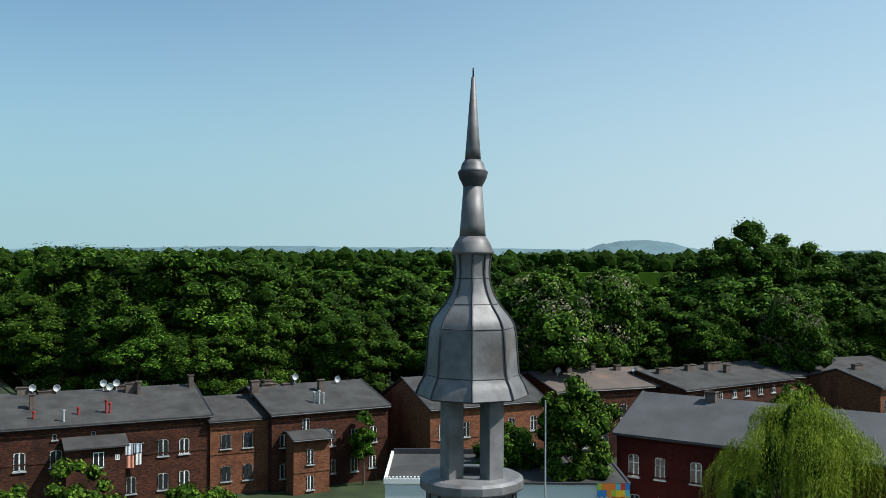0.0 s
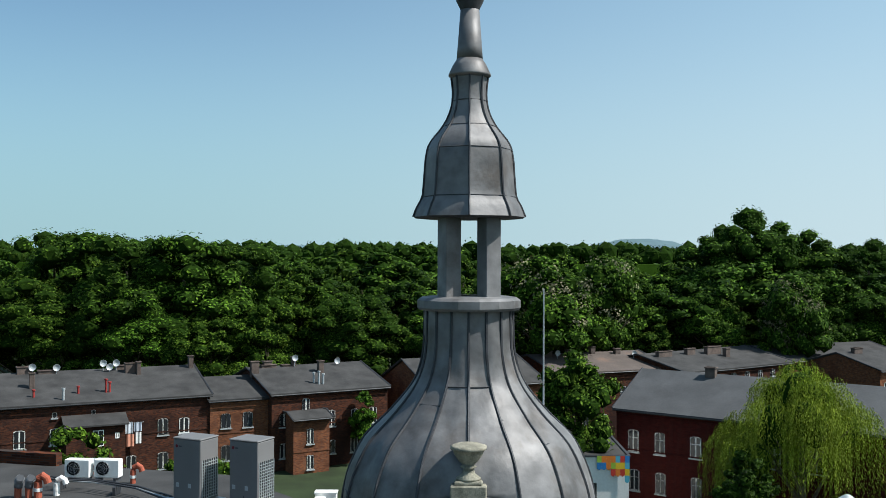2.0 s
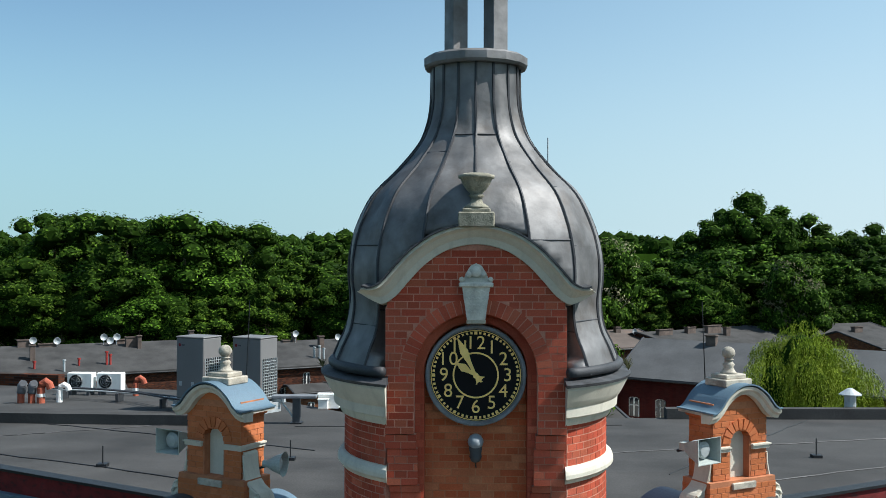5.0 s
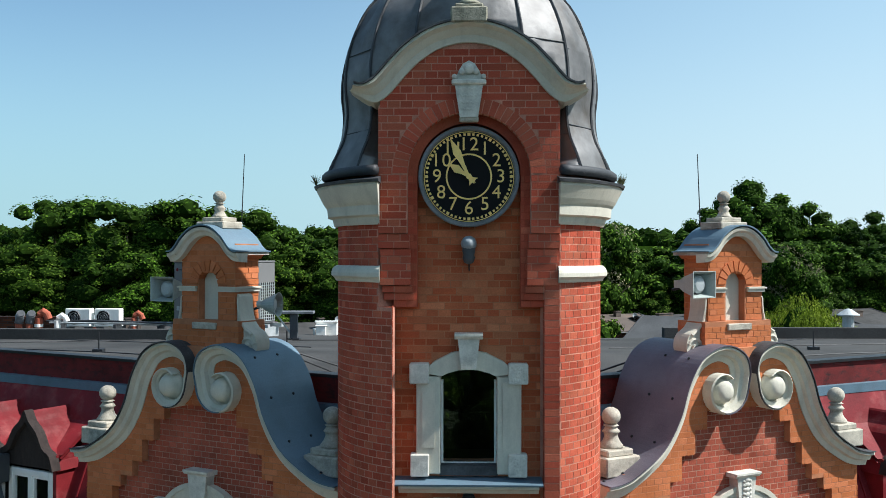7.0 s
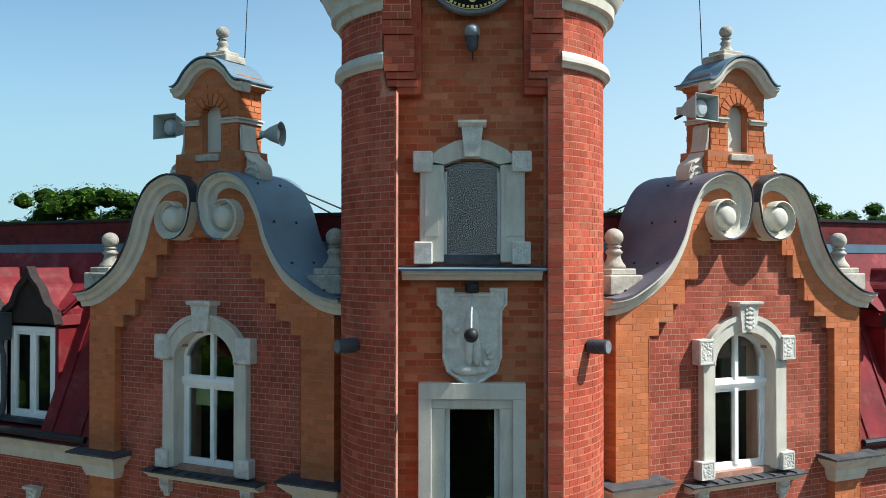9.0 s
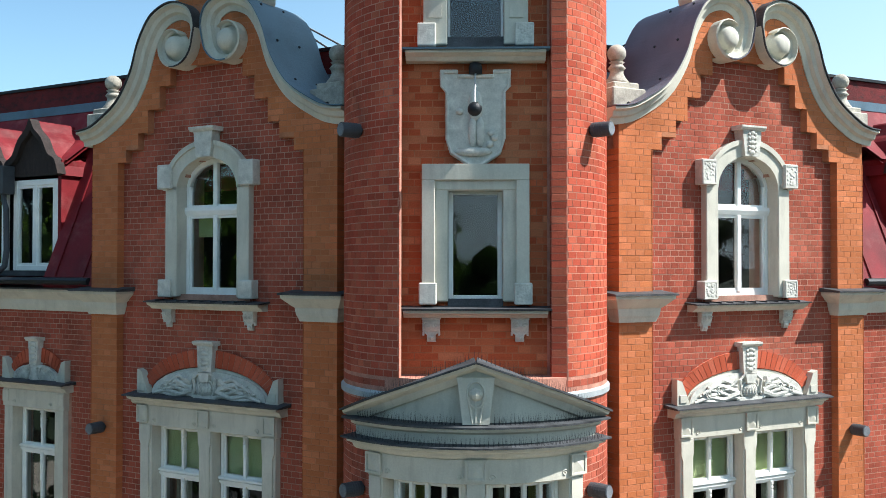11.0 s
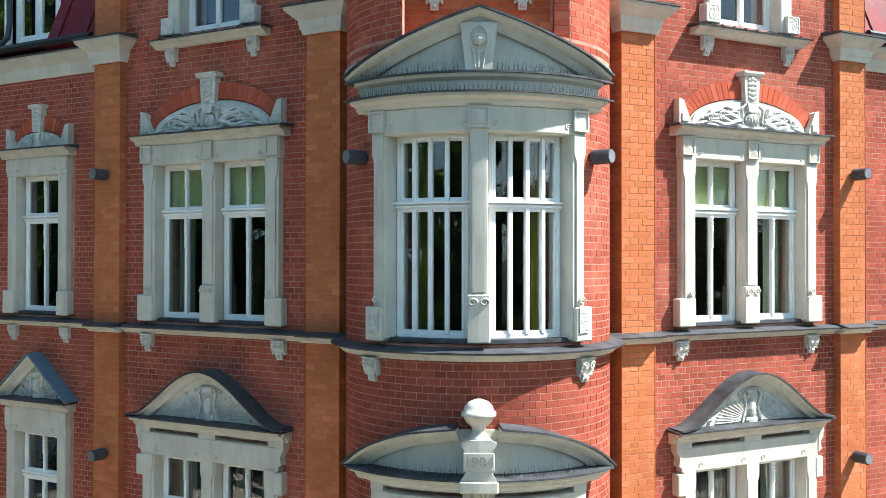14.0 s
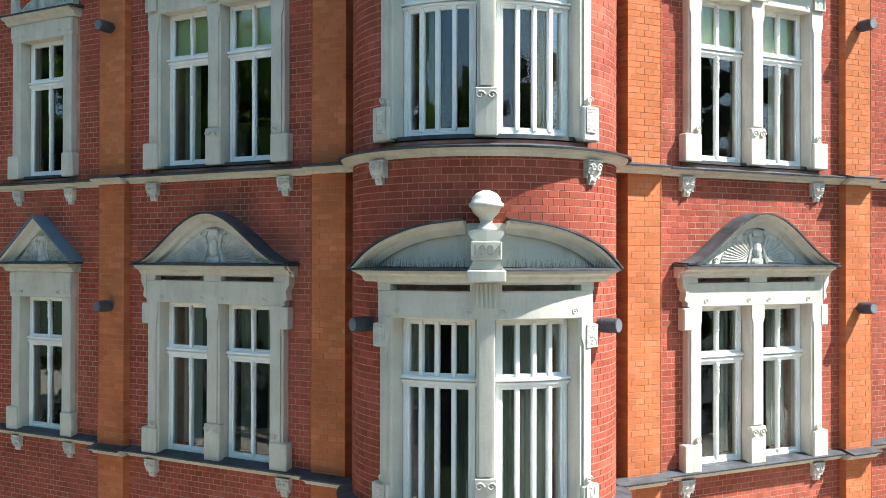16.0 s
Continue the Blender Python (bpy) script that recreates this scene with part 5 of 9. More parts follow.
        tube(bm, [(sg * 0.50, -0.03, 17.29), (sg * 0.51, -0.03, 17.13), (sg * 0.545, -0.03, 16.98), (sg * 0.63, -0.03, 16.87), (sg * 0.73, -0.03, 16.81)], 0.02, 6)
        wpart("bracket_scroll", bm, STONE, S, m)
    # curved cap
    half_line = [(0.62, 17.89), (0.545, 17.90), (0.465, 17.96), (0.35, 18.09), (0.18, 18.205), (0.0, 18.24)]
    line = smooth_line([(-x, z) for x, z in half_line] + half_line[-2::-1], 4)
    bm = bmesh.new()
    sweep(bm, [(-0.08, -0.02), (0.145, -0.02), (0.135, -0.06), (0.10, -0.085), (0.08, -0.13), (-0.08, -0.14)], line)
    wpart("cap_moulding", bm, STONE, S, m)
    bm = bmesh.new()
    sweep(bm, [(-depth - 0.08, 0.0), (0.16, 0.0), (0.16, 0.018), (-depth - 0.08, 0.018)], line)
    wpart("cap_sheet", bm, BLUEMETAL, S, m, "blue-grey curved sheet-metal cap")
    bm = bmesh.new()
    prism(bm, [(x * 0.9, z - 0.03) for x, z in line] + [(0.5, 17.8), (-0.5, 17.8)], -depth - 0.02, -0.01)
    wpart("cap_core", bm, ORANGE, S, m)
    for sg in (-1, 1):
        bm = bmesh.new()
        box(bm, *sorted((sg * 0.47, sg * 0.60)), -depth - 0.07, 0.12, 17.85, 17.905)
        wpart("eave", bm, OLDSTONE, S, m)
    F = thing("finial", "weathered stone ball finial on a stepped base", "finial", M, "gable shrines")
    c = m(Vector((0, -0.22, 0)))
    bm = bmesh.new()
    cbox(bm, c.x - 0.24, c.x + 0.24, c.y - 0.2, c.y + 0.2, 18.2, 18.30, 0.012)
    cbox(bm, c.x - 0.18, c.x + 0.18, c.y - 0.15, c.y + 0.15, 18.295, 18.36, 0.012)
    part("base", bm, OLDSTONE, F)
    bm = bmesh.new()
    lathe(bm, [(0.12, 18.36), (0.09, 18.39), (0.06, 18.45), (0.085, 18.48), (0.06, 18.51), (0.045, 18.54), (0.075, 18.55), (0.04, 18.565)], 16, cx=c.x, cy=c.y)
    part("stem", bm, OLDSTONE, F, smooth=True)
    bm = bmesh.new()
    ball(bm, c.x, c.y, 18.64, 0.09, 0.09, 0.085, 16)
    part("ball", bm, OLDSTONE, F, smooth=True)


def mansard(key, M, s, mid, m):
    """The red sheet-metal slope between the main cornice and the flat roof."""
    far = 9.0
    R = thing("roof_%s_mansard" % key, "worn red sheet-metal mansard slope with standing seams", "roof", M, kind="structure")
    c = 7.72 - mid
    d0, d1 = c - 0.58, c + 1.84

    def slope(z):
        return 0.06 - 1.18 * (z - 12.86) / 2.82
    bm = bmesh.new()
    for a, b, z0, z1 in ((2.1, d0, 12.86, 15.68), (d1, far, 12.86, 15.68), (d0, d1, 14.9, 15.68)):
        q = [(a, slope(z0), z0), (b, slope(z0), z0), (b, slope(z1), z1), (a, slope(z1), z1)]
        bm.faces.new([bm.verts.new(p) for p in q])
        bm.faces.new([bm.verts.new((x, o - 0.04, z - 0.03)) for x, o, z in q])
    for x in (d0, d1):
        bm.faces.new([bm.verts.new(p) for p in ((x, 0.06, 12.86), (x, slope(14.9), 14.9), (x, -0.95, 14.9), (x, -0.6, 12.86))])
    q = [(d0, 0.06, 12.86), (d1, 0.06, 12.86), (d1, -0.5, 13.0), (d0, -0.5, 13.0)]
    bm.faces.new([bm.verts.new(p) for p in q])
    wpart("slope", bm, REDMETAL, R, m)
    v = 2.45
    while v < far:
        if not d0 - 0.05 < v < d1 + 0.05:
            bm = bmesh.new()
            tube(bm, [(v, 0.07, 12.88), (v, -1.11, 15.69)], 0.014, 4)
            wpart("standing_seam", bm, REDMETAL, R, m)
        v += 0.62
    # the slope goes on behind the gable as far as the tower
    bm = bmesh.new()
    for sgn in (0,):
        q = [(-2.6, -1.12, 15.68), (2.1, -1.12, 15.68), (2.1, -0.5, 14.2), (-2.6, -0.5, 14.2)]
        bm.faces.new([bm.verts.new(p) for p in q])
    wpart("slope", bm, REDMETAL, R, m)
    bm = bmesh.new()
    box(bm, -2.6, far, -1.24, -1.10, 15.66, 15.80)
    wpart("flashing", bm, BLUEMETAL, R, m, "pale blue worn flashing strip")
    bm = bmesh.new()
    box(bm, -2.6, far, -1.34, -1.22, 15.6, 16.16)
    wpart("fascia", bm, PEELING, R, m, "peeling dark red fascia board")
    bm = bmesh.new()
    box(bm, -2.6, far, -1.42, -1.18, 16.155, 16.20)
    wpart("roof_edge", bm, BLACKIRON, R, m, "black roof edging")
    if True:
        D = thing("dormer", "red metal dormer with white casements and a carved dark wooden gable", "dormer", M)
        for k, cc in enumerate((c, c + 1.22)):
            bm = bmesh.new()
            for a, b, z0, z1 in ((cc - 0.52, cc - 0.43, 13.08, 14.5), (cc + 0.43, cc + 0.52, 13.08, 14.5), (cc - 0.43, cc + 0.43, 13.08, 13.16), (cc - 0.43, cc + 0.43, 14.41, 14.5), (cc - 0.04, cc + 0.04, 13.16, 14.41)):
                cbox(bm, a, b, -0.36, -0.28, z0, z1, 0.008)
            wpart("window_frame", bm, WHITE, D, m)
            for e in (-1, 1):
                bm = bmesh.new()
                for a, b, z0, z1 in ((0.04, 0.075, 13.16, 14.41), (0.395, 0.43, 13.16, 14.41), (0.075, 0.395, 13.16, 13.2), (0.075, 0.395, 14.37, 14.41)):
                    box(bm, *sorted((cc + e * a, cc + e * b)), -0.35, -0.295, z0, z1)
                wpart("sash", bm, WHITE, D, m)
                bm = bmesh.new()
                box(bm, *sorted((cc + e * 0.06, cc + e * 0.41)), -0.33, -0.324, 13.18, 14.39)
                wpart("pane", bm, GLASS, D, m).visible_shadow = False
            bm = bmesh.new()
            line = smooth_line([(-0.66, 14.56), (-0.58, 14.78), (-0.42, 14.88), (-0.28, 15.12), (-0.1, 15.28), (0.0, 15.44), (0.1, 15.28), (0.28, 15.12), (0.42, 14.88), (0.58, 14.78), (0.66, 14.56)], 3)
            prism(bm, [(cc + x * 0.86, 14.5 + (z - 14.5) * 0.9) for x, z in line], -0.36, -0.26)
            wpart("gable_board", bm, DARKWOOD, D, m, "dark carved wooden gable")
            bm = bmesh.new()
            sweep(bm, [(-0.32, -0.09), (-0.18, -0.09), (-0.16, 0.0), (-0.32, 0.0)], [(cc + x, z) for x, z in line])
            wpart("barge_board", bm, DARKWOOD, D, m)
            bm = bmesh.new()
            q = [(cc + x * 0.98, z - 0.02) for x, z in line]
            for (x0, z0), (x1, z1) in zip(q, q[1:]):
                bm.faces.new([bm.verts.new(p) for p in ((x0, -0.27, z0), (x1, -0.27, z1), (x1, -1.2, z1), (x0, -1.2, z0))])
            bmesh.ops.remove_doubles(bm, verts=bm.verts, dist=0.0005)
            wpart("dormer_roof", bm, REDMETAL, D, m)
        bm = bmesh.new()
        box(bm, c - 0.6, c + 1.82, -0.42, -0.2, 13.0, 13.08)
        wpart("dormer_sill", bm, LEDGE, D, m)
        for x0, x1 in ((c - 0.60, c - 0.525), (c + 1.745, c + 1.82)):
            bm = bmesh.new()
            box(bm, x0, x1, -1.0, -0.285, 13.0, 14.78)
            wpart("cheek", bm, REDMETAL, D, m)
        bm = bmesh.new()
        q = [(c - 0.66, -0.34, 14.78), (c + 1.9, -0.34, 14.78), (c + 1.9, -1.25, 15.45), (c - 0.66, -1.25, 15.45)]
        bm.faces.new([bm.verts.new(p) for p in q])
        bm.faces.new([bm.verts.new((x, o, z - 0.06)) for x, o, z in q])
        wpart("dormer_roof", bm, REDMETAL, D, m, "red sheet-metal roof with flaking paint")
        room(D, m, c - 0.58, c + 1.8, 13.1, 14.45, 0.75, -0.42)
        if key == "right":
            return
        P = thing("downpipe", "blue-grey rainwater pipe with a square hopper", "downpipe", M)
        bm = bmesh.new()
        tube(bm, [(c + 0.54, -0.12, 14.3), (c + 0.54, -0.12, 14.2), (c + 0.45, -0.1, 14.05), (c + 0.43, -0.1, 13.4), (c + 0.45, -0.08, 13.15), (c + 0.57, -0.02, 13.02)], 0.045, 10)
        wpart("pipe", bm, GREYPLASTIC, P, m)
        bm = bmesh.new()
        cbox(bm, c + 0.43, c + 0.65, -0.24, -0.02, 14.28, 14.72, 0.01)
        wpart("hopper", bm, GREYPLASTIC, P, m)


# ---- the round corner tower ----
PANEL = 0.96
CLOCK_FACE = 1.06
SPLAY = 1.027
ROUNDED = 0.842


def tucked(p):
    """Keeps the dome's sheets behind the clock front."""
    x, y, z = p
    if y < 0 and abs(x) < 1.02 and z < 20.24 - 0.62 * x * x - 0.12 * abs(x) ** 4:
        return (x, max(y, -0.9), z)
    return (x, y, z)


def gores(parent, profile, n, seam, cross, dent, material=None, name="panel"):
    """A faceted metal roof: a sheet panel for each side, standing seams on the edges, flat cross seams at random heights."""
    rnd = random.Random(n * 7 + len(profile))
    fine = smooth_line(profile, 5) if len(profile) > 5 else profile
    for k in range(n):
        a0, a1 = 6.2832 * k / n, 6.2832 * (k + 1) / n
        cuts = [rnd.uniform(0.14, 0.26), rnd.uniform(0.36, 0.5), rnd.uniform(0.6, 0.8)] if cross is None else cross
        marks = [0] + [int(c * (len(fine) - 1)) for c in cuts] + [len(fine) - 1]
        for i0, i1 in zip(marks, marks[1:]):
            bm = bmesh.new()
            rows = []
            for i in range(i0, i1 + 1):
                r, z = fine[i]
                row = []
                for j in range(5):
                    t = j / 4
                    x = r * ((1 - t) * math.sin(a0) + t * math.sin(a1))
                    y = -r * ((1 - t) * math.cos(a0) + t * math.cos(a1))
                    edge = 0.0 if j in (0, 4) else 1.0
                    d = dent * edge * (noise.noise(Vector((x * 3.1 + k, y * 3.1, z * 2.6 + k * 3.7))) + 0.3)
                    am = (a0 + a1) / 2
                    row.append(bm.verts.new(tucked((x + d * math.sin(am), y - d * math.cos(am), z))))
                rows.append(row)
            for p, q in zip(rows, rows[1:]):
                for j in range(4):
                    bm.faces.new((p[j], p[j + 1], q[j + 1], q[j]))
            part(name, bm, material or ZINC, parent, smooth=True)
        bm = bmesh.new()
        tube(bm, [tucked(((r + 0.006) * math.sin(a0), -(r + 0.006) * math.cos(a0), z)) for r, z in fine], seam, 5)
        part("standing_seam", bm, SEAM, parent)
        for i in marks[1:-1]:
            r, z = fine[i]
            bm = bmesh.new()
            tube(bm, [tucked(((r + 0.004) * math.sin(a0), -(r + 0.004) * math.cos(a0), z)), tucked(((r + 0.004) * math.sin(a1), -(r + 0.004) * math.cos(a1), z))], seam * 0.45, 4)
            part("cross_seam", bm, SEAM, parent)


def side_cut(bm, sg, x=0.935):
    """Ends a ring against the side of the clock front."""
    bmesh.ops.bisect_plane(bm, geom=list(bm.verts) + list(bm.edges) + list(bm.faces), plane_co=(sg * x, 0, 0), plane_no=(-sg, 0, 0), clear_outer=True)
    rim = [e for e in bm.edges if e.is_boundary and all(abs(v.co.x - sg * x) < 0.001 for v in e.verts)]
    if rim:
        bmesh.ops.contextual_create(bm, geom=rim)


def text_mesh(body, size, depth):
    """Letters of the built-in font as a mesh standing in the x-z plane and facing -y."""
    cu = bpy.data.curves.new("text", "FONT")
    cu.body, cu.size, cu.extrude = body, size, depth
    cu.align_x, cu.align_y = "CENTER", "CENTER"
    ob = bpy.data.objects.new("text", cu)
    scene.collection.objects.link(ob)
    me = bpy.data.meshes.new_from_object(ob.evaluated_get(bpy.context.evaluated_depsgraph_get()))
    bpy.data.objects.remove(ob)
    me.transform(Matrix.Rotation(radians(90), 4, "X"))
    bm = bmesh.new()
    bm.from_mesh(me)
    bmesh.ops.remove_doubles(bm, verts=bm.verts, dist=0.0002)
    bm.to_mesh(me)
    bm.free()
    return me


def tower():
    # round wall below, with the two bay windows
    low = thing("wall_tower_bay", "round red brick corner bay", "wall", TOWER, kind="structure")

    def solid(v, z):
        return not (abs(v) < 1.05 and (4.92 < z < 7.02 or 8.83 < z < 10.98))
    us = sorted({-2.7, 2.7, -1.05, 1.05, *[round(-2.6 + 0.13 * i, 3) for i in range(41)]})
    bm = bmesh.new()
    grid_wall(bm, us, [0.0, 4.92, 7.02, 8.83, 10.98, 12.0], solid, -0.4, 0.0)
    wpart("masonry", bm, TOWERMORTAR, low, bent)

    def round_red(z):
        sp = [(-2.5, 2.5)]
        if 4.95 < z < 7.45 or 8.8 < z < 11.35:
            sp = cut(sp, -1.16, 1.16)
        if z > 11.9:
            sp = cut(sp, -SPLAY, SPLAY)
        if 11.76 < z < 11.86:
            return []
        return sp
    lay_wall("brick_courses", lay(round_red, 3.6, 12.0, "header"), RED, low, bent, lambda v, z: 7.6 < z < 8.66 and abs(v) < 1.6, "red header bricks with pale joints")
    ringbm = bmesh.new()
    mould(ringbm, [(-0.02, 0), (0.03, 0.0), (0.03, 0.06), (-0.02, 0.1)], [(-2.5, 0, 11.76), (2.5, 0, 11.76)])
    wpart("flashing_ring", ringbm, BELLGREY, low, bent, "pale metal flashing ring")
    up = thing("wall_tower_shaft", "round red brick tower shaft with a flat orange front panel", "wall", TOWER, kind="structure")
    bm = bmesh.new()
    for sg in (-1, 1):
        for edge, z0, z1 in ((SPLAY, 12.0, 18.75),) if sg > 0 else ((ROUNDED, 12.0, 17.3), (SPLAY, 17.3, 18.75)):
            us2 = [sg * (edge + (math.pi * RAD - edge) * i / 28) for i in range(29)]
            grid_wall(bm, sorted(us2), [z0, z1], lambda v, z: True, -0.05 if sg < 0 and z0 < 17 else -0.3, 0.0)
    wpart("masonry", bm, TOWERMORTAR, up, bent)

    def shaft_red(z):
        return [(-2.7, -ROUNDED if z < 17.3 else -SPLAY), (SPLAY, 2.7)]
    lay_wall("brick_courses", lay(shaft_red, 12.0, 18.25, "header"), TOWER_RED, up, bent, lambda v, z: 12.6 < z < 15.2 and abs(v) < 1.9, "red header bricks with pale joints")
    # flat strips beside the flat panel
    for sg in (-1, 1):
        bm = bmesh.new()
        z = 11.9
        face = 1.185 if sg > 0 else 1.30
        corner = [(sg * 0.795, -PANEL + 0.03), (sg * 0.795, -face)] + ([(0.96, -face)] if sg > 0 else [])
        low, high = [[bm.verts.new((x, y, z)) for x, y in corner] for z in (11.85, 18.2 if sg > 0 else 17.3)]
        for k in range(len(corner) - 1):
            bm.faces.new((low[k], low[k + 1], high[k + 1], high[k]))
        part("strip_core", bm, TOWERMORTAR, up)
        vs, fs = [], []
        while z < (18.1 if sg > 0 else 17.25):
            if sg > 0:
                brick_faces(vs, fs, 0.002, 0.152, z, lambda p: Vector((sg * (0.797 + p.x), -(1.187 + p.y), p.z)), 0.008)
            brick_faces(vs, fs, 0.004, face - PANEL - 0.004, z, lambda p: Vector((sg * (0.793 - p.y), -(PANEL + p.x), p.z)), 0.008)
            z += COURSE
        me = bpy.data.meshes.new("strip_bricks")
        me.from_pydata([tuple(v) for v in vs], [], fs)
        me.materials.append(TOWER_RED)
        ob = new("strip_bricks", me)
        ob.parent = up
        ob["kind"] = "stuff"
    # brick shoulder where the rounded edge ends under the corbel
    bm = bmesh.new()
    rims = [[bm.verts.new((x, y, z)) for x, y in ((-0.79, -1.292), (-0.955, -1.175), (-0.955, -0.93), (-0.79, -0.93))] for z in (17.22, 17.305)]
    for k in range(4):
        bm.faces.new((rims[0][k], rims[0][(k + 1) % 4], rims[1][(k + 1) % 4], rims[1][k]))
    bm.faces.new(rims[1])
    part("shoulder", bm, TOWER_RED, up)
    mp = flat(1, 0, PANEL)

    def solid_panel(v, z):
        v = abs(v)
        return not (v < 0.30 and (12.8 < z < 13.98 or 15.6 < z < 16.62))
    bm = bmesh.new()
    grid_wall(bm, [-0.8, -0.30, 0.30, 0.8], [11.8, 12.8, 13.98, 15.6, 16.62, 19.4], solid_panel, -0.35, -0.008)
    wpart("panel_core", bm, ORANGEMORTAR, up, mp)

    def panel(z):
        sp = [(-0.8, 0.8)]
        if 12.75 < z < 14.2:
            sp = cut(sp, -0.5, 0.5)
        if 15.5 < z < 16.8:
            sp = cut(sp, -0.5, 0.5) if z < 16.55 else cut(sp, -0.4, 0.4)
        return sp
    lay_wall("brick_courses", lay(panel, 12.0, 19.2), PANELBRICK, up, flat(1, 0, PANEL - 0.008), lambda v, z: 12.2 < z < 17.2, "orange facing bricks")
    # ledge of the bay, with consoles
    for base in (4.84, 8.66):
        ledge = thing("trim_tower_string_course", "curved cream stone string course under a dark sheet-metal cover", "string course", TOWER, kind="structure")
        bm = bmesh.new()
        mould(bm, LEDGE_PROFILE, [(-2.5, 0, base), (2.5, 0, base)])
        wpart("moulding", bm, STONE, ledge, bent)
        bm = bmesh.new()
        mould(bm, LEDGE_COVER, [(-2.5, 0.005, base), (2.5, 0.005, base)])
        wpart("sheet_cover", bm, LEDGE, ledge, bent, "dark weathered sheet-metal cover")
        for v in (-1.23, 1.23):
            console(ledge, bent, v, base, 0.23, 0.26)
    bay_window("window_tower_1", 4.95, 6.32, 6.41, 7.02, 7.38, "split")
    bay_window("window_tower_2", 8.86, 10.21, 10.29, 10.98, 11.23, "triangle")
    for z0, z1, spans in ((8.95, 10.9, ((-0.90, -0.62), (0.72, 0.93))), (5.05, 6.95, ((-0.9, -0.7), (0.2, 0.92), (-0.4, -0.2)))):
        for a, b in spans:
            olive = z0 > 8
            curtain(TOWER, bent, a, b, z0, z1, -0.30, YELLOWCURTAIN if olive else CURTAIN, "olive curtain hanging behind bay glass" if olive else "grey-green curtain hanging inside a window")
    # rings of the shaft
    for z0, prof, nm, lb in ((17.56, [(1.50, 0), (1.55, 0), (1.565, 0.03), (1.60, 0.06), (1.60, 0.1), (1.585, 0.14), (1.55, 0.17), (1.50, 0.18)], "trim_tower_band", "cream stone band round the tower shaft"),
                             (18.17, [(1.50, 0), (1.56, 0), (1.575, 0.03), (1.585, 0.08), (1.64, 0.10), (1.65, 0.20), (1.675, 0.23), (1.70, 0.27), (1.735, 0.34), (1.765, 0.40), (1.765, 0.43), (1.50, 0.45)], "trim_tower_cornice", "cream moulded cornice round the tower")):
        T = thing(nm, lb, "cornice", TOWER, kind="structure")
        for sg in (-1, 1):
            bm = bmesh.new()
            lathe(bm, prof, 48, *sorted((sg * 22, sg * 150)), cz=z0)
            side_cut(bm, sg)
            part("moulding", bm, STONE, T)
        if z0 > 18:
            for sg in (-1, 1):
                bm = bmesh.new()
                lathe(bm, [(1.45, 0.0), (1.79, 0.0), (1.80, 0.03), (1.45, 0.10)], 48, *sorted((sg * 22, sg * 150)), cz=18.60)
                side_cut(bm, sg, 0.92)
                part("sheet_cover", bm, LEDGE, T)
                bm = bmesh.new()
                tube(bm, [(sg * 1.66 * math.sin(radians(35.5 + 108 * i / 30)), -1.66 * math.cos(radians(35.5 + 108 * i / 30)), 18.735) for i in range(31)], 0.055, 8)
                part("gutter", bm, SEAM, T, "dark round gutter", True)
    # flat-front windows
    shield_window()
    upper_window()
    clock_front(up)
    # metal dome
    dome = thing("dome", "onion-shaped grey sheet-metal dome with standing seams", "dome", TOWER)
    gores(dome, [(1.69, 18.70), (1.60, 18.92), (1.50, 19.14), (1.46, 19.42), (1.485, 19.72), (1.465, 20.0), (1.385, 20.30), (1.215, 20.64), (0.895, 20.97), (0.635, 21.30), (0.533, 21.63), (0.513, 21.965), (0.513, 22.17)], 16, 0.017, None, 0.042)
    collar = thing("lantern", "open metal lantern with four pillars under a bell roof and spire", "lantern", TOWER)
    bm = bmesh.new()
    lathe(bm, [(0.48, 22.13), (0.59, 22.13), (0.613, 22.16), (0.613, 22.245), (0.57, 22.275), (0.45, 22.29), (0.3, 22.295), (0.3, 22.23), (0.0, 22.23)], 16, turn=11.25)
    part("collar", bm, ZINC, collar)
    for x in (-0.23, 0.23):
        for y in (-0.23, 0.23):
            bm = bmesh.new()
            b = bmesh.new()
            cbox(b, -0.1, 0.1, -0.1, 0.1, 22.24, 23.26, 0.008)
            bmesh.ops.rotate(b, verts=b.verts, cent=(0, 0, 0), matrix=Matrix.Rotation(radians(32), 3, "Z"))
            bmesh.ops.translate(b, verts=b.verts, vec=(x, y, 0))
            merge(bm, b)
            part("pillar", bm, ZINC, collar)
    gores(collar, [(0.655, 23.215), (0.61, 23.33), (0.55, 23.45), (0.53, 23.62), (0.505, 23.93), (0.455, 24.09), (0.31, 24.28), (0.222, 24.46), (0.192, 24.66), (0.212, 24.87)], 8, 0.013, [0.24, 0.5, 0.68, 0.85], 0.012)
    # soffit in the dark seam colour, which carries the shade under the bell
    bm = bmesh.new()
    lathe(bm, [(0.0, 23.195), (0.63, 23.195), (0.655, 23.215)], 8)
    part("bell_soffit", bm, SEAM, collar)
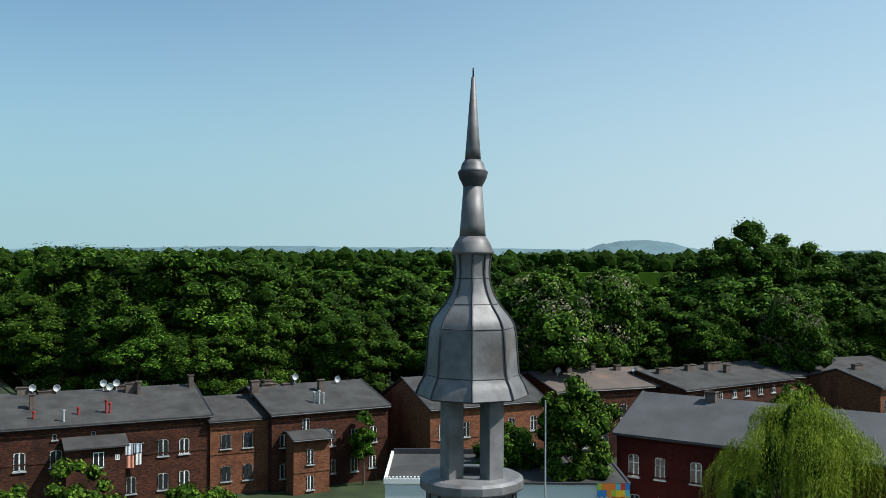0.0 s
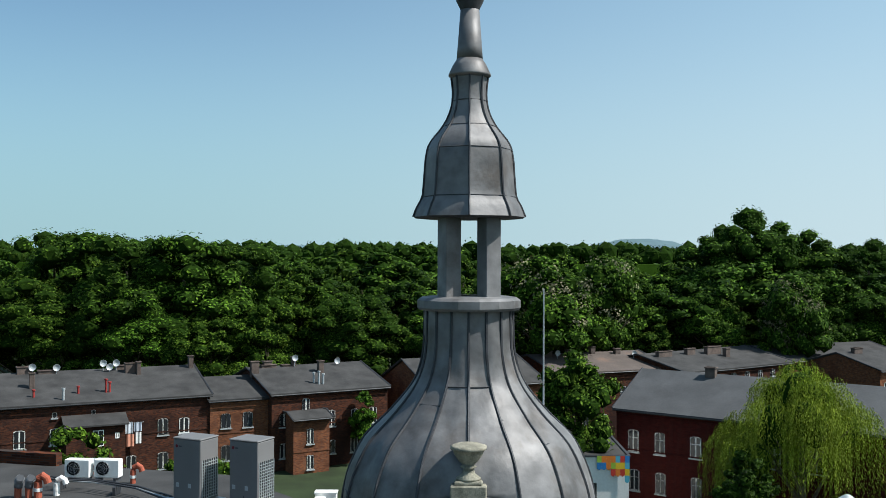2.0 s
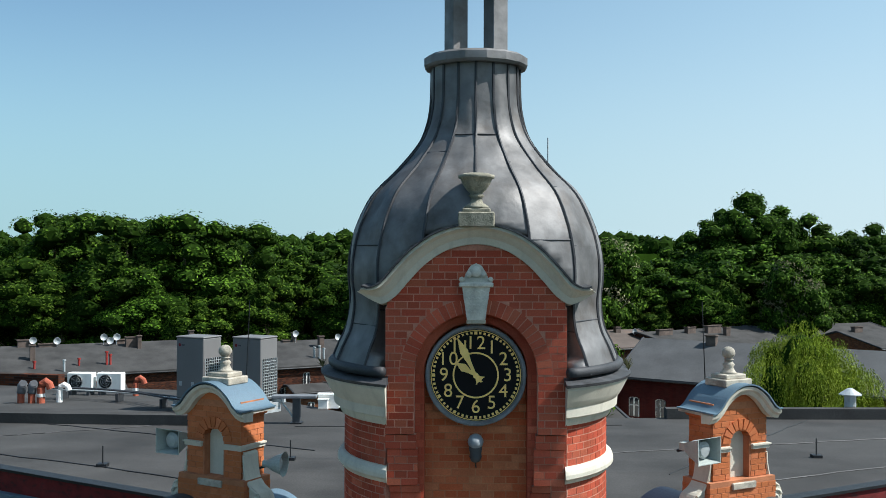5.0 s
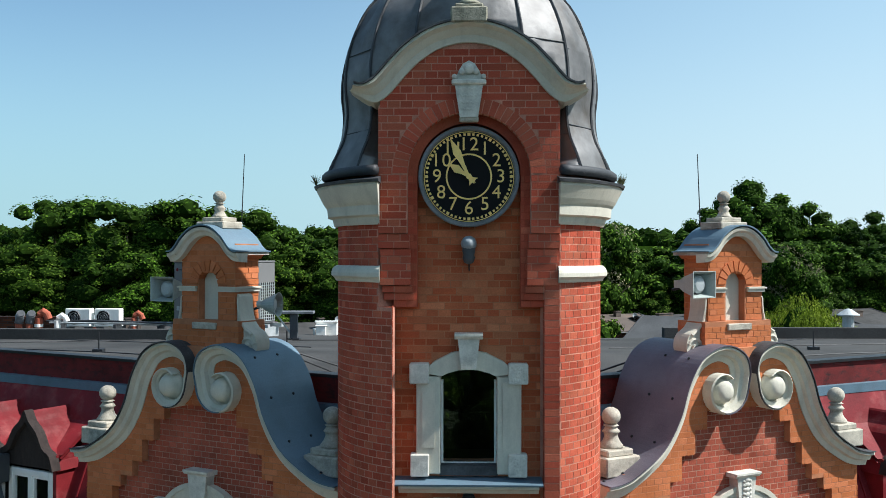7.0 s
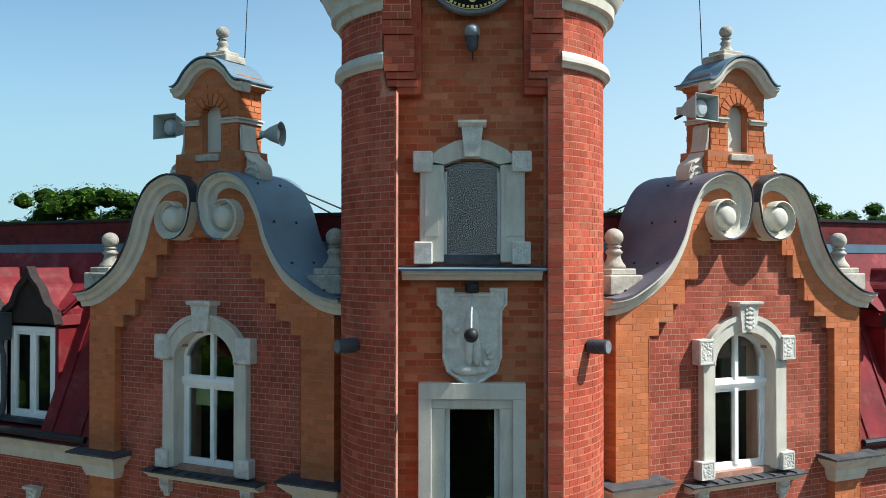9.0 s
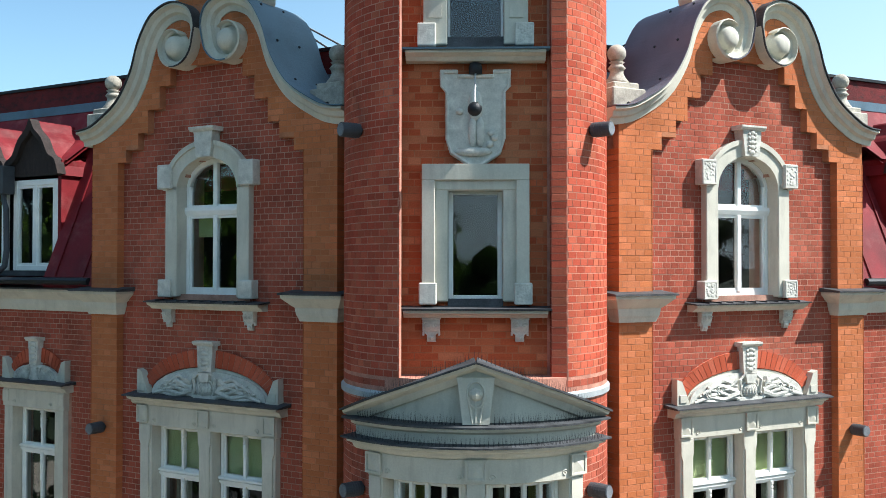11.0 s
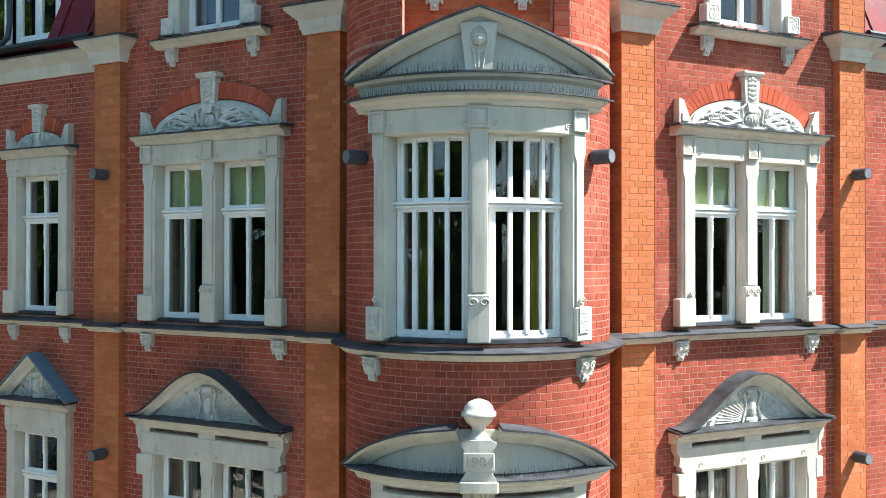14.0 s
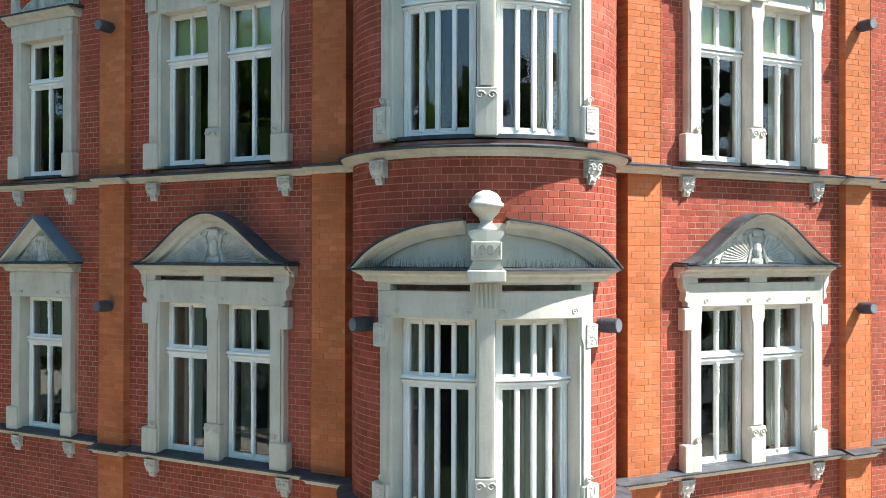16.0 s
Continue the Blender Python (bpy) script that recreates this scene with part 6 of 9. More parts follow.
    # the collar's underside takes the dark seam colour in place of shade
    for prof, nm, mt in (([(0.2, 24.85), (0.25, 24.87), (0.25, 24.89), (0.20, 25.0), (0.155, 25.07)], "skirt", ZINC), ([(0.155, 25.07), (0.145, 25.2), (0.112, 25.65)], "lower_spire", ZINC),
                         ([(0.112, 25.65), (0.115, 25.66), (0.16, 25.75), (0.178, 25.82), (0.173, 25.83)], "collar_underside", SEAM), ([(0.178, 25.825), (0.145, 25.86), (0.13, 25.92), (0.095, 25.97)], "upper_skirt", ZINC),
                         ([(0.095, 25.97), (0.085, 26.1), (0.022, 26.94), (0.0, 26.95)], "upper_spire", ZINC), ([(0.009, 26.94), (0.009, 27.05), (0.0, 27.06)], "tip", BLACKIRON)):
        bm = bmesh.new()
        lathe(bm, prof, 20)
        part(nm, bm, mt, collar, smooth=True)
    for v, zz in ((-1.62, 14.62), (1.62, 14.62), (-1.52, 10.78), (1.52, 10.78), (-1.52, 6.92), (1.52, 6.92)):
        wall_lamp(TOWER, bent, v * 0.92 if zz < 14 else v * 0.9, 0.0, zz)


def bird_spikes(parent, v0, v1, z, o, seed, rise=None):
    """Rows of thin wires that keep birds off a ledge of the round bay."""
    rnd = random.Random(seed)
    vs, fs = [], []
    v = v0
    while v < v1:
        base = z if rise is None else z + rise(v)
        for d in (-1, 0, 1):
            h, lean = rnd.uniform(0.09, 0.13), rnd.uniform(-0.012, 0.012)
            out = o + 0.02 * d + rnd.uniform(-0.008, 0.008)
            a, b = bent(Vector((v, out, base))), bent(Vector((v + lean, out + 0.03 * d, base + h)))
            n = len(vs)
            vs += [tuple(a + Vector(q)) for q in ((-0.0022, 0, 0), (0.0022, 0, 0), (0, -0.003, 0))] + [tuple(b + Vector((0, 0, 0)))]
            fs += [(n, n + 1, n + 3), (n + 1, n + 2, n + 3), (n + 2, n, n + 3)]
        v += rnd.uniform(0.028, 0.048)
    me = bpy.data.meshes.new("bird_spikes")
    me.from_pydata(vs, [], fs)
    me.materials.append(BLACKIRON)
    ob = new("bird_spikes", me)
    ob.parent = parent
    tagged(ob, "thin dark wire bird spikes", kind="stuff")


def bay_window(name, z0, zt0, zt1, z1, entab_top, style):
    """The bowed window of the corner bay with its crown."""
    lab = "bowed white window in cream stone under a triangular pediment" if style == "triangle" else "bowed white window in cream stone under a split curved pediment"
    W = double_window(name, TOWER, bent, 1.19, 0.09, 0.965, z0, zt0, zt1, z1, entab_top, "none", lab, 3, False)
    zc = entab_top + 0.15
    e = 1.44
    if style == "triangle":
        bm = bmesh.new()
        mould(bm, [(0, 0), (0.13, 0), (0.14, 0.1), (0.2, 0.13), (0.21, 0.17), (0, 0.17)], [(-e + 0.12, 0, zc), (e - 0.12, 0, zc)])
        wpart("upper_cornice", bm, STONE, W, bent)
        bm = bmesh.new()
        mould(bm, [(0, 0.17), (0.24, 0.165), (0.24, 0.185), (0, 0.21)], [(-e, 0, zc), (e, 0, zc)])
        wpart("cornice_sheet", bm, LEDGE, W, bent, "dark sheet-metal cover")
        zt = zc + 0.2
        peak = 12.19
        bm, cover = bmesh.new(), bmesh.new()
        for s in (-1, 1):
            ln = [(s * e * (1 - i / 12), zt + 0.04 + (peak - zt - 0.04) * i / 12) for i in range(13)]
            ln = ln if s < 0 else ln[::-1]
            sweep(bm, [(0.0, -0.14), (0.1, -0.14), (0.14, -0.07), (0.22, -0.03), (0.23, 0.0), (0.0, 0.0)], ln)
            sweep(cover, [(-0.03, 0.002), (0.26, 0.002), (0.26, 0.022), (-0.03, 0.045)], ln)
        wpart("pediment_moulding", bm, STONE, W, bent)
        wpart("pediment_sheet", cover, LEDGE, W, bent, "dark sheet-metal cover")
        bm = bmesh.new()
        prism(bm, [(-e * 0.92, zt), (e * 0.92, zt), (0, peak - 0.06)], 0.0, 0.06)
        wpart("tympanum", bm, STONE, W, bent)
        bm = bmesh.new()
        prism(bm, [(-0.12, zt), (0.12, zt), (0.17, peak - 0.14), (-0.17, peak - 0.14)], 0.05, 0.17)
        for x in (-0.05, 0.0, 0.05):
            tube(bm, [(x * 0.6, 0.175, zt + 0.02), (x * 1.4, 0.175, zt + 0.28)], 0.012, 5)
        ball(bm, 0, 0.17, zt + 0.3, 0.065, 0.06, 0.065, 10)
        tube(bm, [(0.08 * math.cos(t), 0.175, zt + 0.3 + 0.13 * math.sin(t)) for t in np.linspace(0, 6.28, 18)], 0.012, 5)
        wpart("keystone", bm, STONE, W, bent, "fluted keystone with a boss")
        bird_spikes(W, -1.25, -0.17, zt - 0.005, 0.15, 1)
        bird_spikes(W, 0.17, 1.25, zt - 0.005, 0.15, 2)
        bird_spikes(W, -1.38, 1.38, entab_top + 0.135, 0.22, 3)
        bird_spikes(W, -1.4, 1.4, peak + 0.02, 0.05, 4, lambda v: -(peak - zt - 0.04) * abs(v) / e)
    else:
        bm, cover = bmesh.new(), bmesh.new()
        for s in (-1, 1):
            ln = [(s * x, z) for x, z in smooth_line([(1.46, zc - 0.02), (1.2, zc + 0.16), (0.95, zc + 0.29), (0.6, zc + 0.41), (0.2, zc + 0.47)], 4)]
            ln = ln if s < 0 else ln[::-1]
            sweep(bm, [(0.0, -0.13), (0.1, -0.13), (0.14, -0.07), (0.22, -0.03), (0.23, 0.0), (0.0, 0.0)], ln)
            sweep(cover, [(-0.03, 0.002), (0.26, 0.002), (0.26, 0.022), (-0.03, 0.045)], ln)
        wpart("pediment_moulding", bm, STONE, W, bent)
        wpart("pediment_sheet", cover, LEDGE, W, bent, "dark sheet-metal cover")
        bm = bmesh.new()
        ln = smooth_line([(-1.3, zc + 0.02), (-0.95, zc + 0.25), (-0.6, zc + 0.37), (-0.15, zc + 0.45)], 4)
        prism(bm, [(-1.3, zc - 0.01)] + ln + [(-x, z) for x, z in reversed(ln)] + [(1.3, zc - 0.01)], 0.0, 0.06)
        wpart("tympanum", bm, STONE, W, bent)
        bm = bmesh.new()
        cbox(bm, -0.165, 0.165, 0.0, 0.29, zc - 0.14, zc - 0.02, 0.012)
        prism(bm, [(-0.155, zc - 0.02), (0.155, zc - 0.02), (0.11, zc + 0.06), (0.11, zc + 0.27), (0.15, zc + 0.33), (0.15, zc + 0.36), (0.1, zc + 0.38), (-0.1, zc + 0.38), (-0.15, zc + 0.36), (-0.15, zc + 0.33), (-0.11, zc + 0.27), (-0.11, zc + 0.06)], 0.0, 0.27)
        cbox(bm, -0.13, 0.13, 0.26, 0.285, zc + 0.08, zc + 0.26, 0.006)
        wpart("date_pedestal", bm, STONE, W, bent)
        bm = bmesh.new()
        for k in range(5):
            tube(bm, [(-0.08 + 0.04 * k, 0.135, zc - 0.16), (-0.08 + 0.04 * k, 0.135, zc - 0.40)], 0.014, 5)
        box(bm, -0.115, 0.115, 0.0, 0.13, zc - 0.46, zc - 0.12)
        wpart("fluted_key", bm, STONE, W, bent)
        me = text_mesh("1904", 0.15, 0.003)
        me.materials.append(DATEGREY)
        ob = new("date", me)
        ob.parent = W
        ob.location = (0, -(RAD + 0.287), zc + 0.17)
        ob["label"] = "carved date 1904"
        bm = bmesh.new()
        cy = -(RAD + 0.14)
        lathe(bm, [(0.12, 0.36), (0.1, 0.40), (0.06, 0.45), (0.075, 0.5), (0.13, 0.545), (0.155, 0.60), (0.175, 0.605), (0.175, 0.645), (0.155, 0.65), (0.14, 0.70), (0.10, 0.745), (0.04, 0.77), (0.0, 0.775)], 22, cy=cy, cz=zc)
        part("ball_finial", bm, STONE, W, "turned stone ball", True)
        bird_spikes(W, -1.22, -0.19, zc - 0.01, 0.17, 5)
        bird_spikes(W, 0.19, 1.22, zc - 0.01, 0.17, 6)


def shield_window():
    """The plain-framed window above the bay, with the carved shield over it."""
    mp = flat(1, 0, PANEL)
    W = thing("window_tower_3", "white casement in a plain cream stone surround", "window", TOWER, kind="structure")
    bm = bmesh.new()
    for s in (-1, 1):
        cbox(bm, *sorted((s * 0.29, s * 0.45)), -0.2, 0.08, 12.78, 14.0, 0.012)
        cbox(bm, *sorted((s * 0.43, s * 0.57)), -0.02, 0.13, 12.78, 14.07, 0.006)
    cbox(bm, -0.57, 0.57, -0.02, 0.13, 14.068, 14.24, 0.006)
    cbox(bm, -0.45, 0.45, -0.2, 0.09, 13.96, 14.08, 0.012)
    wpart("surround", bm, STONE, W, mp)
    for s in (-1, 1):
        rough_block(W, mp, *sorted((s * 0.41, s * 0.60)), 0.0, 0.16, 12.75, 12.98, s > 0)
    bm = bmesh.new()
    mould(bm, [(-0.2, 0), (0.13, 0), (0.16, 0.03), (0.22, 0.05), (0.22, 0.08), (-0.2, 0.08)], [(-0.76, 0, 12.61), (0.76, 0, 12.61)])
    wpart("window_sill", bm, STONE, W, mp)
    bm = bmesh.new()
    mould(bm, [(-0.2, 0.12), (0.25, 0.08), (0.255, 0.10), (-0.2, 0.14)], [(-0.8, 0, 12.61), (0.8, 0, 12.61)])
    wpart("sill_sheet", bm, LEDGE, W, mp)
    for v in (-0.47, 0.47):
        console(W, mp, v, 12.61, 0.2, 0.26, 0.12)
    simple_sash(W, mp, -0.29, 0.29, 12.78, 13.97)
    bm = bmesh.new()
    box(bm, -0.295, 0.295, -0.09, 0.06, 12.72, 12.806)
    wpart("inner_sill", bm, LEDGE, W, mp)
    room(W, mp, -0.34, 0.34, 12.76, 14.0, 1.0, -0.36)
    S = thing("relief_shield", "pale carved stone shield with a raised upright relief", "shield", TOWER)
    bm = bmesh.new()
    out = [(-0.38, 15.25), (-0.2, 15.25), (-0.2, 15.20), (0.2, 15.20), (0.2, 15.25), (0.38, 15.25), (0.375, 15.09), (0.315, 15.02), (0.315, 14.5), (0.27, 14.35), (0.12, 14.25), (0.0, 14.17)]
    full = out + [(-x, z) for x, z in reversed(out[6:-1])]
    prism(bm, full, 0.0, 0.08)
    wpart("plate", bm, ORNAMENT, S, mp)
    bm = bmesh.new()
    loop = [(x * 0.95, 0.085, 14.70 + (z - 14.70) * 0.955) for x, z in full] + [(full[0][0] * 0.95, 0.085, 14.70 + (full[0][1] - 14.70) * 0.955)]
    tube(bm, loop, 0.022, 5)
    wpart("rim", bm, ORNAMENT, S, mp)
    bm = bmesh.new()
    ball(bm, 0.0, 0.09, 14.86, 0.085, 0.04, 0.17, 10)
    ball(bm, -0.03, 0.09, 14.58, 0.05, 0.035, 0.17, 10)
    ball(bm, 0.05, 0.09, 14.58, 0.05, 0.035, 0.17, 10)
    ball(bm, -0.02, 0.09, 14.37, 0.2, 0.045, 0.05, 12)
    for x, z in ((0.15, 14.45), (0.2, 14.52), (0.17, 14.57), (-0.17, 14.8)):
        ball(bm, x, 0.09, z, 0.045, 0.03, 0.035, 7)
    wpart("raised_relief", bm, ORNAMENT, S, mp, "worn raised relief", True)
    L = thing("spot_lamp", "small black spot lamp on a bracket over the shield", "lamp", TOWER)
    bm = bmesh.new()
    lathe(bm, [(0.0, 15.31), (0.06, 15.31), (0.075, 15.26), (0.07, 15.20), (0.0, 15.19)], 14, cy=-PANEL - 0.1)
    part("bracket", bm, BLACKIRON, L, smooth=True)
    bm = bmesh.new()
    tube(bm, [(0, -PANEL - 0.12, 15.21), (-0.01, -PANEL - 0.30, 14.95), (-0.01, -PANEL - 0.42, 14.80)], 0.012, 6)
    part("arm", bm, BELLGREY, L)
    bm = bmesh.new()
    ball(bm, -0.01, -PANEL - 0.44, 14.77, 0.075, 0.075, 0.075, 16)
    part("globe", bm, BLACKIRON, L, smooth=True)


def simple_sash(W, m, v0, v1, z0, z1, o=-0.12):
    bm = bmesh.new()
    for a, b, c, d in ((v0, v0 + 0.05, z0, z1), (v1 - 0.05, v1, z0, z1), (v0 + 0.05, v1 - 0.05, z0, z0 + 0.06), (v0 + 0.05, v1 - 0.05, z1 - 0.04, z1)):
        cbox(bm, a, b, o - 0.05, o + 0.02, c, d, 0.006)
    wpart("window_frame", bm, WHITE, W, m)
    bm = bmesh.new()
    box(bm, v0 + 0.04, v1 - 0.04, o - 0.018, o - 0.012, z0 + 0.04, z1 - 0.03)
    wpart("pane", bm, GLASS, W, m).visible_shadow = False


def upper_window():
    mp = flat(1, 0, PANEL)
    W = thing("window_tower_4", "single-pane white window in a cream stone surround with an arched head", "window", TOWER, kind="structure")
    for s in (-1, 1):
        bm = bmesh.new()
        cbox(bm, *sorted((s * 0.30, s * 0.56)), -0.2, 0.10, 15.52, 16.56, 0.012)
        prism(bm, [(s * 0.36, 15.80), (s * 0.50, 15.80), (s * 0.50, 16.50), (s * 0.36, 16.50), (s * 0.36, 15.92)], 0.095, 0.115)
        wpart("jamb", bm, STONE, W, mp)
        rough_block(W, mp, *sorted((s * 0.42, s * 0.62)), 0.0, 0.15, 15.50, 15.74, s > 0)
        rough_block(W, mp, *sorted((s * 0.42, s * 0.63)), 0.0, 0.15, 16.48, 16.70, s > 0)
    bm = bmesh.new()
    band(bm, [(-0.5, 16.60), (-0.36, 16.72), (-0.18, 16.81), (0, 16.84), (0.18, 16.81), (0.36, 16.72), (0.5, 16.60)], [(-0.29, 16.56), (-0.22, 16.595), (-0.11, 16.625), (0, 16.635), (0.11, 16.625), (0.22, 16.595), (0.29, 16.56)], -0.2, 0.11)
    wpart("arch", bm, STONE, W, mp)
    keystone(W, mp, 16.64, 17.02, 0.08, 0.125, 0.17, False)
    bm = bmesh.new()
    mould(bm, [(-0.2, 0), (0.14, 0), (0.17, 0.04), (0.24, 0.07), (0.24, 0.10), (-0.2, 0.10)], [(-0.74, 0, 15.33), (0.74, 0, 15.33)])
    wpart("window_sill", bm, STONE, W, mp)
    bm = bmesh.new()
    mould(bm, [(-0.2, 0.15), (0.27, 0.10), (0.275, 0.12), (-0.2, 0.17)], [(-0.78, 0, 15.33), (0.78, 0, 15.33)])
    wpart("sill_sheet", bm, BLUEMETAL, W, mp)
    bm = bmesh.new()
    for a, b, c, d in ((-0.30, -0.275, 15.55, 16.5), (0.275, 0.30, 15.55, 16.5), (-0.3, 0.3, 15.55, 15.61)):
        box(bm, a, b, -0.15, -0.08, c, d)
    wpart("window_frame", bm, WHITE, W, mp)
    bm = bmesh.new()
    box(bm, -0.30, 0.30, -0.12, -0.114, 15.58, 16.66)
    wpart("pane", bm, GLASS, W, mp).visible_shadow = False
    bm = bmesh.new()
    box(bm, -0.31, 0.31, -0.2, 0.06, 15.50, 15.606)
    wpart("inner_sill", bm, LEDGE, W, mp)
    room(W, mp, -0.36, 0.36, 15.5, 16.66, 1.0, -0.36)


def clock_front(up):
    """Piers, arched niche, curved gable, clock, cartouche and urn."""
    mp = flat(1, 0, CLOCK_FACE)
    F = thing("wall_tower_clock_front", "red brick clock front with piers and an arched niche", "wall", TOWER, kind="structure")
    top = smooth_line([(-0.95, 19.40), (-0.86, 19.55), (-0.72, 19.76), (-0.5, 19.94), (-0.25, 20.04), (0.0, 20.07)], 4)
    for s in (-1, 1):
        bm = bmesh.new()
        pts = [(-0.95, 18.075), (-0.645, 18.075), (-0.645, 18.70)] + arc(0, 18.70, 0.645, 180, 90, 14)[1:] + top[::-1]
        prism(bm, [(-s * x, z) for x, z in pts], -0.12, 0.184)
        wpart("pier_core", bm, TOWERMORTAR, F, mp)
        bm = bmesh.new()
        pts = [(-0.795, 17.30), (-0.545, 17.30), (-0.545, 18.70)] + arc(0, 18.70, 0.545, 180, 90, 14)[1:] + [(0.0, 19.5), (-0.795, 19.3)]
        prism(bm, [(-s * x, z) for x, z in pts], -0.14, 0.055)
        wpart("inner_order", bm, TOWER_RED, F, mp)
        lay_wall("brick_courses", lay(lambda z: [tuple(sorted((s * 0.55, s * 0.795)))], 17.30, 18.70, "header"), TOWER_RED, F, flat(1, 0, CLOCK_FACE + 0.055), lambda v, z: True, "red facing bricks")
        for za, k, o, e0, w in ((17.3775, 1, 0.09, 0.575, 0.05), (17.455, 1, 0.12, 0.59, 0.04), (17.5325, 5, 0.15, 0.61, 0.02), (17.92, 2, 0.17, 0.625, 0.0)):
            bm = bmesh.new()
            zb = za + COURSE * k
            box(bm, *sorted((s * (e0 + 0.004), s * (0.946 - w))), -0.12, o - 0.002, za, zb - 0.009)
            wpart("corbel_core", bm, TOWERMORTAR, F, mp)
            lay_wall("brick_courses", lay(lambda z: [tuple(sorted((s * e0, s * (0.95 - w))))], za, zb), TOWER_RED, F, flat(1, 0, CLOCK_FACE + o), lambda v, z: True, "red facing bricks")
    bm = bmesh.new()
    pts = [(-0.95, 17.9)] + top + [(-x, z) for x, z in reversed(top[:-1])] + [(0.95, 17.9)]
    prism(bm, pts, -0.85, -0.36)
    wpart("block_core", bm, TOWERMORTAR, F, mp)
    for s in (-1, 1):
        bm = bmesh.new()
        box(bm, *sorted((s * 0.80, s * 0.949)), -0.5, 0.0, 17.9, 19.42)
        wpart("pier_side", bm, TOWER_RED, F, mp)

    def edge(z):
        best = 0.95
        for (x0, z0), (x1, z1) in zip(top, top[1:]):
            if z0 <= z <= z1:
                best = -(x0 + (x1 - x0) * (z - z0) / (z1 - z0))
        return best

    def face(z):
        if z > 20.02:
            return []
        w = edge(z) if z > 19.4 else 0.95
        r = 0.0
        if z < 18.70:
            r = 0.65
        elif z < 18.70 + 0.81:
            r = math.sqrt(0.81 ** 2 - (z - 18.70) ** 2)
        sp = [(-w, w)]
        return cut(sp, -max(r, 0), max(r, 0)) if r > 0.02 else sp
    lay_wall("brick_courses", lay(face, 18.075, 20.1), TOWER_RED, F, flat(1, 0, CLOCK_FACE + 0.184), lambda v, z: True, "red facing bricks")
    n = 30
    for i in range(n):
        t0, t1 = 180 - 180 * i / n - 0.4, 180 - 180 * (i + 1) / n + 0.4
        p = [(r * math.cos(radians(t)), 18.70 + r * math.sin(radians(t))) for r, t in ((0.645, t0), (0.645, t1), (0.80, t1), (0.80, t0))]
        bm = bmesh.new()
        prism(bm, p, 0.0, 0.189)
        wpart("brick", bm, TOWER_RED, F, mp)
    # curved gable moulding
    G = thing("trim_clock_gable", "weathered cream curved gable moulding over the clock", "gable coping", TOWER, kind="structure")
    line = smooth_line([(-1.19, 19.62), (-1.10, 19.605), (-0.98, 19.67), (-0.84, 19.83), (-0.64, 20.03), (-0.36, 20.20), (0.0, 20.27), (0.36, 20.20), (0.64, 20.03), (0.84, 19.83), (0.98, 19.67), (1.10, 19.605), (1.19, 19.62)], 4)
    bm = bmesh.new()
    sweep(bm, [(-0.3, 0.0), (0.36, 0.0), (0.37, -0.03), (0.30, -0.06), (0.27, -0.10), (0.24, -0.13), (0.225, -0.2), (-0.1, -0.23)], line)
    for v in bm.verts:
        f = max(0.0, (abs(v.co.x) - 0.98) / 0.26)
        v.co.z += (19.60 + 0.06 * (1 - f) ** 2 - v.co.z) * 0.8 * f if f else 0
    wpart("moulding", bm, STONE, G, mp)
    bm = bmesh.new()
    sweep(bm, [(-0.6, 0.003), (0.39, 0.003), (0.39, 0.022), (-0.6, 0.03)], line)
    wpart("sheet_cover", bm, LEDGE, G, mp)
    # cartouche
    mp = flat(1, 0, CLOCK_FACE + 0.066)
    C = thing("cartouche", "pale carved stone cartouche above the clock", "ornament", TOWER)
    bm = bmesh.new()
    prism(bm, [(-0.095, 19.28), (0.095, 19.28), (0.145, 19.62), (-0.145, 19.62)], 0.12, 0.20)
    cbox(bm, -0.18, 0.18, 0.12, 0.23, 19.62, 19.67, 0.012)
    prism(bm, [(-0.14, 19.67), (0.14, 19.67), (0.11, 19.76), (0.06, 19.84), (0.0, 19.87), (-0.06, 19.84), (-0.11, 19.76)], 0.12, 0.19)
    wpart("plate", bm, ORNAMENT, C, mp)
    bm = bmesh.new()
    for x, z, r in ((0, 19.78, 0.06), (-0.075, 19.75, 0.035), (0.075, 19.75, 0.035), (-0.15, 19.7, 0.03), (0.15, 19.7, 0.03)):
        bm = bmesh.new()
        ball(bm, x, 0.2, z, r, 0.035, r, 9)
        wpart("boss", bm, ORNAMENT, C, mp, smooth=True)
    for k in range(4):
        bm = bmesh.new()
        tube(bm, [(-0.07 - 0.008 * k + (0.14 + 0.016 * k) * i / 10, 0.2, 19.36 + 0.07 * k + 0.014 * math.sin(2.1 * i + k)) for i in range(11)], 0.011, 5)
        wpart("carved_line", bm, ORNAMENT, C, mp)
    bm = bmesh.new()
    cbox(bm, -0.10, 0.10, 0.11, 0.19, 19.235, 19.285, 0.01)
    wpart("drip_block", bm, OLDSTONE, C, mp)
    # urn on its block
    mp = flat(1, 0, CLOCK_FACE)
    U = thing("urn", "mossy stone urn on a square block", "urn", TOWER)
    bm = bmesh.new()
    cbox(bm, -0.19, 0.19, 0.08, 0.40, 20.24, 20.40, 0.015)
    cbox(bm, -0.15, 0.15, 0.11, 0.37, 20.395, 20.44, 0.015)
    wpart("block", bm, URNSTONE, U, mp)
    bm = bmesh.new()
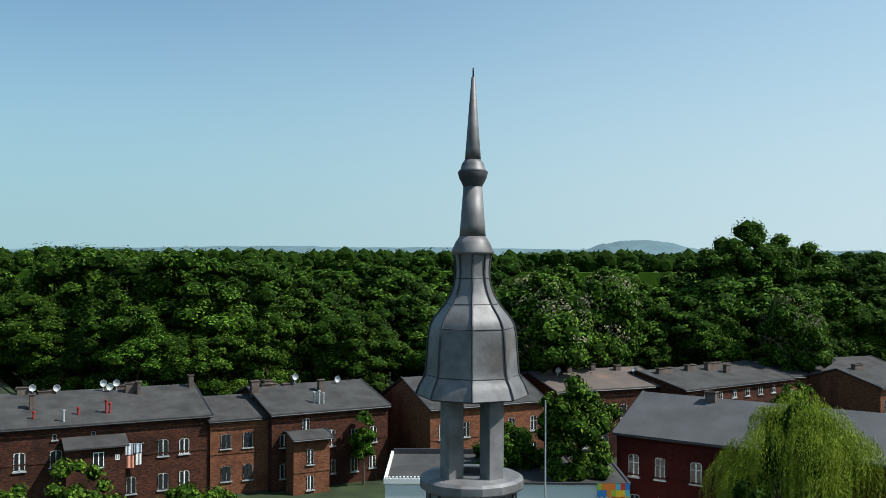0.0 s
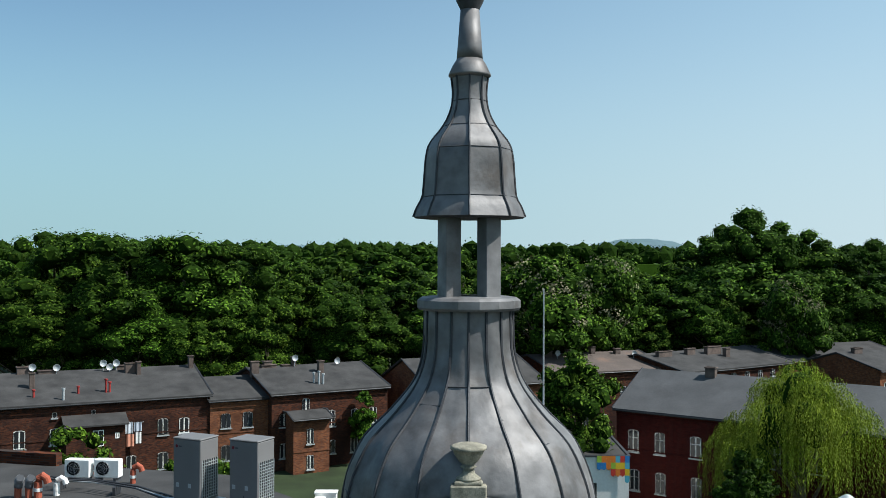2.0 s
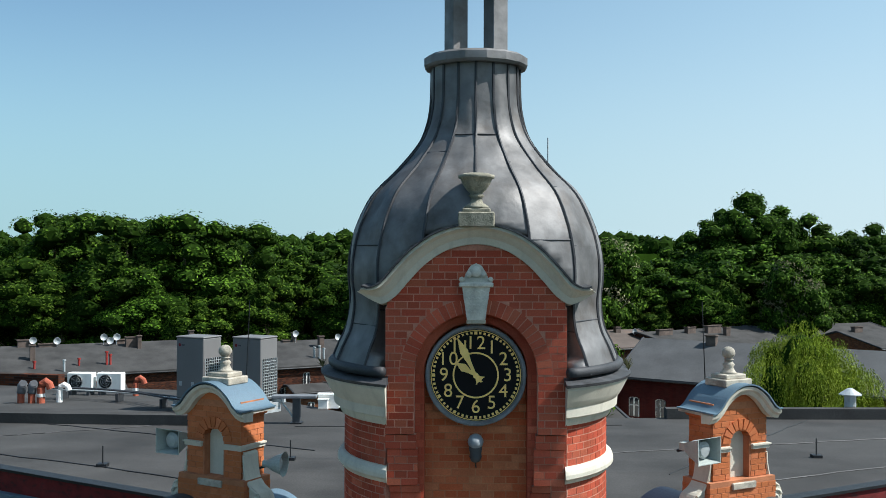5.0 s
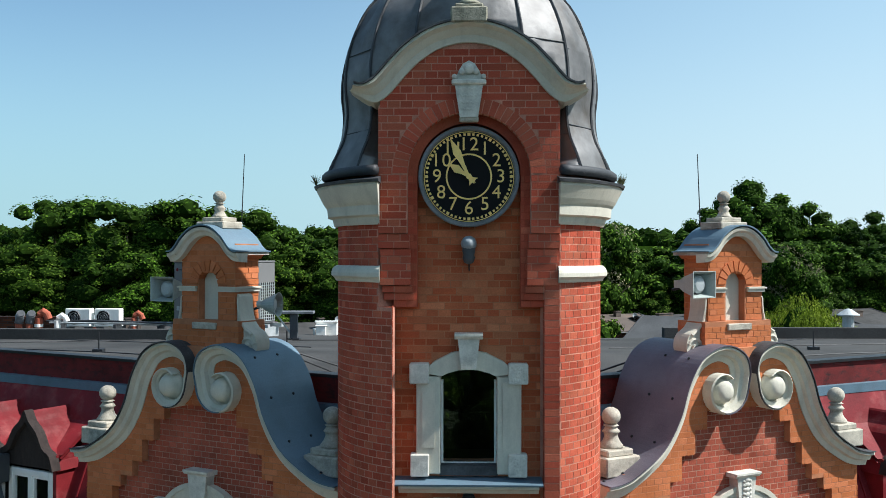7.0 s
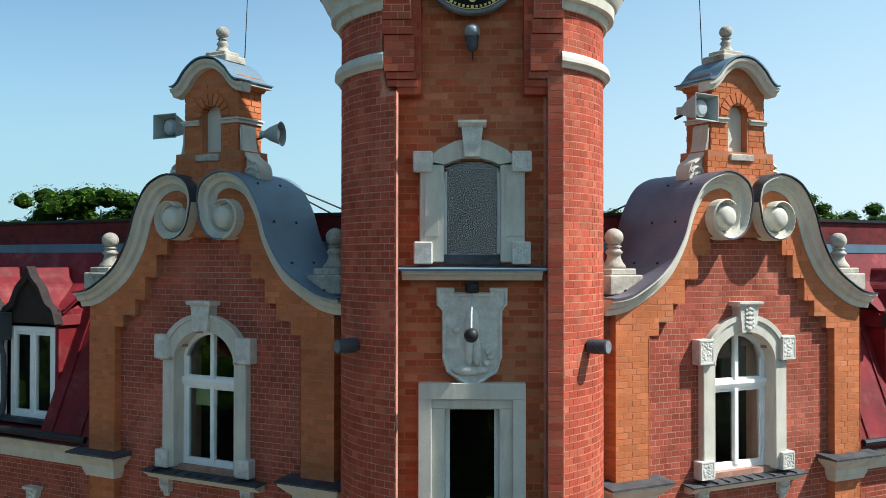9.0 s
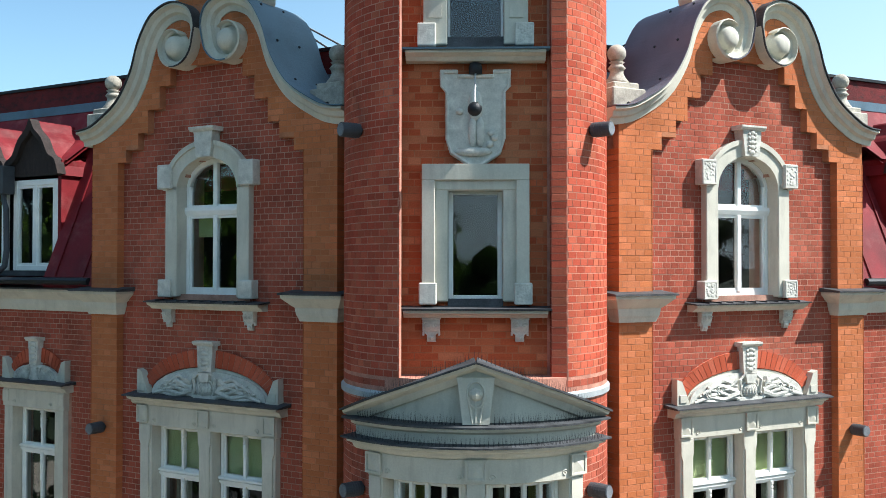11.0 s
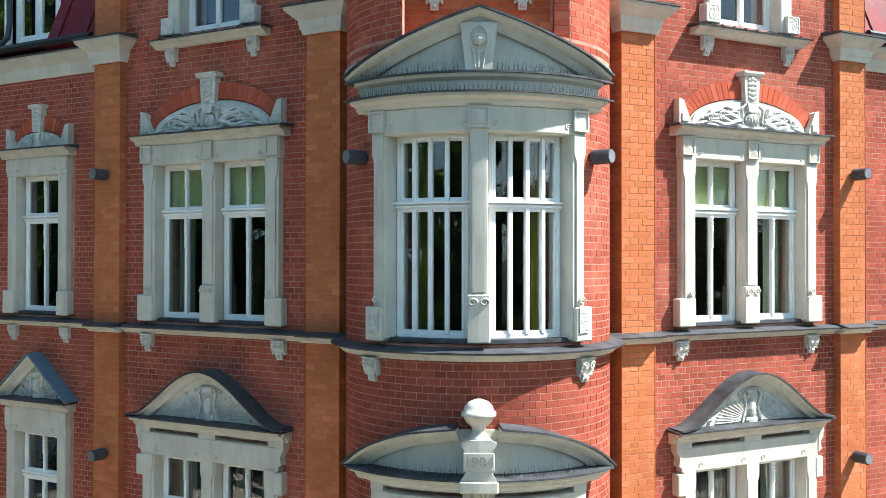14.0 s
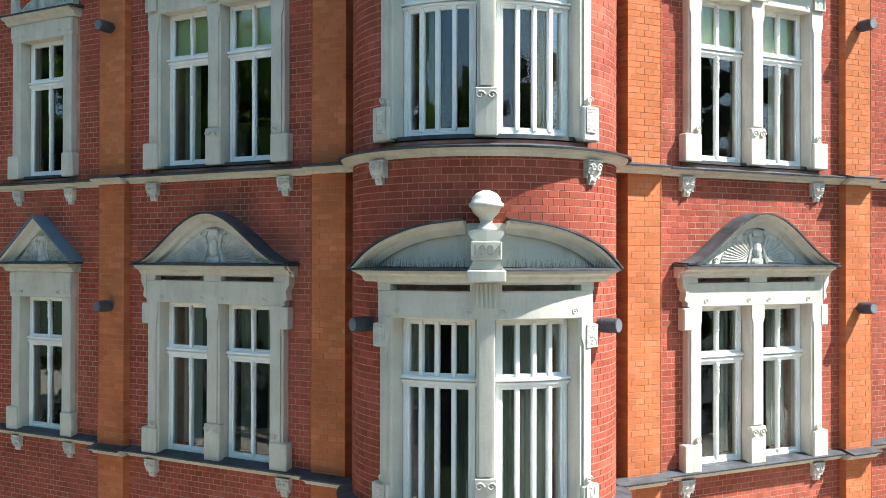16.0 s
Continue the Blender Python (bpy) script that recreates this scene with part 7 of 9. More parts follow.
    lathe(bm, [(0.13, 20.44), (0.13, 20.46), (0.07, 20.50), (0.055, 20.55), (0.085, 20.57), (0.06, 20.59), (0.10, 20.63), (0.15, 20.70), (0.165, 20.745), (0.19, 20.755), (0.19, 20.785), (0.16, 20.79), (0.13, 20.805), (0.0, 20.81)], 22, cy=-(CLOCK_FACE + 0.24))
    part("bowl", bm, URNSTONE, U, smooth=True)
    # clock
    K = thing("clock", "black tower clock with gilt numerals showing four minutes to ten", "clock", TOWER @ Matrix.Translation((0, -CLOCK_FACE - 0.03, 18.68)))

    def disc(bm, prof, n=64):
        rings = [[bm.verts.new((r * math.sin(6.2832 * i / n), -o, r * math.cos(6.2832 * i / n))) for r, o in prof] for i in range(n)]
        for i in range(n):
            p, q = rings[i], rings[(i + 1) % n]
            for j in range(len(prof) - 1):
                bm.faces.new((p[j], q[j], q[j + 1], p[j + 1]))
        bmesh.ops.remove_doubles(bm, verts=bm.verts, dist=0.0003)
    bm = bmesh.new()
    disc(bm, [(0.535, -0.05), (0.535, 0.05), (0.525, 0.06), (0.50, 0.06), (0.488, 0.04), (0.484, 0.01)])
    part("rim", bm, RIMGREY, K, "weathered grey metal rim")
    bm = bmesh.new()
    disc(bm, [(0.495, 0.015), (0.0, 0.016)])
    part("dial", bm, DIAL, K)
    bm = bmesh.new()
    disc(bm, [(0.245, 0.017), (0.245, 0.024), (0.228, 0.024), (0.228, 0.017)])
    part("inner_ring", bm, GOLD, K)
    bm = bmesh.new()
    disc(bm, [(0.478, 0.017), (0.478, 0.024), (0.470, 0.024), (0.470, 0.017)])
    part("outer_ring", bm, GOLD, K)
    for i in range(60):
        a = 6.2832 * i / 60
        bm = bmesh.new()
        h = 0.012 if i % 5 else 0.016
        b = bmesh.new()
        box(b, -h, h, -0.026, -0.016, -h, h)
        bmesh.ops.rotate(b, verts=b.verts, cent=(0, 0, 0), matrix=Matrix.Rotation(a, 3, "Y"))
        bmesh.ops.translate(b, verts=b.verts, vec=(0.448 * math.sin(a), 0, 0.448 * math.cos(a)))
        merge(bm, b)
        part("minute_mark", bm, GOLD, K)
    for i in range(1, 13):
        a = 6.2832 * i / 12
        for j, digit in enumerate(str(i)):
            me = text_mesh(digit, 0.20, 0.004)
            me.materials.append(GOLD)
            ob = new("numeral", me)
            ob.parent = K
            ob.location = (0.338 * math.sin(a) + (0.112 * j - 0.056 if i > 9 else 0.0), -0.021, 0.338 * math.cos(a))
    for ang, ln, w, y in ((302, 0.25, 0.045, -0.034), (333.8, 0.455, 0.045, -0.046)):
        bm = bmesh.new()
        prism(bm, [(-0.012, 0), (-0.5 * w, ln * 0.35), (-w, ln * 0.62), (0, ln), (w, ln * 0.62), (0.5 * w, ln * 0.35), (0.012, 0), (0.02, -0.05), (0.04, -0.09), (0.0, -0.075), (-0.04, -0.09), (-0.02, -0.05)], y, y - 0.008)
        bmesh.ops.rotate(bm, verts=bm.verts, cent=(0, 0, 0), matrix=Matrix.Rotation(radians(ang), 3, "Y"))
        part("pointer", bm, GOLD, K, "gilt pointer")
    bm = bmesh.new()
    disc(bm, [(0.03, 0.03), (0.03, 0.06), (0.0, 0.062)], 20)
    part("hub", bm, GOLD, K)
    # hooded lamp below the clock
    L = thing("hooded_lamp", "grey hooded lamp on the brick front below the clock", "lamp", TOWER)
    bm = bmesh.new()
    ball(bm, 0.0, -(PANEL + 0.12), 17.97, 0.085, 0.12, 0.085, 16)
    part("hood", bm, HOODGREY, L, smooth=True)
    bm = bmesh.new()
    lathe(bm, [(0.07, 17.96), (0.072, 17.90), (0.06, 17.85), (0.068, 17.82), (0.05, 17.77), (0.02, 17.755), (0.0, 17.75)], 14, cy=-(PANEL + 0.14))
    part("glass_bowl", bm, GREYPLASTIC, L, smooth=True)
    bm = bmesh.new()
    tube(bm, [(0, -(PANEL + 0.1), 17.8), (0.005, -(PANEL + 0.05), 17.68)], 0.008, 5)
    part("cable", bm, BLACKIRON, L)


def weeds(a, seed):
    """Dry weeds that grow out of the tower's gutter."""
    rnd = random.Random(seed)
    bm = bmesh.new()
    for k in range(38):
        t = radians(a + rnd.uniform(-3, 3))
        x, y = 1.79 * math.sin(t), -1.79 * math.cos(t)
        h = rnd.uniform(0.04, 0.13)
        lx, ly = rnd.uniform(-0.07, 0.07), rnd.uniform(-0.06, 0.06)
        bm.faces.new([bm.verts.new(p) for p in ((x - 0.003, y, 18.66), (x + 0.003, y, 18.66), (x + lx * 0.5 + 0.003, y + ly * 0.5, 18.66 + h * 0.6), (x + lx, y + ly, 18.66 + h))])
    tagged(part("weed_tuft", bm, DRYWEED, None), "tuft of dry weeds growing from the tower gutter", "weeds", "gutter weeds")


tower()
for where in (-82, 76, 88):
    weeds(where, where)
for side_key in ("left", "right"):
    wing(side_key)


# ---- roofscape of the corner building ----
def zr(y):
    """Height of the felted roof, which falls towards the back."""
    return 16.1 - 0.05 * max(0.0, y - 5.8)


def roofs():
    bm = bmesh.new()
    pts = [(-10.65, 7.12), (-1.23, 1.83), (-0.6, 1.3), (0.6, 1.3), (1.28, 1.80), (10.9, 6.86), (16.0, 14.0), (3.5, 14.0), (-2.6, 14.4), (-7.6, 21.2), (-18.5, 24.6), (-17.0, 10.7)]
    bm.faces.new([bm.verts.new((x, y, 16.1)) for x, y in pts])
    bmesh.ops.bisect_plane(bm, geom=list(bm.verts) + list(bm.edges) + list(bm.faces), plane_co=(0, 5.8, 0), plane_no=(0, 1, 0))
    for v in bm.verts:
        v.co.z = zr(v.co.y)
    low = bmesh.ops.extrude_face_region(bm, geom=list(bm.faces))
    for v in low["geom"]:
        if isinstance(v, bmesh.types.BMVert):
            v.co.z -= 0.35
    tagged(part("flat_roof", bm, BITUMEN), "grey felted flat roof with worn seams", "roof", kind="structure")
    bm = bmesh.new()
    prism(bm, [(x, y) for x, y in pts], 0.0, 14.9)
    for v in bm.verts:
        v.co = (v.co.x, v.co.z + 0.9, v.co.y)
    tagged(part("wall_back", bm, WORNBRICK), "plain brick back walls", "wall", kind="structure")
    # dark parapet at the back edge and low upstands
    for a, b, h, nm in (((5.4, 13.9), (16.0, 14.0), 0.3, "dark felted parapet"), ((-17.5, 13.2), (-5.9, 12.2), 0.28, "low felted upstand"), ((-18.3, 24.2), (-14.0, 22.9), 0.45, "low brick parapet")):
        bm = bmesh.new()
        d = Vector((b[0] - a[0], b[1] - a[1], 0)).normalized()
        n = Vector((-d.y, d.x, 0)) * 0.16
        q = [Vector((*a, zr(a[1]) - 0.02)) - n, Vector((*b, zr(b[1]) - 0.02)) - n, Vector((*b, zr(b[1]) - 0.02)) + n, Vector((*a, zr(a[1]) - 0.02)) + n]
        lo = [bm.verts.new(p) for p in q]
        hi = [bm.verts.new(p + Vector((0, 0, h))) for p in q]
        bm.faces.new(hi)
        for i in range(4):
            bm.faces.new((lo[i], lo[(i + 1) % 4], hi[(i + 1) % 4], hi[i]))
        tagged(part("parapet", bm, BITUMEN if "felt" in nm else WORNBRICK), nm + " along the roof edge", "parapet", kind="structure")
    # welded seams of the felt
    for i, (a, b) in enumerate((((-16, 11.5), (-4, 4.6)), ((-14, 14.6), (-3, 8.2)), ((3.0, 4.0), (14.0, 9.5)), ((3.0, 8.0), (15.0, 12.0)), ((-4, 12.0), (4, 12.4)), ((3.6, 5.6), (9.0, 13.6)), ((-12, 9.0), (-6, 13.0)))):
        bm = bmesh.new()
        rnd = random.Random(i)
        line = [(a[0] + (b[0] - a[0]) * t / 24, a[1] + (b[1] - a[1]) * t / 24 + rnd.uniform(-0.05, 0.05)) for t in range(25)]
        line = [(x, y, zr(y) + 0.008) for x, y in line]
        tube(bm, line, 0.011, 4)
        tagged(part("roof_cable", bm, BLACKIRON), "thin cable lying on the felted roof", "cable", "roof cables")


roofs()


def outdoor_unit(x, y, turn):
    """A tall air-conditioning outdoor unit with a wire grille."""
    U = thing("air_conditioner", "tall grey air-conditioning unit with wire grille on the flat roof", "air conditioner", pose(x, y, zr(y) + 0.36, 0, 0, turn), "tall outdoor units")
    w, d, h = 0.94, 0.78, 1.72
    bm = bmesh.new()
    cbox(bm, -w / 2, w / 2, -d / 2, d / 2, 0, h - 0.05, 0.02)
    part("cabinet", bm, UNITGREY, U)
    bm = bmesh.new()
    cbox(bm, -w / 2 - 0.015, w / 2 + 0.015, -d / 2 - 0.015, d / 2 + 0.015, h - 0.05, h, 0.02)
    part("lid", bm, UNITGREY, U)
    bm = bmesh.new()
    box(bm, w / 2, w / 2 + 0.004, -d / 2 + 0.07, d / 2 - 0.05, 0.08, 1.12)
    part("dark_opening", bm, DIAL, U)
    for i in range(8):
        bm = bmesh.new()
        yy = -d / 2 + 0.07 + (d - 0.12) * i / 7
        box(bm, w / 2 + 0.004, w / 2 + 0.022, yy - 0.009, yy + 0.009, 0.08, 1.12)
        part("grille_bar", bm, BELLGREY, U)
    for i in range(13):
        bm = bmesh.new()
        zz = 0.08 + 0.97 * i / 12
        box(bm, w / 2 + 0.018, w / 2 + 0.03, -d / 2 + 0.07, d / 2 - 0.05, zz - 0.009, zz + 0.009)
        part("grille_bar", bm, BELLGREY, U)
    bm = bmesh.new()
    ball(bm, -w / 2 + 0.12, -d / 2, 1.48, 0.045, 0.008, 0.045, 12)
    part("emblem", bm, REDMETAL, U, "small round red emblem")
    bm = bmesh.new()
    box(bm, -w / 2 + 0.19, -w / 2 + 0.29, -d / 2 - 0.004, -d / 2 + 0.002, 1.46, 1.50)
    part("mark", bm, GREYPLASTIC, U, "short dark bar")
    for zz, xx in ((0.35, -0.32), (0.35, 0.1)):
        bm = bmesh.new()
        box(bm, xx - 0.05, xx + 0.05, -d / 2 - 0.004, -d / 2 + 0.002, zz, zz + 0.12)
        part("sticker", bm, BELLGREY, U)
    bm = bmesh.new()
    for yy in (-0.32, 0.32):
        box(bm, -w / 2 - 0.3, w / 2 + 0.3, yy - 0.05, yy + 0.05, -0.1, 0.0)
    part("rail", bm, BELLGREY, U, "galvanised rails")
    for xx in (-0.55, 0.55):
        bm = bmesh.new()
        box(bm, xx - 0.06, xx + 0.06, -0.36, 0.36, -0.38, -0.1)
        part("foot", bm, BELLGREY, U)


UNITGREY = mat("warm_grey_enamel", (0.16, 0.158, 0.158), 0.55, amount=0.08, scale=1.0, bump=0.03)
outdoor_unit(-7.25, 15.6, -25)
outdoor_unit(-5.62, 15.3, -25)


def condenser(x, y, turn):
    C = thing("condenser", "small white air-conditioning condenser with a round fan on the flat roof", "air conditioner", pose(x, y, zr(y) + 0.15, 0, 0, turn), "small condensers")
    bm = bmesh.new()
    cbox(bm, -0.42, 0.42, -0.16, 0.16, 0, 0.58, 0.02)
    part("cabinet", bm, WHITE, C)
    bm = bmesh.new()
    for r in (0.23,):
        n = 24
        o = [bm.verts.new((-0.12 + r * math.cos(6.2832 * i / n), -0.165, 0.3 + r * math.sin(6.2832 * i / n))) for i in range(n)]
        bm.faces.new(o)
    part("fan_opening", bm, DIAL, C)
    for k in range(5):
        bm = bmesh.new()
        a = 6.2832 * k / 5
        tube(bm, [(-0.12, -0.17, 0.3), (-0.12 + 0.22 * math.cos(a), -0.17, 0.3 + 0.22 * math.sin(a))], 0.022, 5)
        part("fan_blade", bm, GREYPLASTIC, C)
    for r in (0.08, 0.15, 0.22):
        bm = bmesh.new()
        tube(bm, [(-0.12 + r * math.cos(t), -0.178, 0.3 + r * math.sin(t)) for t in np.linspace(0, 6.2832, 24)], 0.006, 4)
        part("guard_ring", bm, BELLGREY, C)
    for xx in (-0.3, 0.3):
        bm = bmesh.new()
        box(bm, xx - 0.04, xx + 0.04, -0.2, 0.2, -0.16, 0)
        part("foot", bm, GREYPLASTIC, C)


condenser(-12.15, 19.9, -6)
condenser(-11.2, 19.9, -6)


def vent(x, y, r, h, material, label, hood=False, bend=False):
    """A roof vent pipe: straight, bent over, or with a cone cap."""
    V = thing("vent_pipe", label, "vent pipe", pose(x, y, zr(y) - 0.01), "roof vents")
    bm = bmesh.new()
    if bend:
        tube(bm, [(0, 0, 0), (0, 0, h * 0.7), (0.04, 0, h * 0.88), (0.14, 0, h), (0.24, 0, h * 0.88), (0.29, 0, h * 0.66)], r, 12)
    else:
        tube(bm, [(0, 0, 0), (0, 0, h)], r, 14)
    part("pipe", bm, material, V, smooth=False)
    if hood:
        bm = bmesh.new()
        lathe(bm, [(r * 1.9, h * 0.98), (r * 1.9, h * 1.02), (r * 0.5, h * 1.25), (0.0, h * 1.28)], 16)
        part("cap", bm, BELLGREY, V)
    bm = bmesh.new()
    tube(bm, [(0, 0, h * 0.3), (0, 0, h * 0.45)], r * 1.06, 14)
    part("sleeve", bm, WHITE, V, "pale sleeve")


TERRACOTTA = mat("terracotta_pipe", (0.36, 0.09, 0.05), 0.8, amount=0.2)


def cowl(x, y, lean, top, label):
    """A short red pipe with a leaning cowl open at its end."""
    V = thing("vent_cowl", label, "vent pipe", pose(x, y, zr(y) - 0.01), "roof vents")
    bm = bmesh.new()
    tube(bm, [(0, 0, 0), (0, 0, 0.34)], 0.10, 12)
    part("pipe", bm, TERRACOTTA, V)
    bm = bmesh.new()
    tube(bm, [(0, 0, 0.3), (0.02, 0, 0.40), (lean * 0.35, -0.04, 0.52), (lean, -0.12, 0.60)], 0.125, 12)
    part("cowl_head", bm, top, V, smooth=True)
    bm = bmesh.new()
    tube(bm, [(lean * 0.98, -0.115, 0.597), (lean * 1.12, -0.15, 0.62)], 0.105, 12)
    part("cowl_mouth", bm, GREYPLASTIC, V)


cowl(-12.98, 17.3, 0.12, RIMGREY, "red vent pipe with a grey leaning cowl")
cowl(-12.66, 17.3, 0.12, RIMGREY, "red vent pipe with a grey leaning cowl")
vent(-12.38, 17.3, 0.115, 0.66, TERRACOTTA, "red bent vent pipe", bend=True)
vent(-11.95, 17.6, 0.09, 0.54, WHITE, "white bent vent pipe", bend=True)
vent(-10.3, 19.6, 0.09, 0.6, TERRACOTTA, "terracotta bent vent pipe", bend=True)
vent(10.4, 14.3, 0.15, 0.62, BELLGREY, "white roof ventilator with a cone cap", hood=True)
# cable tray from the condensers to the tall units
T = thing("cable_tray", "galvanised cable tray on short legs across the flat roof", "cable tray")
for k, (off, up) in enumerate(((0.0, 0.0), (0.18, 0.03), (0.34, -0.04), (-0.2, 0.06))):
    bm = bmesh.new()
    tube(bm, [(x, y + off, zr(y) + 0.3 + up + 0.02 * math.sin(x * 3 + k)) for x, y in ((-12.6, 18.6), (-11.0, 18.2), (-9.4, 17.2), (-8.0, 15.6), (-6.9, 14.6), (-6.1, 14.2))], 0.028, 5)
    part("conduit", bm, SEAM if k % 2 else BELLGREY, T)
for xx, yy in ((-12.2, 18.5), (-10.2, 17.7), (-8.4, 16.1), (-6.8, 14.6)):
    bm = bmesh.new()
    box(bm, xx - 0.04, xx + 0.04, yy - 0.2, yy + 0.34, zr(yy) - 0.05, zr(yy) + 0.27)
    part("leg", bm, SEAM, T)
vent(-12.3, 21.4, 0.26, 0.4, TERRACOTTA, "squat rusty roof ventilator with a cone cap", hood=True)
B = thing("roof_box", "white louvred roof hatch box with a stepped lid", "roof box", pose(-3.67, 16.3, zr(16.3) - 0.02) @ Matrix.Diagonal((0.6, 0.6, 0.62, 1)))
bm = bmesh.new()
cbox(bm, -0.55, 0.45, -0.1, 0.45, 0, 0.62, 0.015)
part("box", bm, WHITE, B)
bm = bmesh.new()
cbox(bm, -0.6, 0.5, -0.15, 0.5, 0.615, 0.66, 0.012)
part("lid", bm, WHITE, B)
bm = bmesh.new()
cbox(bm, -0.5, -0.05, -0.45, -0.1, 0, 0.46, 0.012)
part("front_box", bm, WHITE, B)
bm = bmesh.new()
cbox(bm, -0.54, -0.01, -0.49, -0.1, 0.455, 0.49, 0.01)
part("front_lid", bm, WHITE, B)
for k in range(14):
    bm = bmesh.new()
    box(bm, -0.58 + 0.08 * k, -0.56 + 0.08 * k, -0.16, -0.14, 0.60, 0.72)
    part("spike", bm, WHITE, B)
S = thing("steel_stand", "galvanised steel stand with a narrow platform on the flat roof", "steel stand", pose(-4.05, 12.6, zr(12.6) - 0.02))
bm = bmesh.new()
box(bm, -0.09, 0.09, -0.09, 0.09, 0, 0.66)
part("column", bm, GREYPLASTIC, S)
bm = bmesh.new()
cbox(bm, -0.6, 0.5, -0.16, 0.16, 0.66, 0.73, 0.01)
part("platform", bm, RIMGREY, S)
bm = bmesh.new()
tube(bm, [(-0.06, 0, 0.15), (-0.45, 0, 0.66)], 0.025, 5)
part("brace", bm, BELLGREY, S)
bm = bmesh.new()
box(bm, -0.14, 0.14, -0.14, 0.14, 0, 0.06)
part("foot", bm, BLACKIRON, S)
# dish, masts, lightning rods and loudspeakers
D = thing("satellite_dish", "white satellite dish on a short pole behind the gable", "satellite dish", pose(6.1, 9.6, zr(9.6)))
bm = bmesh.new()
prof = [(0.0, 0.0), (0.12, 0.012), (0.25, 0.05), (0.36, 0.1), (0.37, 0.1), (0.25, 0.035), (0.12, -0.005), (0.0, -0.015)]
lathe(bm, prof, 24)
for v in bm.verts:
    x, y, z = v.co
    v.co = (x * 0.9, -z - 0.1, y + 0.75)
part("reflector", bm, WHITE, D, smooth=True)
bm = bmesh.new()
tube(bm, [(0, 0, 0), (0, 0, 0.8)], 0.03, 8)
part("pole", bm, BELLGREY, D)
bm = bmesh.new()
tube(bm, [(0, -0.1, 0.42), (0, -0.45, 0.62)], 0.012, 5)
part("arm", bm, BELLGREY, D)
for x, y, z0, z1, r, lb in ((1.55, 6.6, 16.0, 22.15, 0.025, "tall thin grey mast on the flat roof"),):
    bm = bmesh.new()
    tube(bm, [(x, y, z0), (x, y, z1)], r, 8, r * 0.5)
    tagged(part("mast", bm, BELLGREY), lb, "mast")
for key, vv in (("left", 0.24), ("right", 0.24)):
    M, s, mid = WING[key]
    m = flat(s, mid, FACE)
    base = M @ m(Vector((vv, -0.95, 16.2)))
    bm = bmesh.new()
    tube(bm, [base, base + Vector((0, 0, 1.6)), base + Vector((0.06 * (1 if key == "left" else -1), 0, 3.1))], 0.014, 5, 0.006)
    tagged(part("antenna_rod", bm, BLACKIRON), "thin leaning antenna rod behind the gable shrine", "antenna", "antenna rods")
for x, y in ((-6.6, 6.2), (-3.3, 7.0), (6.9, 7.5), (9.2, 6.4), (-10.3, 8.2)):
    R = thing("lightning_rod_holder", "short black lightning-wire holder on the felted roof", "holder", pose(x, y, zr(y)), "wire holders")
    bm = bmesh.new()
    tube(bm, [(0, 0, 0), (0, 0, 0.38)], 0.014, 5)
    part("rod", bm, BLACKIRON, R)
    bm = bmesh.new()
    box(bm, -0.09, 0.09, -0.09, 0.09, 0, 0.06)
    part("foot", bm, BLACKIRON, R)


def loudspeaker(key, v, out, z, turn, square, label):
    M, s, mid = WING[key]
    c = M @ flat(s, mid, FACE)(Vector((v, out, z)))
    H = thing("loudspeaker", label, "loudspeaker", pose(c.x, c.y, c.z, 0, 0, turn) @ Matrix.Diagonal((1, 1, 1, 1) if square else (0.8, 0.62, 0.8, 1)), "horn loudspeakers")
    n = 4 if square else 20
    prof = [(0.30, -0.34), (0.285, -0.34), (0.26, -0.30), (0.17, -0.10), (0.09, 0.02), (0.085, 0.12), (0.0, 0.12)]
    bm = bmesh.new()
    rings = []
    for i in range(n):
        a = 6.2832 * (i + (0.5 if square else 0)) / n
        k = 1.0 if square else 0.85
        rings.append([bm.verts.new((r * k * math.cos(a), yy, r * k * 0.8 * math.sin(a))) for r, yy in prof])
    for i in range(n):
        p, q = rings[i], rings[(i + 1) % n]
        for j in range(len(prof) - 1):
            bm.faces.new((p[j], q[j], q[j + 1], p[j + 1]))
    bmesh.ops.remove_doubles(bm, verts=bm.verts, dist=0.0005)
    part("horn", bm, HORN, H)
    bm = bmesh.new()
    lathe(bm, [(0.10, 0.0), (0.115, 0.06), (0.115, 0.16), (0.08, 0.19), (0.0, 0.19)], 16)
    for vv in bm.verts:
        x, y, zz = vv.co
        vv.co = (x, -zz - 0.08, y)
    part("driver", bm, BELLGREY, H)
    bm = bmesh.new()
    tube(bm, [(0, 0.08, -0.05), (0, 0.2, -0.08)], 0.02, 6)
    part("bracket", bm, BLACKIRON, H)


HORN = mat("grey_green_horn", (0.34, 0.38, 0.36), 0.55, amount=0.15)
loudspeaker("left", 0.78, -0.3, 17.38, -28, True, "square grey-green horn loudspeaker on the shrine")
loudspeaker("left", -0.80, -0.22, 17.2, 82, False, "round grey horn loudspeaker on the shrine")
loudspeaker("right", -0.88, -0.05, 17.48, 34, True, "square grey-green horn loudspeaker on the shrine")
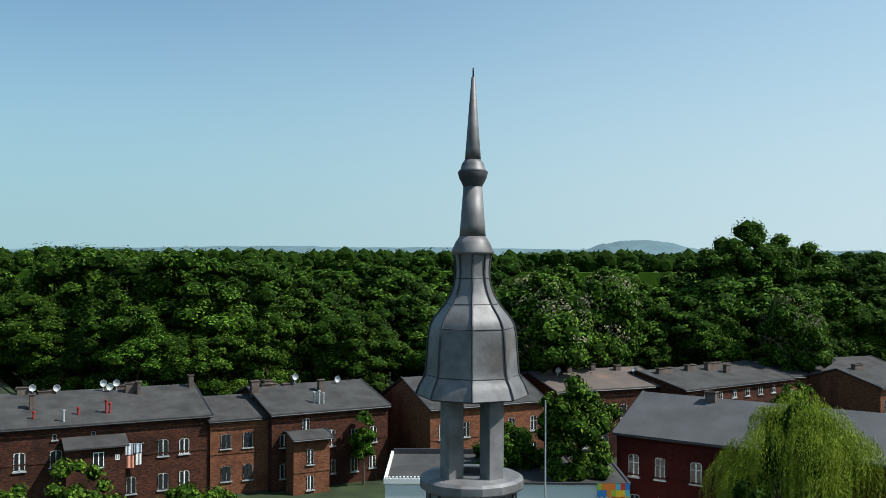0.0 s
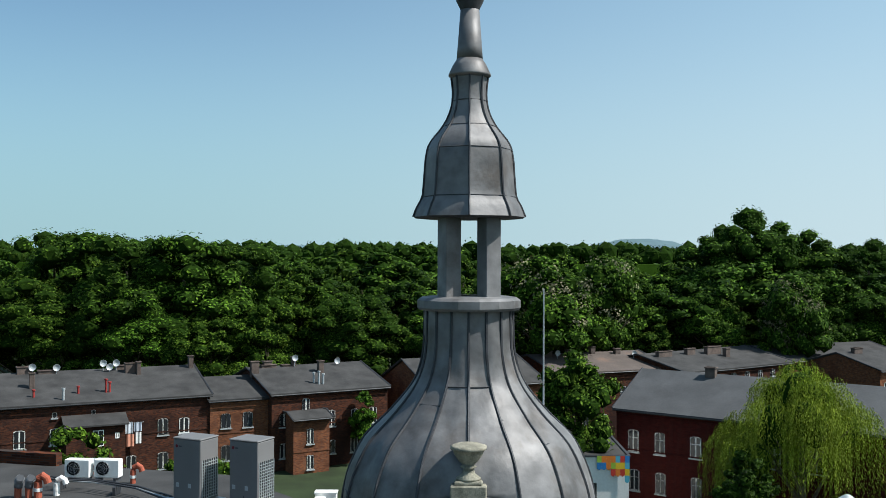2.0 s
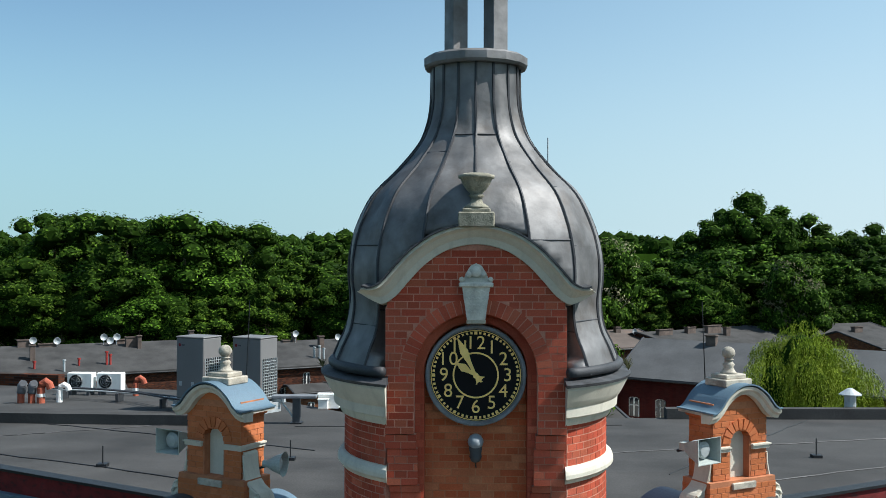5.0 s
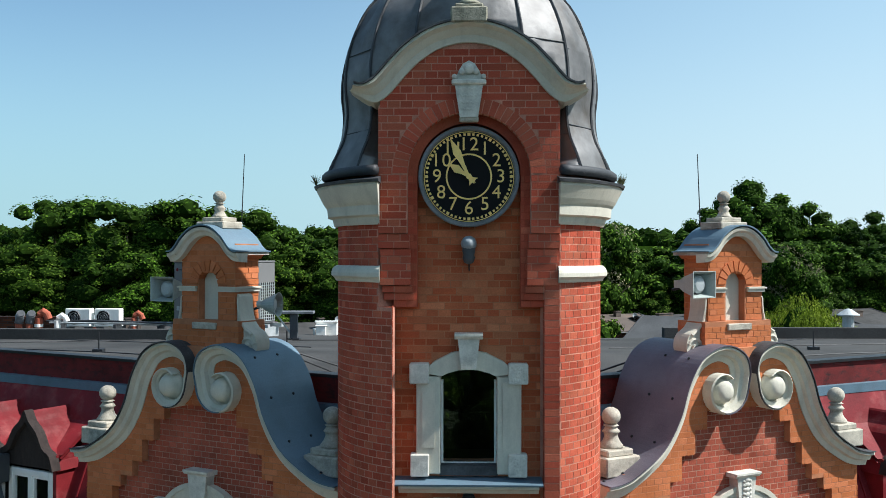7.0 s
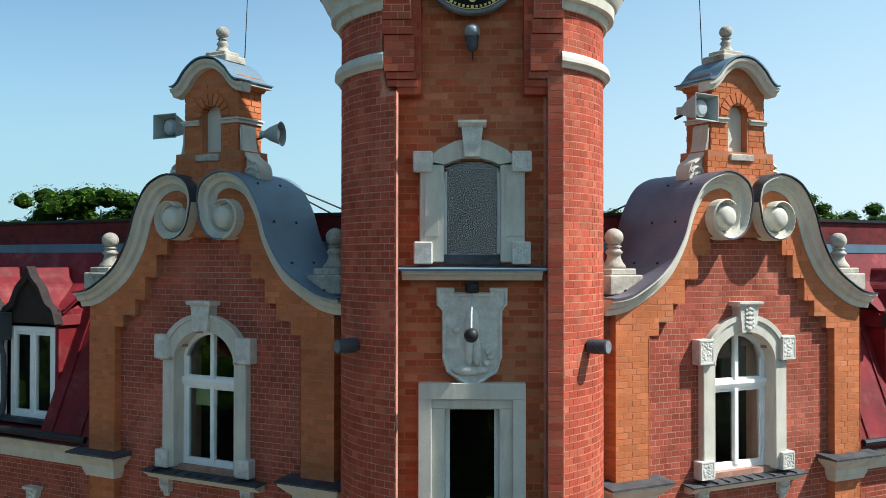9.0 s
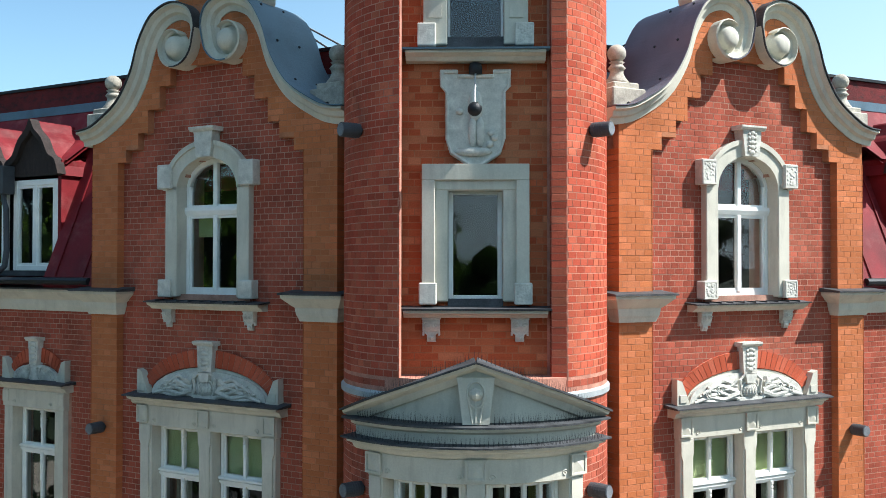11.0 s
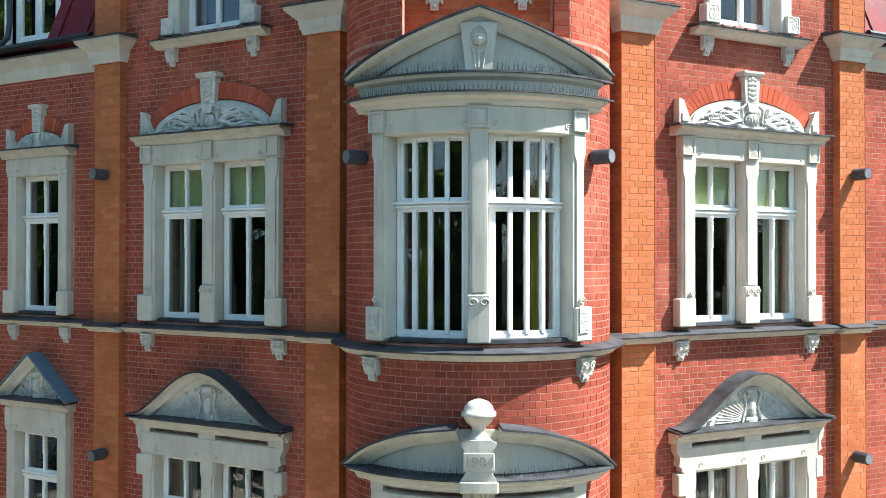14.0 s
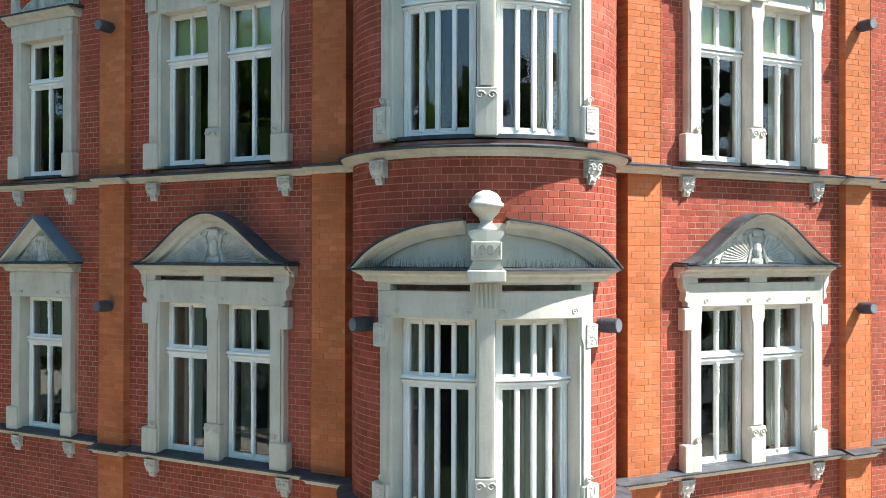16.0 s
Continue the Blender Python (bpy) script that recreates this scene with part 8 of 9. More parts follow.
for key, a, b in (("left", (-0.5, -0.45, 16.68), (-1.0, -1.7, 16.12)), ("right", (-0.5, -0.45, 16.68), (-1.0, -1.9, 16.12))):
    M, s, mid = WING[key]
    m = flat(s, mid, FACE)
    for k in range(2):
        bm = bmesh.new()
        tube(bm, [M @ m(Vector(a)) + Vector((0.06 * k, 0, 0)), M @ m(Vector(b)) + Vector((0.35 * k, 0.1 * k, 0))], 0.013, 6)
        tagged(part("stay_rod", bm, BLACKIRON), "slanting metal stay from the shrine to the roof", "stay rod", "stay rods")


# ---- ground in front ----
bm = bmesh.new()
bmesh.ops.create_grid(bm, x_segments=2, y_segments=2, size=4500)
tagged(part("ground", bm, LAWN), "grassy ground", "ground", kind="structure")
for y0, y1, z, mt, nm, lb in ((-9.0, 3.5, 0.03, GRAVEL, "pavement", "unseen pale slab pavement round the building"), (-17.0, -9.2, 0.02, BITUMEN, "road", "asphalt road in front")):
    bm = bmesh.new()
    box(bm, -60, 60, y0, y1, -0.2, z)
    tagged(part(nm, bm, mt), lb, nm, kind="structure")


# ---- houses beyond ----
def house(label, a, b, eave, ridge, depth, walls, floors, cols, rows_z, overhang=0.35, roof_mat=None, chimneys=(), dishes=(), win=(0.95, 1.75), skip=(), group="brick tenements", slope_back=True, wins=None, pipes=(), crossed=True):
    """A brick house whose front runs from a to b; ridge over the middle of its depth."""
    a, b = Vector((*a, 0)), Vector((*b, 0))
    ln = (b - a).length
    ang = math.degrees(math.atan2(b.y - a.y, b.x - a.x))
    H = thing("house", label, "house", pose(a.x, a.y, 0, 0, 0, ang), group)
    bm = bmesh.new()
    mid_y = depth * 0.55
    prof = [(0, 0), (0, eave), (mid_y, ridge), (depth, eave if slope_back else ridge), (depth, 0)]
    lo = [bm.verts.new((0, y, z)) for y, z in prof]
    hi = [bm.verts.new((ln, y, z)) for y, z in prof]
    bm.faces.new(lo)
    bm.faces.new(hi)
    for i in range(5):
        j = (i + 1) % 5
        bm.faces.new((lo[i], lo[j], hi[j], hi[i]))
    part("wall", bm, walls, H)
    bm = bmesh.new()
    for y0, z0, y1, z1 in ((-overhang, eave - overhang * (ridge - eave) / mid_y, mid_y, ridge), (mid_y, ridge, depth + overhang, prof[3][1] - 0.1)):
        q = [(-0.25, y0, z0 + 0.04), (ln + 0.25, y0, z0 + 0.04), (ln + 0.25, y1, z1 + 0.04), (-0.25, y1, z1 + 0.04)]
        t = [bm.verts.new((x, y, z + 0.14)) for x, y, z in q]
        u = [bm.verts.new(p) for p in q]
        bm.faces.new(t)
        bm.faces.new(u)
        for i in range(4):
            bm.faces.new((t[i], t[(i + 1) % 4], u[(i + 1) % 4], u[i]))
    roof = part("roof", bm, roof_mat or BITUMEN, H)
    bm = bmesh.new()
    tube(bm, [(-0.2, -overhang - 0.06, eave - 0.12), (ln + 0.2, -overhang - 0.06, eave - 0.12)], 0.08, 6)
    part("gutter", bm, BLACKIRON, H)
    for x, y, w, h in chimneys:
        bm = bmesh.new()
        zr = eave + (ridge - eave) * (y / mid_y if y < mid_y else max(0.0, (depth - y) / (depth - mid_y)))
        cbox(bm, x - w / 2, x + w / 2, y - 0.3, y + 0.3, zr - 0.3, zr + h, 0.03)
        cbox(bm, x - w / 2 - 0.08, x + w / 2 + 0.08, y - 0.38, y + 0.38, zr + h - 0.12, zr + h, 0.03)
        part("chimney", bm, CHIMNEY, roof)
    for x, y, h in dishes:
        zr = eave + (ridge - eave) * min(1, y / mid_y)
        bm = bmesh.new()
        lathe(bm, [(0.0, 0.0), (0.2, 0.05), (0.36, 0.14), (0.37, 0.12), (0.2, 0.02), (0.0, -0.03)], 16)
        for v in bm.verts:
            px, py, pz = v.co
            v.co = (x + px, y - pz, zr + h + py)
        tube(bm, [(x, y + 0.05, zr - 0.2), (x, y + 0.05, zr + h)], 0.04, 5)
        part("dish", bm, BELLGREY, roof, "pale grey satellite dish")
    for x, y, h, material, label in pipes:
        bm = bmesh.new()
        zr = eave + (ridge - eave) * min(1.0, y / mid_y)
        tube(bm, [(x, y, zr - 0.1), (x, y, zr + h)], 0.11, 8)
        tube(bm, [(x, y, zr + h - 0.12), (x, y, zr + h + 0.03)], 0.17, 8)
        part("flue_pipe", bm, material, roof, label)
    for edge in (-0.25, ln + 0.25):
        bm = bmesh.new()
        for y0, z0, y1, z1 in ((-overhang, eave - overhang * (ridge - eave) / mid_y, mid_y, ridge), (mid_y, ridge, depth + overhang, prof[3][1] - 0.1)):
            tube(bm, [(edge, y0, z0 + 0.2), (edge, y1, z1 + 0.2)], 0.09, 4)
        part("verge", bm, SEAM, roof)
    for z in (eave - 0.42, eave - 0.6, eave - 3.5):
        if z > 1:
            bm = bmesh.new()
            box(bm, 0.0, ln, -0.06, 0.0, z, z + 0.13)
            part("brick_band", bm, walls, H)
    w, hh = win
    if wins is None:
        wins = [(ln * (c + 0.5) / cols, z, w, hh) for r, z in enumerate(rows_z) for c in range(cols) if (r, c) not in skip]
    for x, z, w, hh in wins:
        W = new("window")
        W.parent = H
        W.location = (x, 0, z)
        rise = 0.16 * w
        outer = [(-w / 2, 0)] + arc(0, hh - rise, w / 2, 180, 0, 8, rise) + [(w / 2, 0)]
        inner = [(-w / 2 + 0.09, 0.0)] + arc(0, hh - rise - 0.05, w / 2 - 0.09, 180, 0, 8, rise) + [(w / 2 - 0.09, 0.0)]
        bm = bmesh.new()
        prism(bm, outer, 0.006, -0.05)
        part("pane", bm, DARKPANE, W)
        bm = bmesh.new()
        band(bm, outer, inner, -0.04, 0.03)
        for v in bm.verts:
            v.co.y -= 0.01
        box(bm, -w / 2 + 0.09, w / 2 - 0.09, -0.05, 0.02, 0, 0.09)
        if w > 0.6:
            box(bm, -0.07, 0.07, -0.05, 0.02, 0.09, hh - 0.06)
            if crossed:
                box(bm, -w / 2 + 0.09, -0.07, -0.05, 0.02, hh * 0.62, hh * 0.62 + 0.07)
                box(bm, 0.07, w / 2 - 0.09, -0.05, 0.02, hh * 0.62, hh * 0.62 + 0.07)
        part("window_frame", bm, WHITE, W)
        bm = bmesh.new()
        box(bm, -w / 2 - 0.1, w / 2 + 0.1, -0.14, 0.02, -0.12, -0.003)
        part("sill", bm, BELLGREY, W)
        bm = bmesh.new()
        band(bm, arc(0, hh - rise, w / 2 + 0.28, 172, 8, 8, rise + 0.3), arc(0, hh - rise, w / 2 + 0.02, 172, 8, 8, rise + 0.02), -0.03, 0.02)
        part("lintel", bm, walls, W)
    return H


REDFLUE = mat("red_flue_paint", (0.28, 0.03, 0.025), 0.7, amount=0.2)
CHIMNEY = mat("sooty_chimney", (0.105, 0.08, 0.068), 0.9, amount=0.35, scale=1.5, bump=0.4)
DARKPANE = mat("dark_far_pane", (0.02, 0.022, 0.025), 0.08, amount=0.1, bump=0, spec=0.5)
PALESLATE = mat("pale_felt_roof", (0.072, 0.075, 0.078), 0.85, amount=0.2, scale=0.4, fine=8, stain=(0.045, 0.045, 0.047), stain_amount=0.6, stain_scale=0.3)
BROWNFELT = mat("rusty_felt_roof", (0.10, 0.08, 0.07), 0.9, amount=0.25, scale=0.4, fine=8, stain=(0.20, 0.10, 0.06), stain_amount=0.5, stain_scale=0.2)
house("long sooty brick tenement with a dark felt roof, dishes and chimneys", (-57.0, 71.5), (-24.6, 88.2), 8.3, 10.4, 15, WORNBRICK, 3, 12, (),
      chimneys=((8, 7, 0.8, 1.2), (14.5, 6, 0.9, 1.3), (19.4, 8.0, 1.5, 0.9), (19.8, 4.0, 0.5, 1.7), (21.5, 7.8, 1.7, 0.5), (28.7, 8.0, 0.9, 0.6), (29.7, 6.9, 1.2, 1.2), (30.4, 6.3, 0.4, 1.5), (36.1, 7.4, 0.5, 1.5)),
      dishes=((20.1, 7.6, 0.9), (22.4, 7.5, 0.8), (27.0, 7.6, 1.0), (27.6, 7.3, 0.7), (28.3, 7.5, 1.0)), crossed=False,
      pipes=((19.8, 1.6, 0.9, REDFLUE, "red flue pipe"), (23.9, 1.9, 0.9, REDFLUE, "red flue pipe"), (26.5, 1.8, 1.5, REDFLUE, "red flue pipe"), (26.85, 1.8, 1.2, REDFLUE, "red flue pipe"), (22.4, 0.5, 1.3, BELLGREY, "grey flue pipe")),
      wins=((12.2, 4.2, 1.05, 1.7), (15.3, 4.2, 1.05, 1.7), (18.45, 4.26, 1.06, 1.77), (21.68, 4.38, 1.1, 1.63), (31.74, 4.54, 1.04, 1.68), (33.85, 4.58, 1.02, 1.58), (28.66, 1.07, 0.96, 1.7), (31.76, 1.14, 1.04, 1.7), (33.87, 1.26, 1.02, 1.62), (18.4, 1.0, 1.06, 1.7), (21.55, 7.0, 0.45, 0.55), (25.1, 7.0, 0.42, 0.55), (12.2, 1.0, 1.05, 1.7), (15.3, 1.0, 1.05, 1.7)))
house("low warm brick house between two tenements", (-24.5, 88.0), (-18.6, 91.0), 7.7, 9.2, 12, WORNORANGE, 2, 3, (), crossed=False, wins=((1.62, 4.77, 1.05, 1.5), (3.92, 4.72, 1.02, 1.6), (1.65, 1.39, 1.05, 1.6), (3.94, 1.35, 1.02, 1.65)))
house("brick tenement with a dark felt roof and chimneys", (-18.5, 89.8), (-6.8, 96.5), 8.1, 10.0, 14, WORNBRICK, 3, 6, (), crossed=False,
      chimneys=((0.1, 5.9, 0.9, 1.5), (2.2, 7.4, 1.7, 0.5), (2.1, 7.4, 1.0, 0.9), (4.2, 7.4, 0.8, 0.4), (5.2, 7.4, 0.45, 1.2), (7.5, 5.0, 0.6, 1.5)), dishes=((5.2, 7.0, 1.2), (10.3, 6.8, 0.7)),
      pipes=((5.5, 2.0, 1.3, BELLGREY, "grey flue pipe"), (5.9, 1.5, 1.6, BELLGREY, "grey flue pipe"), (6.4, 1.5, 1.3, BELLGREY, "grey flue pipe")),
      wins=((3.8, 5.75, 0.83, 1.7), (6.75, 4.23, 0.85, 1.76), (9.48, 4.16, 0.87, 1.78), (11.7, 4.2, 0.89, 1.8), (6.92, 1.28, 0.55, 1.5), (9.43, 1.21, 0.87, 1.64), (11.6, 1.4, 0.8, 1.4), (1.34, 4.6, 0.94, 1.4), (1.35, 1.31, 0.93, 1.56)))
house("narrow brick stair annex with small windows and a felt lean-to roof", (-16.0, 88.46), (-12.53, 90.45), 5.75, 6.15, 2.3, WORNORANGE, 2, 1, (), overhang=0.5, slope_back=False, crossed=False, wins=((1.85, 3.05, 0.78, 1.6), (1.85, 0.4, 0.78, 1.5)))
house("brick tenement with a blank dark gable end", (-2.0, 94.6), (11.2, 102.0), 8.0, 10.6, 12, WORNORANGE, 3, 5, (1.5, 4.6), win=(0.9, 1.7))
house("brick tenement under a rusty brown felt roof", (13.0, 105.0), (28.0, 111.5), 8.5, 10.0, 13, WORNBRICK, 2, 6, (1.5, 4.8), roof_mat=BROWNFELT, chimneys=((2, 6, 1.4, 0.9), (5.2, 6, 0.7, 1.0), (9, 6.5, 0.7, 1.1), (12.5, 6, 0.8, 0.9)), dishes=((3, 5, 0.9), (13.8, 4, 0.8)))
house("long low brick tenement with pale chimneys", (29.0, 107.5), (46.5, 120.0), 8.4, 9.9, 14, WORNBRICK, 2, 8, (1.5, 4.8, 6.8), win=(0.9, 1.0), chimneys=((3, 6, 2.6, 0.9), (8, 6, 1.6, 1.0), (12, 5.5, 2.8, 1.2), (13, 4, 0.9, 1.3)))
house("far brick tenement with a dark felt roof", (46.0, 121.0), (66.0, 129.0), 8.4, 9.8, 12, WORNORANGE, 2, 9, (1.5, 5.0), chimneys=((2, 6, 0.8, 1.0), (7, 6, 2.0, 0.9)))
house("brick tenement with bright orange walls", (55.0, 112.0), (72.0, 121.0), 8.2, 9.8, 12, WORNORANGE, 2, 8, (1.5, 5.0), chimneys=((3, 6, 1.6, 0.9),))
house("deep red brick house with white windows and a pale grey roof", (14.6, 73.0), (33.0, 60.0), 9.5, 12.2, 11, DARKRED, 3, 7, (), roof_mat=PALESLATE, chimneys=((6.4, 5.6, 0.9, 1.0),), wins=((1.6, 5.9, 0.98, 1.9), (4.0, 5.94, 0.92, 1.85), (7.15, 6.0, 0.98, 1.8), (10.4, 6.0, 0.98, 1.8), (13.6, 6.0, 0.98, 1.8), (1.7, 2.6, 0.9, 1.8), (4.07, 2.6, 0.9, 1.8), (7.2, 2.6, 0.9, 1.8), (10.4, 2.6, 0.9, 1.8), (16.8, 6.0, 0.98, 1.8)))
house("brick house with a grey roof and orange verge", (34.0, 66.0), (50.0, 57.0), 8.0, 10.6, 11, WORNORANGE, 2, 5, (1.2, 4.8), roof_mat=PALESLATE)


SHED = thing("lean_to", "brick lean-to with a sloping felt roof against the tenement", "shed", pose(-36.17, 79.98, 0, 0, 0, 27.3), "brick tenements")
bm = bmesh.new()
box(bm, 0, 5.4, 0.0, 1.95, 0, 6.25)
part("wall", bm, WORNBRICK, SHED)
bm = bmesh.new()
prism(bm, [(-0.25, 6.27), (5.7, 6.27), (5.7, 6.42), (-0.25, 6.42)], -0.45, 1.95)
for v in bm.verts:
    v.co.z += (v.co.y + 0.45) * 0.3
part("roof", bm, BITUMEN, SHED)
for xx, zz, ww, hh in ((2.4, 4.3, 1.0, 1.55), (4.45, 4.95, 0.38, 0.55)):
    bm = bmesh.new()
    box(bm, xx, xx + ww, -0.012, 0.02, zz, zz + hh)
    part("pane", bm, DARKPANE, SHED)
    bm = bmesh.new()
    for a, b, c, d in ((0, 0.08, 0, hh), (ww - 0.08, ww, 0, hh), (ww / 2 - 0.05, ww / 2 + 0.05, 0.08, hh - 0.08), (0.08, ww - 0.08, hh - 0.08, hh), (0.08, ww - 0.08, 0, 0.08)):
        box(bm, xx + a, xx + b, -0.05, 0.0, zz + c, zz + d)
    part("window_frame", bm, WHITE, SHED)
LINE = thing("laundry_line", "washing drying on a line beside the brick lean-to", "laundry", pose(-31.9, 83.85, 0, 0, 0, 27.3))
bm = bmesh.new()
tube(bm, [(-0.1, 0, 6.2), (1.8, -0.2, 6.1)], 0.015, 5)
tube(bm, [(-0.1, 0.5, 6.2), (-0.1, 0, 6.2)], 0.02, 5)
tube(bm, [(1.8, 0.5, 6.1), (1.8, -0.2, 6.1)], 0.02, 5)
part("line", bm, BELLGREY, LINE)
for k, (x0, w, top, ln, c) in enumerate(((0.05, 0.7, 6.17, 1.1, (0.55, 0.6, 0.65)), (0.85, 0.75, 6.12, 0.9, (0.40, 0.45, 0.52)), (0.1, 0.75, 5.0, 1.2, (0.55, 0.25, 0.17)), (0.95, 0.6, 5.15, 1.1, (0.6, 0.6, 0.58)))):
    bm = bmesh.new()
    rows = []
    for i in range(9):
        x, y = x0 + w * i / 8, -0.1 - 0.12 * (k > 1) + 0.05 * math.sin(i * 1.4 + k)
        rows.append([bm.verts.new((x, y + d, z)) for d in (0, 0.012) for z in (top, top - ln)])
    for p, q in zip(rows, rows[1:]):
        bm.faces.new((p[0], q[0], q[1], p[1]))
        bm.faces.new((p[2], p[3], q[3], q[2]))
    part("cloth", bm, mat("washing_cloth", c, 0.9, amount=0.15), LINE)


def puzzle_hall():
    """The flat white hall with a bright jigsaw pattern on its corner."""
    H = thing("hall", "flat-roofed white hall with bright coloured squares on its corner", "hall", pose(0, 63.5, 0))
    bm = bmesh.new()
    box(bm, -5.0, 13.9, 0, 11, 0, 7.2)
    part("wall", bm, WHITE, H)
    bm = bmesh.new()
    box(bm, -5.1, 14.0, -0.1, 11.1, 7.21, 7.26)
    part("roof", bm, BITUMEN, H)
    for x0, x1, y0, y1, z1, mt in ((-1.6, 14.0, -0.12, 0.1, 7.34, SEAM), (-5.1, -1.6, -0.12, 0.1, 7.6, WHITE), (13.8, 14.02, 0.1, 11.1, 7.34, SEAM), (-5.12, -4.9, 0.1, 11.1, 7.5, WHITE), (-4.9, 13.8, 10.9, 11.1, 7.7, SEAM)):
        bm = bmesh.new()
        box(bm, x0, x1, y0, y1, 7.2, z1)
        part("parapet", bm, mt, H)
    for k in range(12):
        bm = bmesh.new()
        box(bm, -5.0 + 0.28 * k, -4.86 + 0.28 * k, -0.1, 0.08, 7.6, 7.75)
        part("merlon", bm, WHITE, H)
    cols = [mat("puzzle_%s" % n, c, 0.6, amount=0.08) for n, c in (("red", (0.55, 0.05, 0.03)), ("yellow", (0.75, 0.5, 0.03)), ("blue", (0.03, 0.2, 0.5)), ("cyan", (0.1, 0.42, 0.55)), ("green", (0.3, 0.45, 0.05)), ("orange", (0.7, 0.2, 0.03)))]
    rnd = random.Random(5)
    for i in range(7):
        for j in range(4):
            if j > 1 + i * 0.35:
                continue
            bm = bmesh.new()
            x, z = 11.4 + i * 0.36, 7.3 - j * 0.5
            box(bm, x, x + 0.355, -0.15, -0.125, z - 0.5, z)
            ball(bm, x + 0.18, -0.137, z - 0.5, 0.09, 0.012, 0.09, 8)
            part("coloured_square", bm, cols[rnd.randrange(6)], H)
    for i in range(5):
        bm = bmesh.new()
        box(bm, -4.0 + 3.4 * i, -2.2 + 3.4 * i, -0.03, 0.02, 3.5, 5.2)
        part("window", bm, DARKPANE, H)


puzzle_hall()


# ---- trees ----
BALL = bmesh.new()
bmesh.ops.create_icosphere(BALL, subdivisions=1, radius=1.0)
BALL_V = np.array([tuple(v.co) for v in BALL.verts])
BALL_F = np.array([[v.index for v in f.verts] for f in BALL.faces])
BALL.free()


def leaf_mesh(name, centres, per, size, seed, material, core=0.0, flat_top=0.35, form=0.8):
    """Leaves as small folded diamonds set on the outside of many clumps, each clump closed by a rough core of inner
    foliage, its shade put into a darker green.
    """
    rnd = np.random.RandomState(seed)
    n = len(centres) * per
    mids = np.array([p[:3] for p in centres])
    c = np.repeat(mids, per, 0)
    r = np.repeat(np.array([p[3] for p in centres]), per)
    d = rnd.normal(size=(n, 3))
    d[:, 2] = np.abs(d[:, 2]) * 0.9 - flat_top
    d /= np.linalg.norm(d, axis=1)[:, None]
    pos = c + d * (r * rnd.uniform(0.84, 1.1, n))[:, None]
    outward = pos - (mids.mean(0) - np.array([0, 0, 1.5]))
    outward /= np.linalg.norm(outward, axis=1)[:, None] + 1e-9
    nrm = d + outward * form * 0.45 + rnd.normal(size=(n, 3)) * 0.34
    nrm /= np.linalg.norm(nrm, axis=1)[:, None]
    t = np.cross(nrm, rnd.normal(size=(n, 3)))
    t /= np.linalg.norm(t, axis=1)[:, None] + 1e-9
    b = np.cross(nrm, t)
    s = (size * rnd.uniform(0.6, 1.3, n))[:, None]
    v = np.stack([pos - t * s, pos - b * s * 0.55 + nrm * s * 0.12, pos + t * s, pos + b * s * 0.55 + nrm * s * 0.12], 1).reshape(-1, 3)
    f = np.arange(n * 4).reshape(-1, 4).tolist()
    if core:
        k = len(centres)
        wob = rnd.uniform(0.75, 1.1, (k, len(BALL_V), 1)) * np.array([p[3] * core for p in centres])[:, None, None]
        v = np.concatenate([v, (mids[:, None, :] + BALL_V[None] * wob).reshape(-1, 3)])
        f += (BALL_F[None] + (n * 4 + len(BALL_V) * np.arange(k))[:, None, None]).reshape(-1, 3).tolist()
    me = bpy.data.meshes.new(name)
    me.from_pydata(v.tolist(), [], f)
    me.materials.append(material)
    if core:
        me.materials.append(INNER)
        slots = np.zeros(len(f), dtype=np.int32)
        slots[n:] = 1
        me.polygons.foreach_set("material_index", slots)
    return me


def crown_clumps(seed, h, r, base, count):
    """Clump centres over an uneven rounded crown of several lobes."""
    rnd = random.Random(seed)
    out = []
    lobes = []
    for i in range(9):
        a, q, e = 2.4 * i + rnd.uniform(-0.4, 0.4), rnd.uniform(0.3, 0.62) * r, rnd.uniform(0.22, 0.78)
        lobes.append((q * math.cos(a), q * math.sin(a), base + (h - base) * e, r * rnd.uniform(0.30, 0.48)))
    lobes.append((0, 0, h - r * 0.48, r * 0.48))
    lobes.append((0.15 * r, 0, base + (h - base) * 0.55, r * 0.6))
    for i in range(count):
        lx, ly, lz, lr = lobes[i % len(lobes)]
        a, e = rnd.uniform(0, 6.2832), math.asin(rnd.uniform(-0.5, 1.0))
        k = rnd.uniform(0.72, 1.0)
        out.append((lx + lr * k * math.cos(e) * math.cos(a), ly + lr * k * math.cos(e) * math.sin(a), lz + lr * k * math.sin(e) * 1.05, r * rnd.uniform(0.12, 0.24)))
    return out


def trunk(bm, h, r, seed, base):
    rnd = random.Random(seed)
    tube(bm, [(0, 0, -0.2), (0.1, 0.05, base), (0.1, 0, h * 0.6), (0.0, 0.1, h * 0.8)], 0.38 * r / 5, 8, 0.08)
    for i in range(7):
        a = 6.2832 * i / 7 + rnd.random()
        z = base + (h * 0.55 - base) * rnd.random()
        tube(bm, [(0.08, 0, z), (r * 0.3 * math.cos(a), r * 0.3 * math.sin(a), z + r * 0.25), (r * 0.62 * math.cos(a), r * 0.62 * math.sin(a), z + r * 0.6)], 0.16 * r / 5, 6, 0.03)


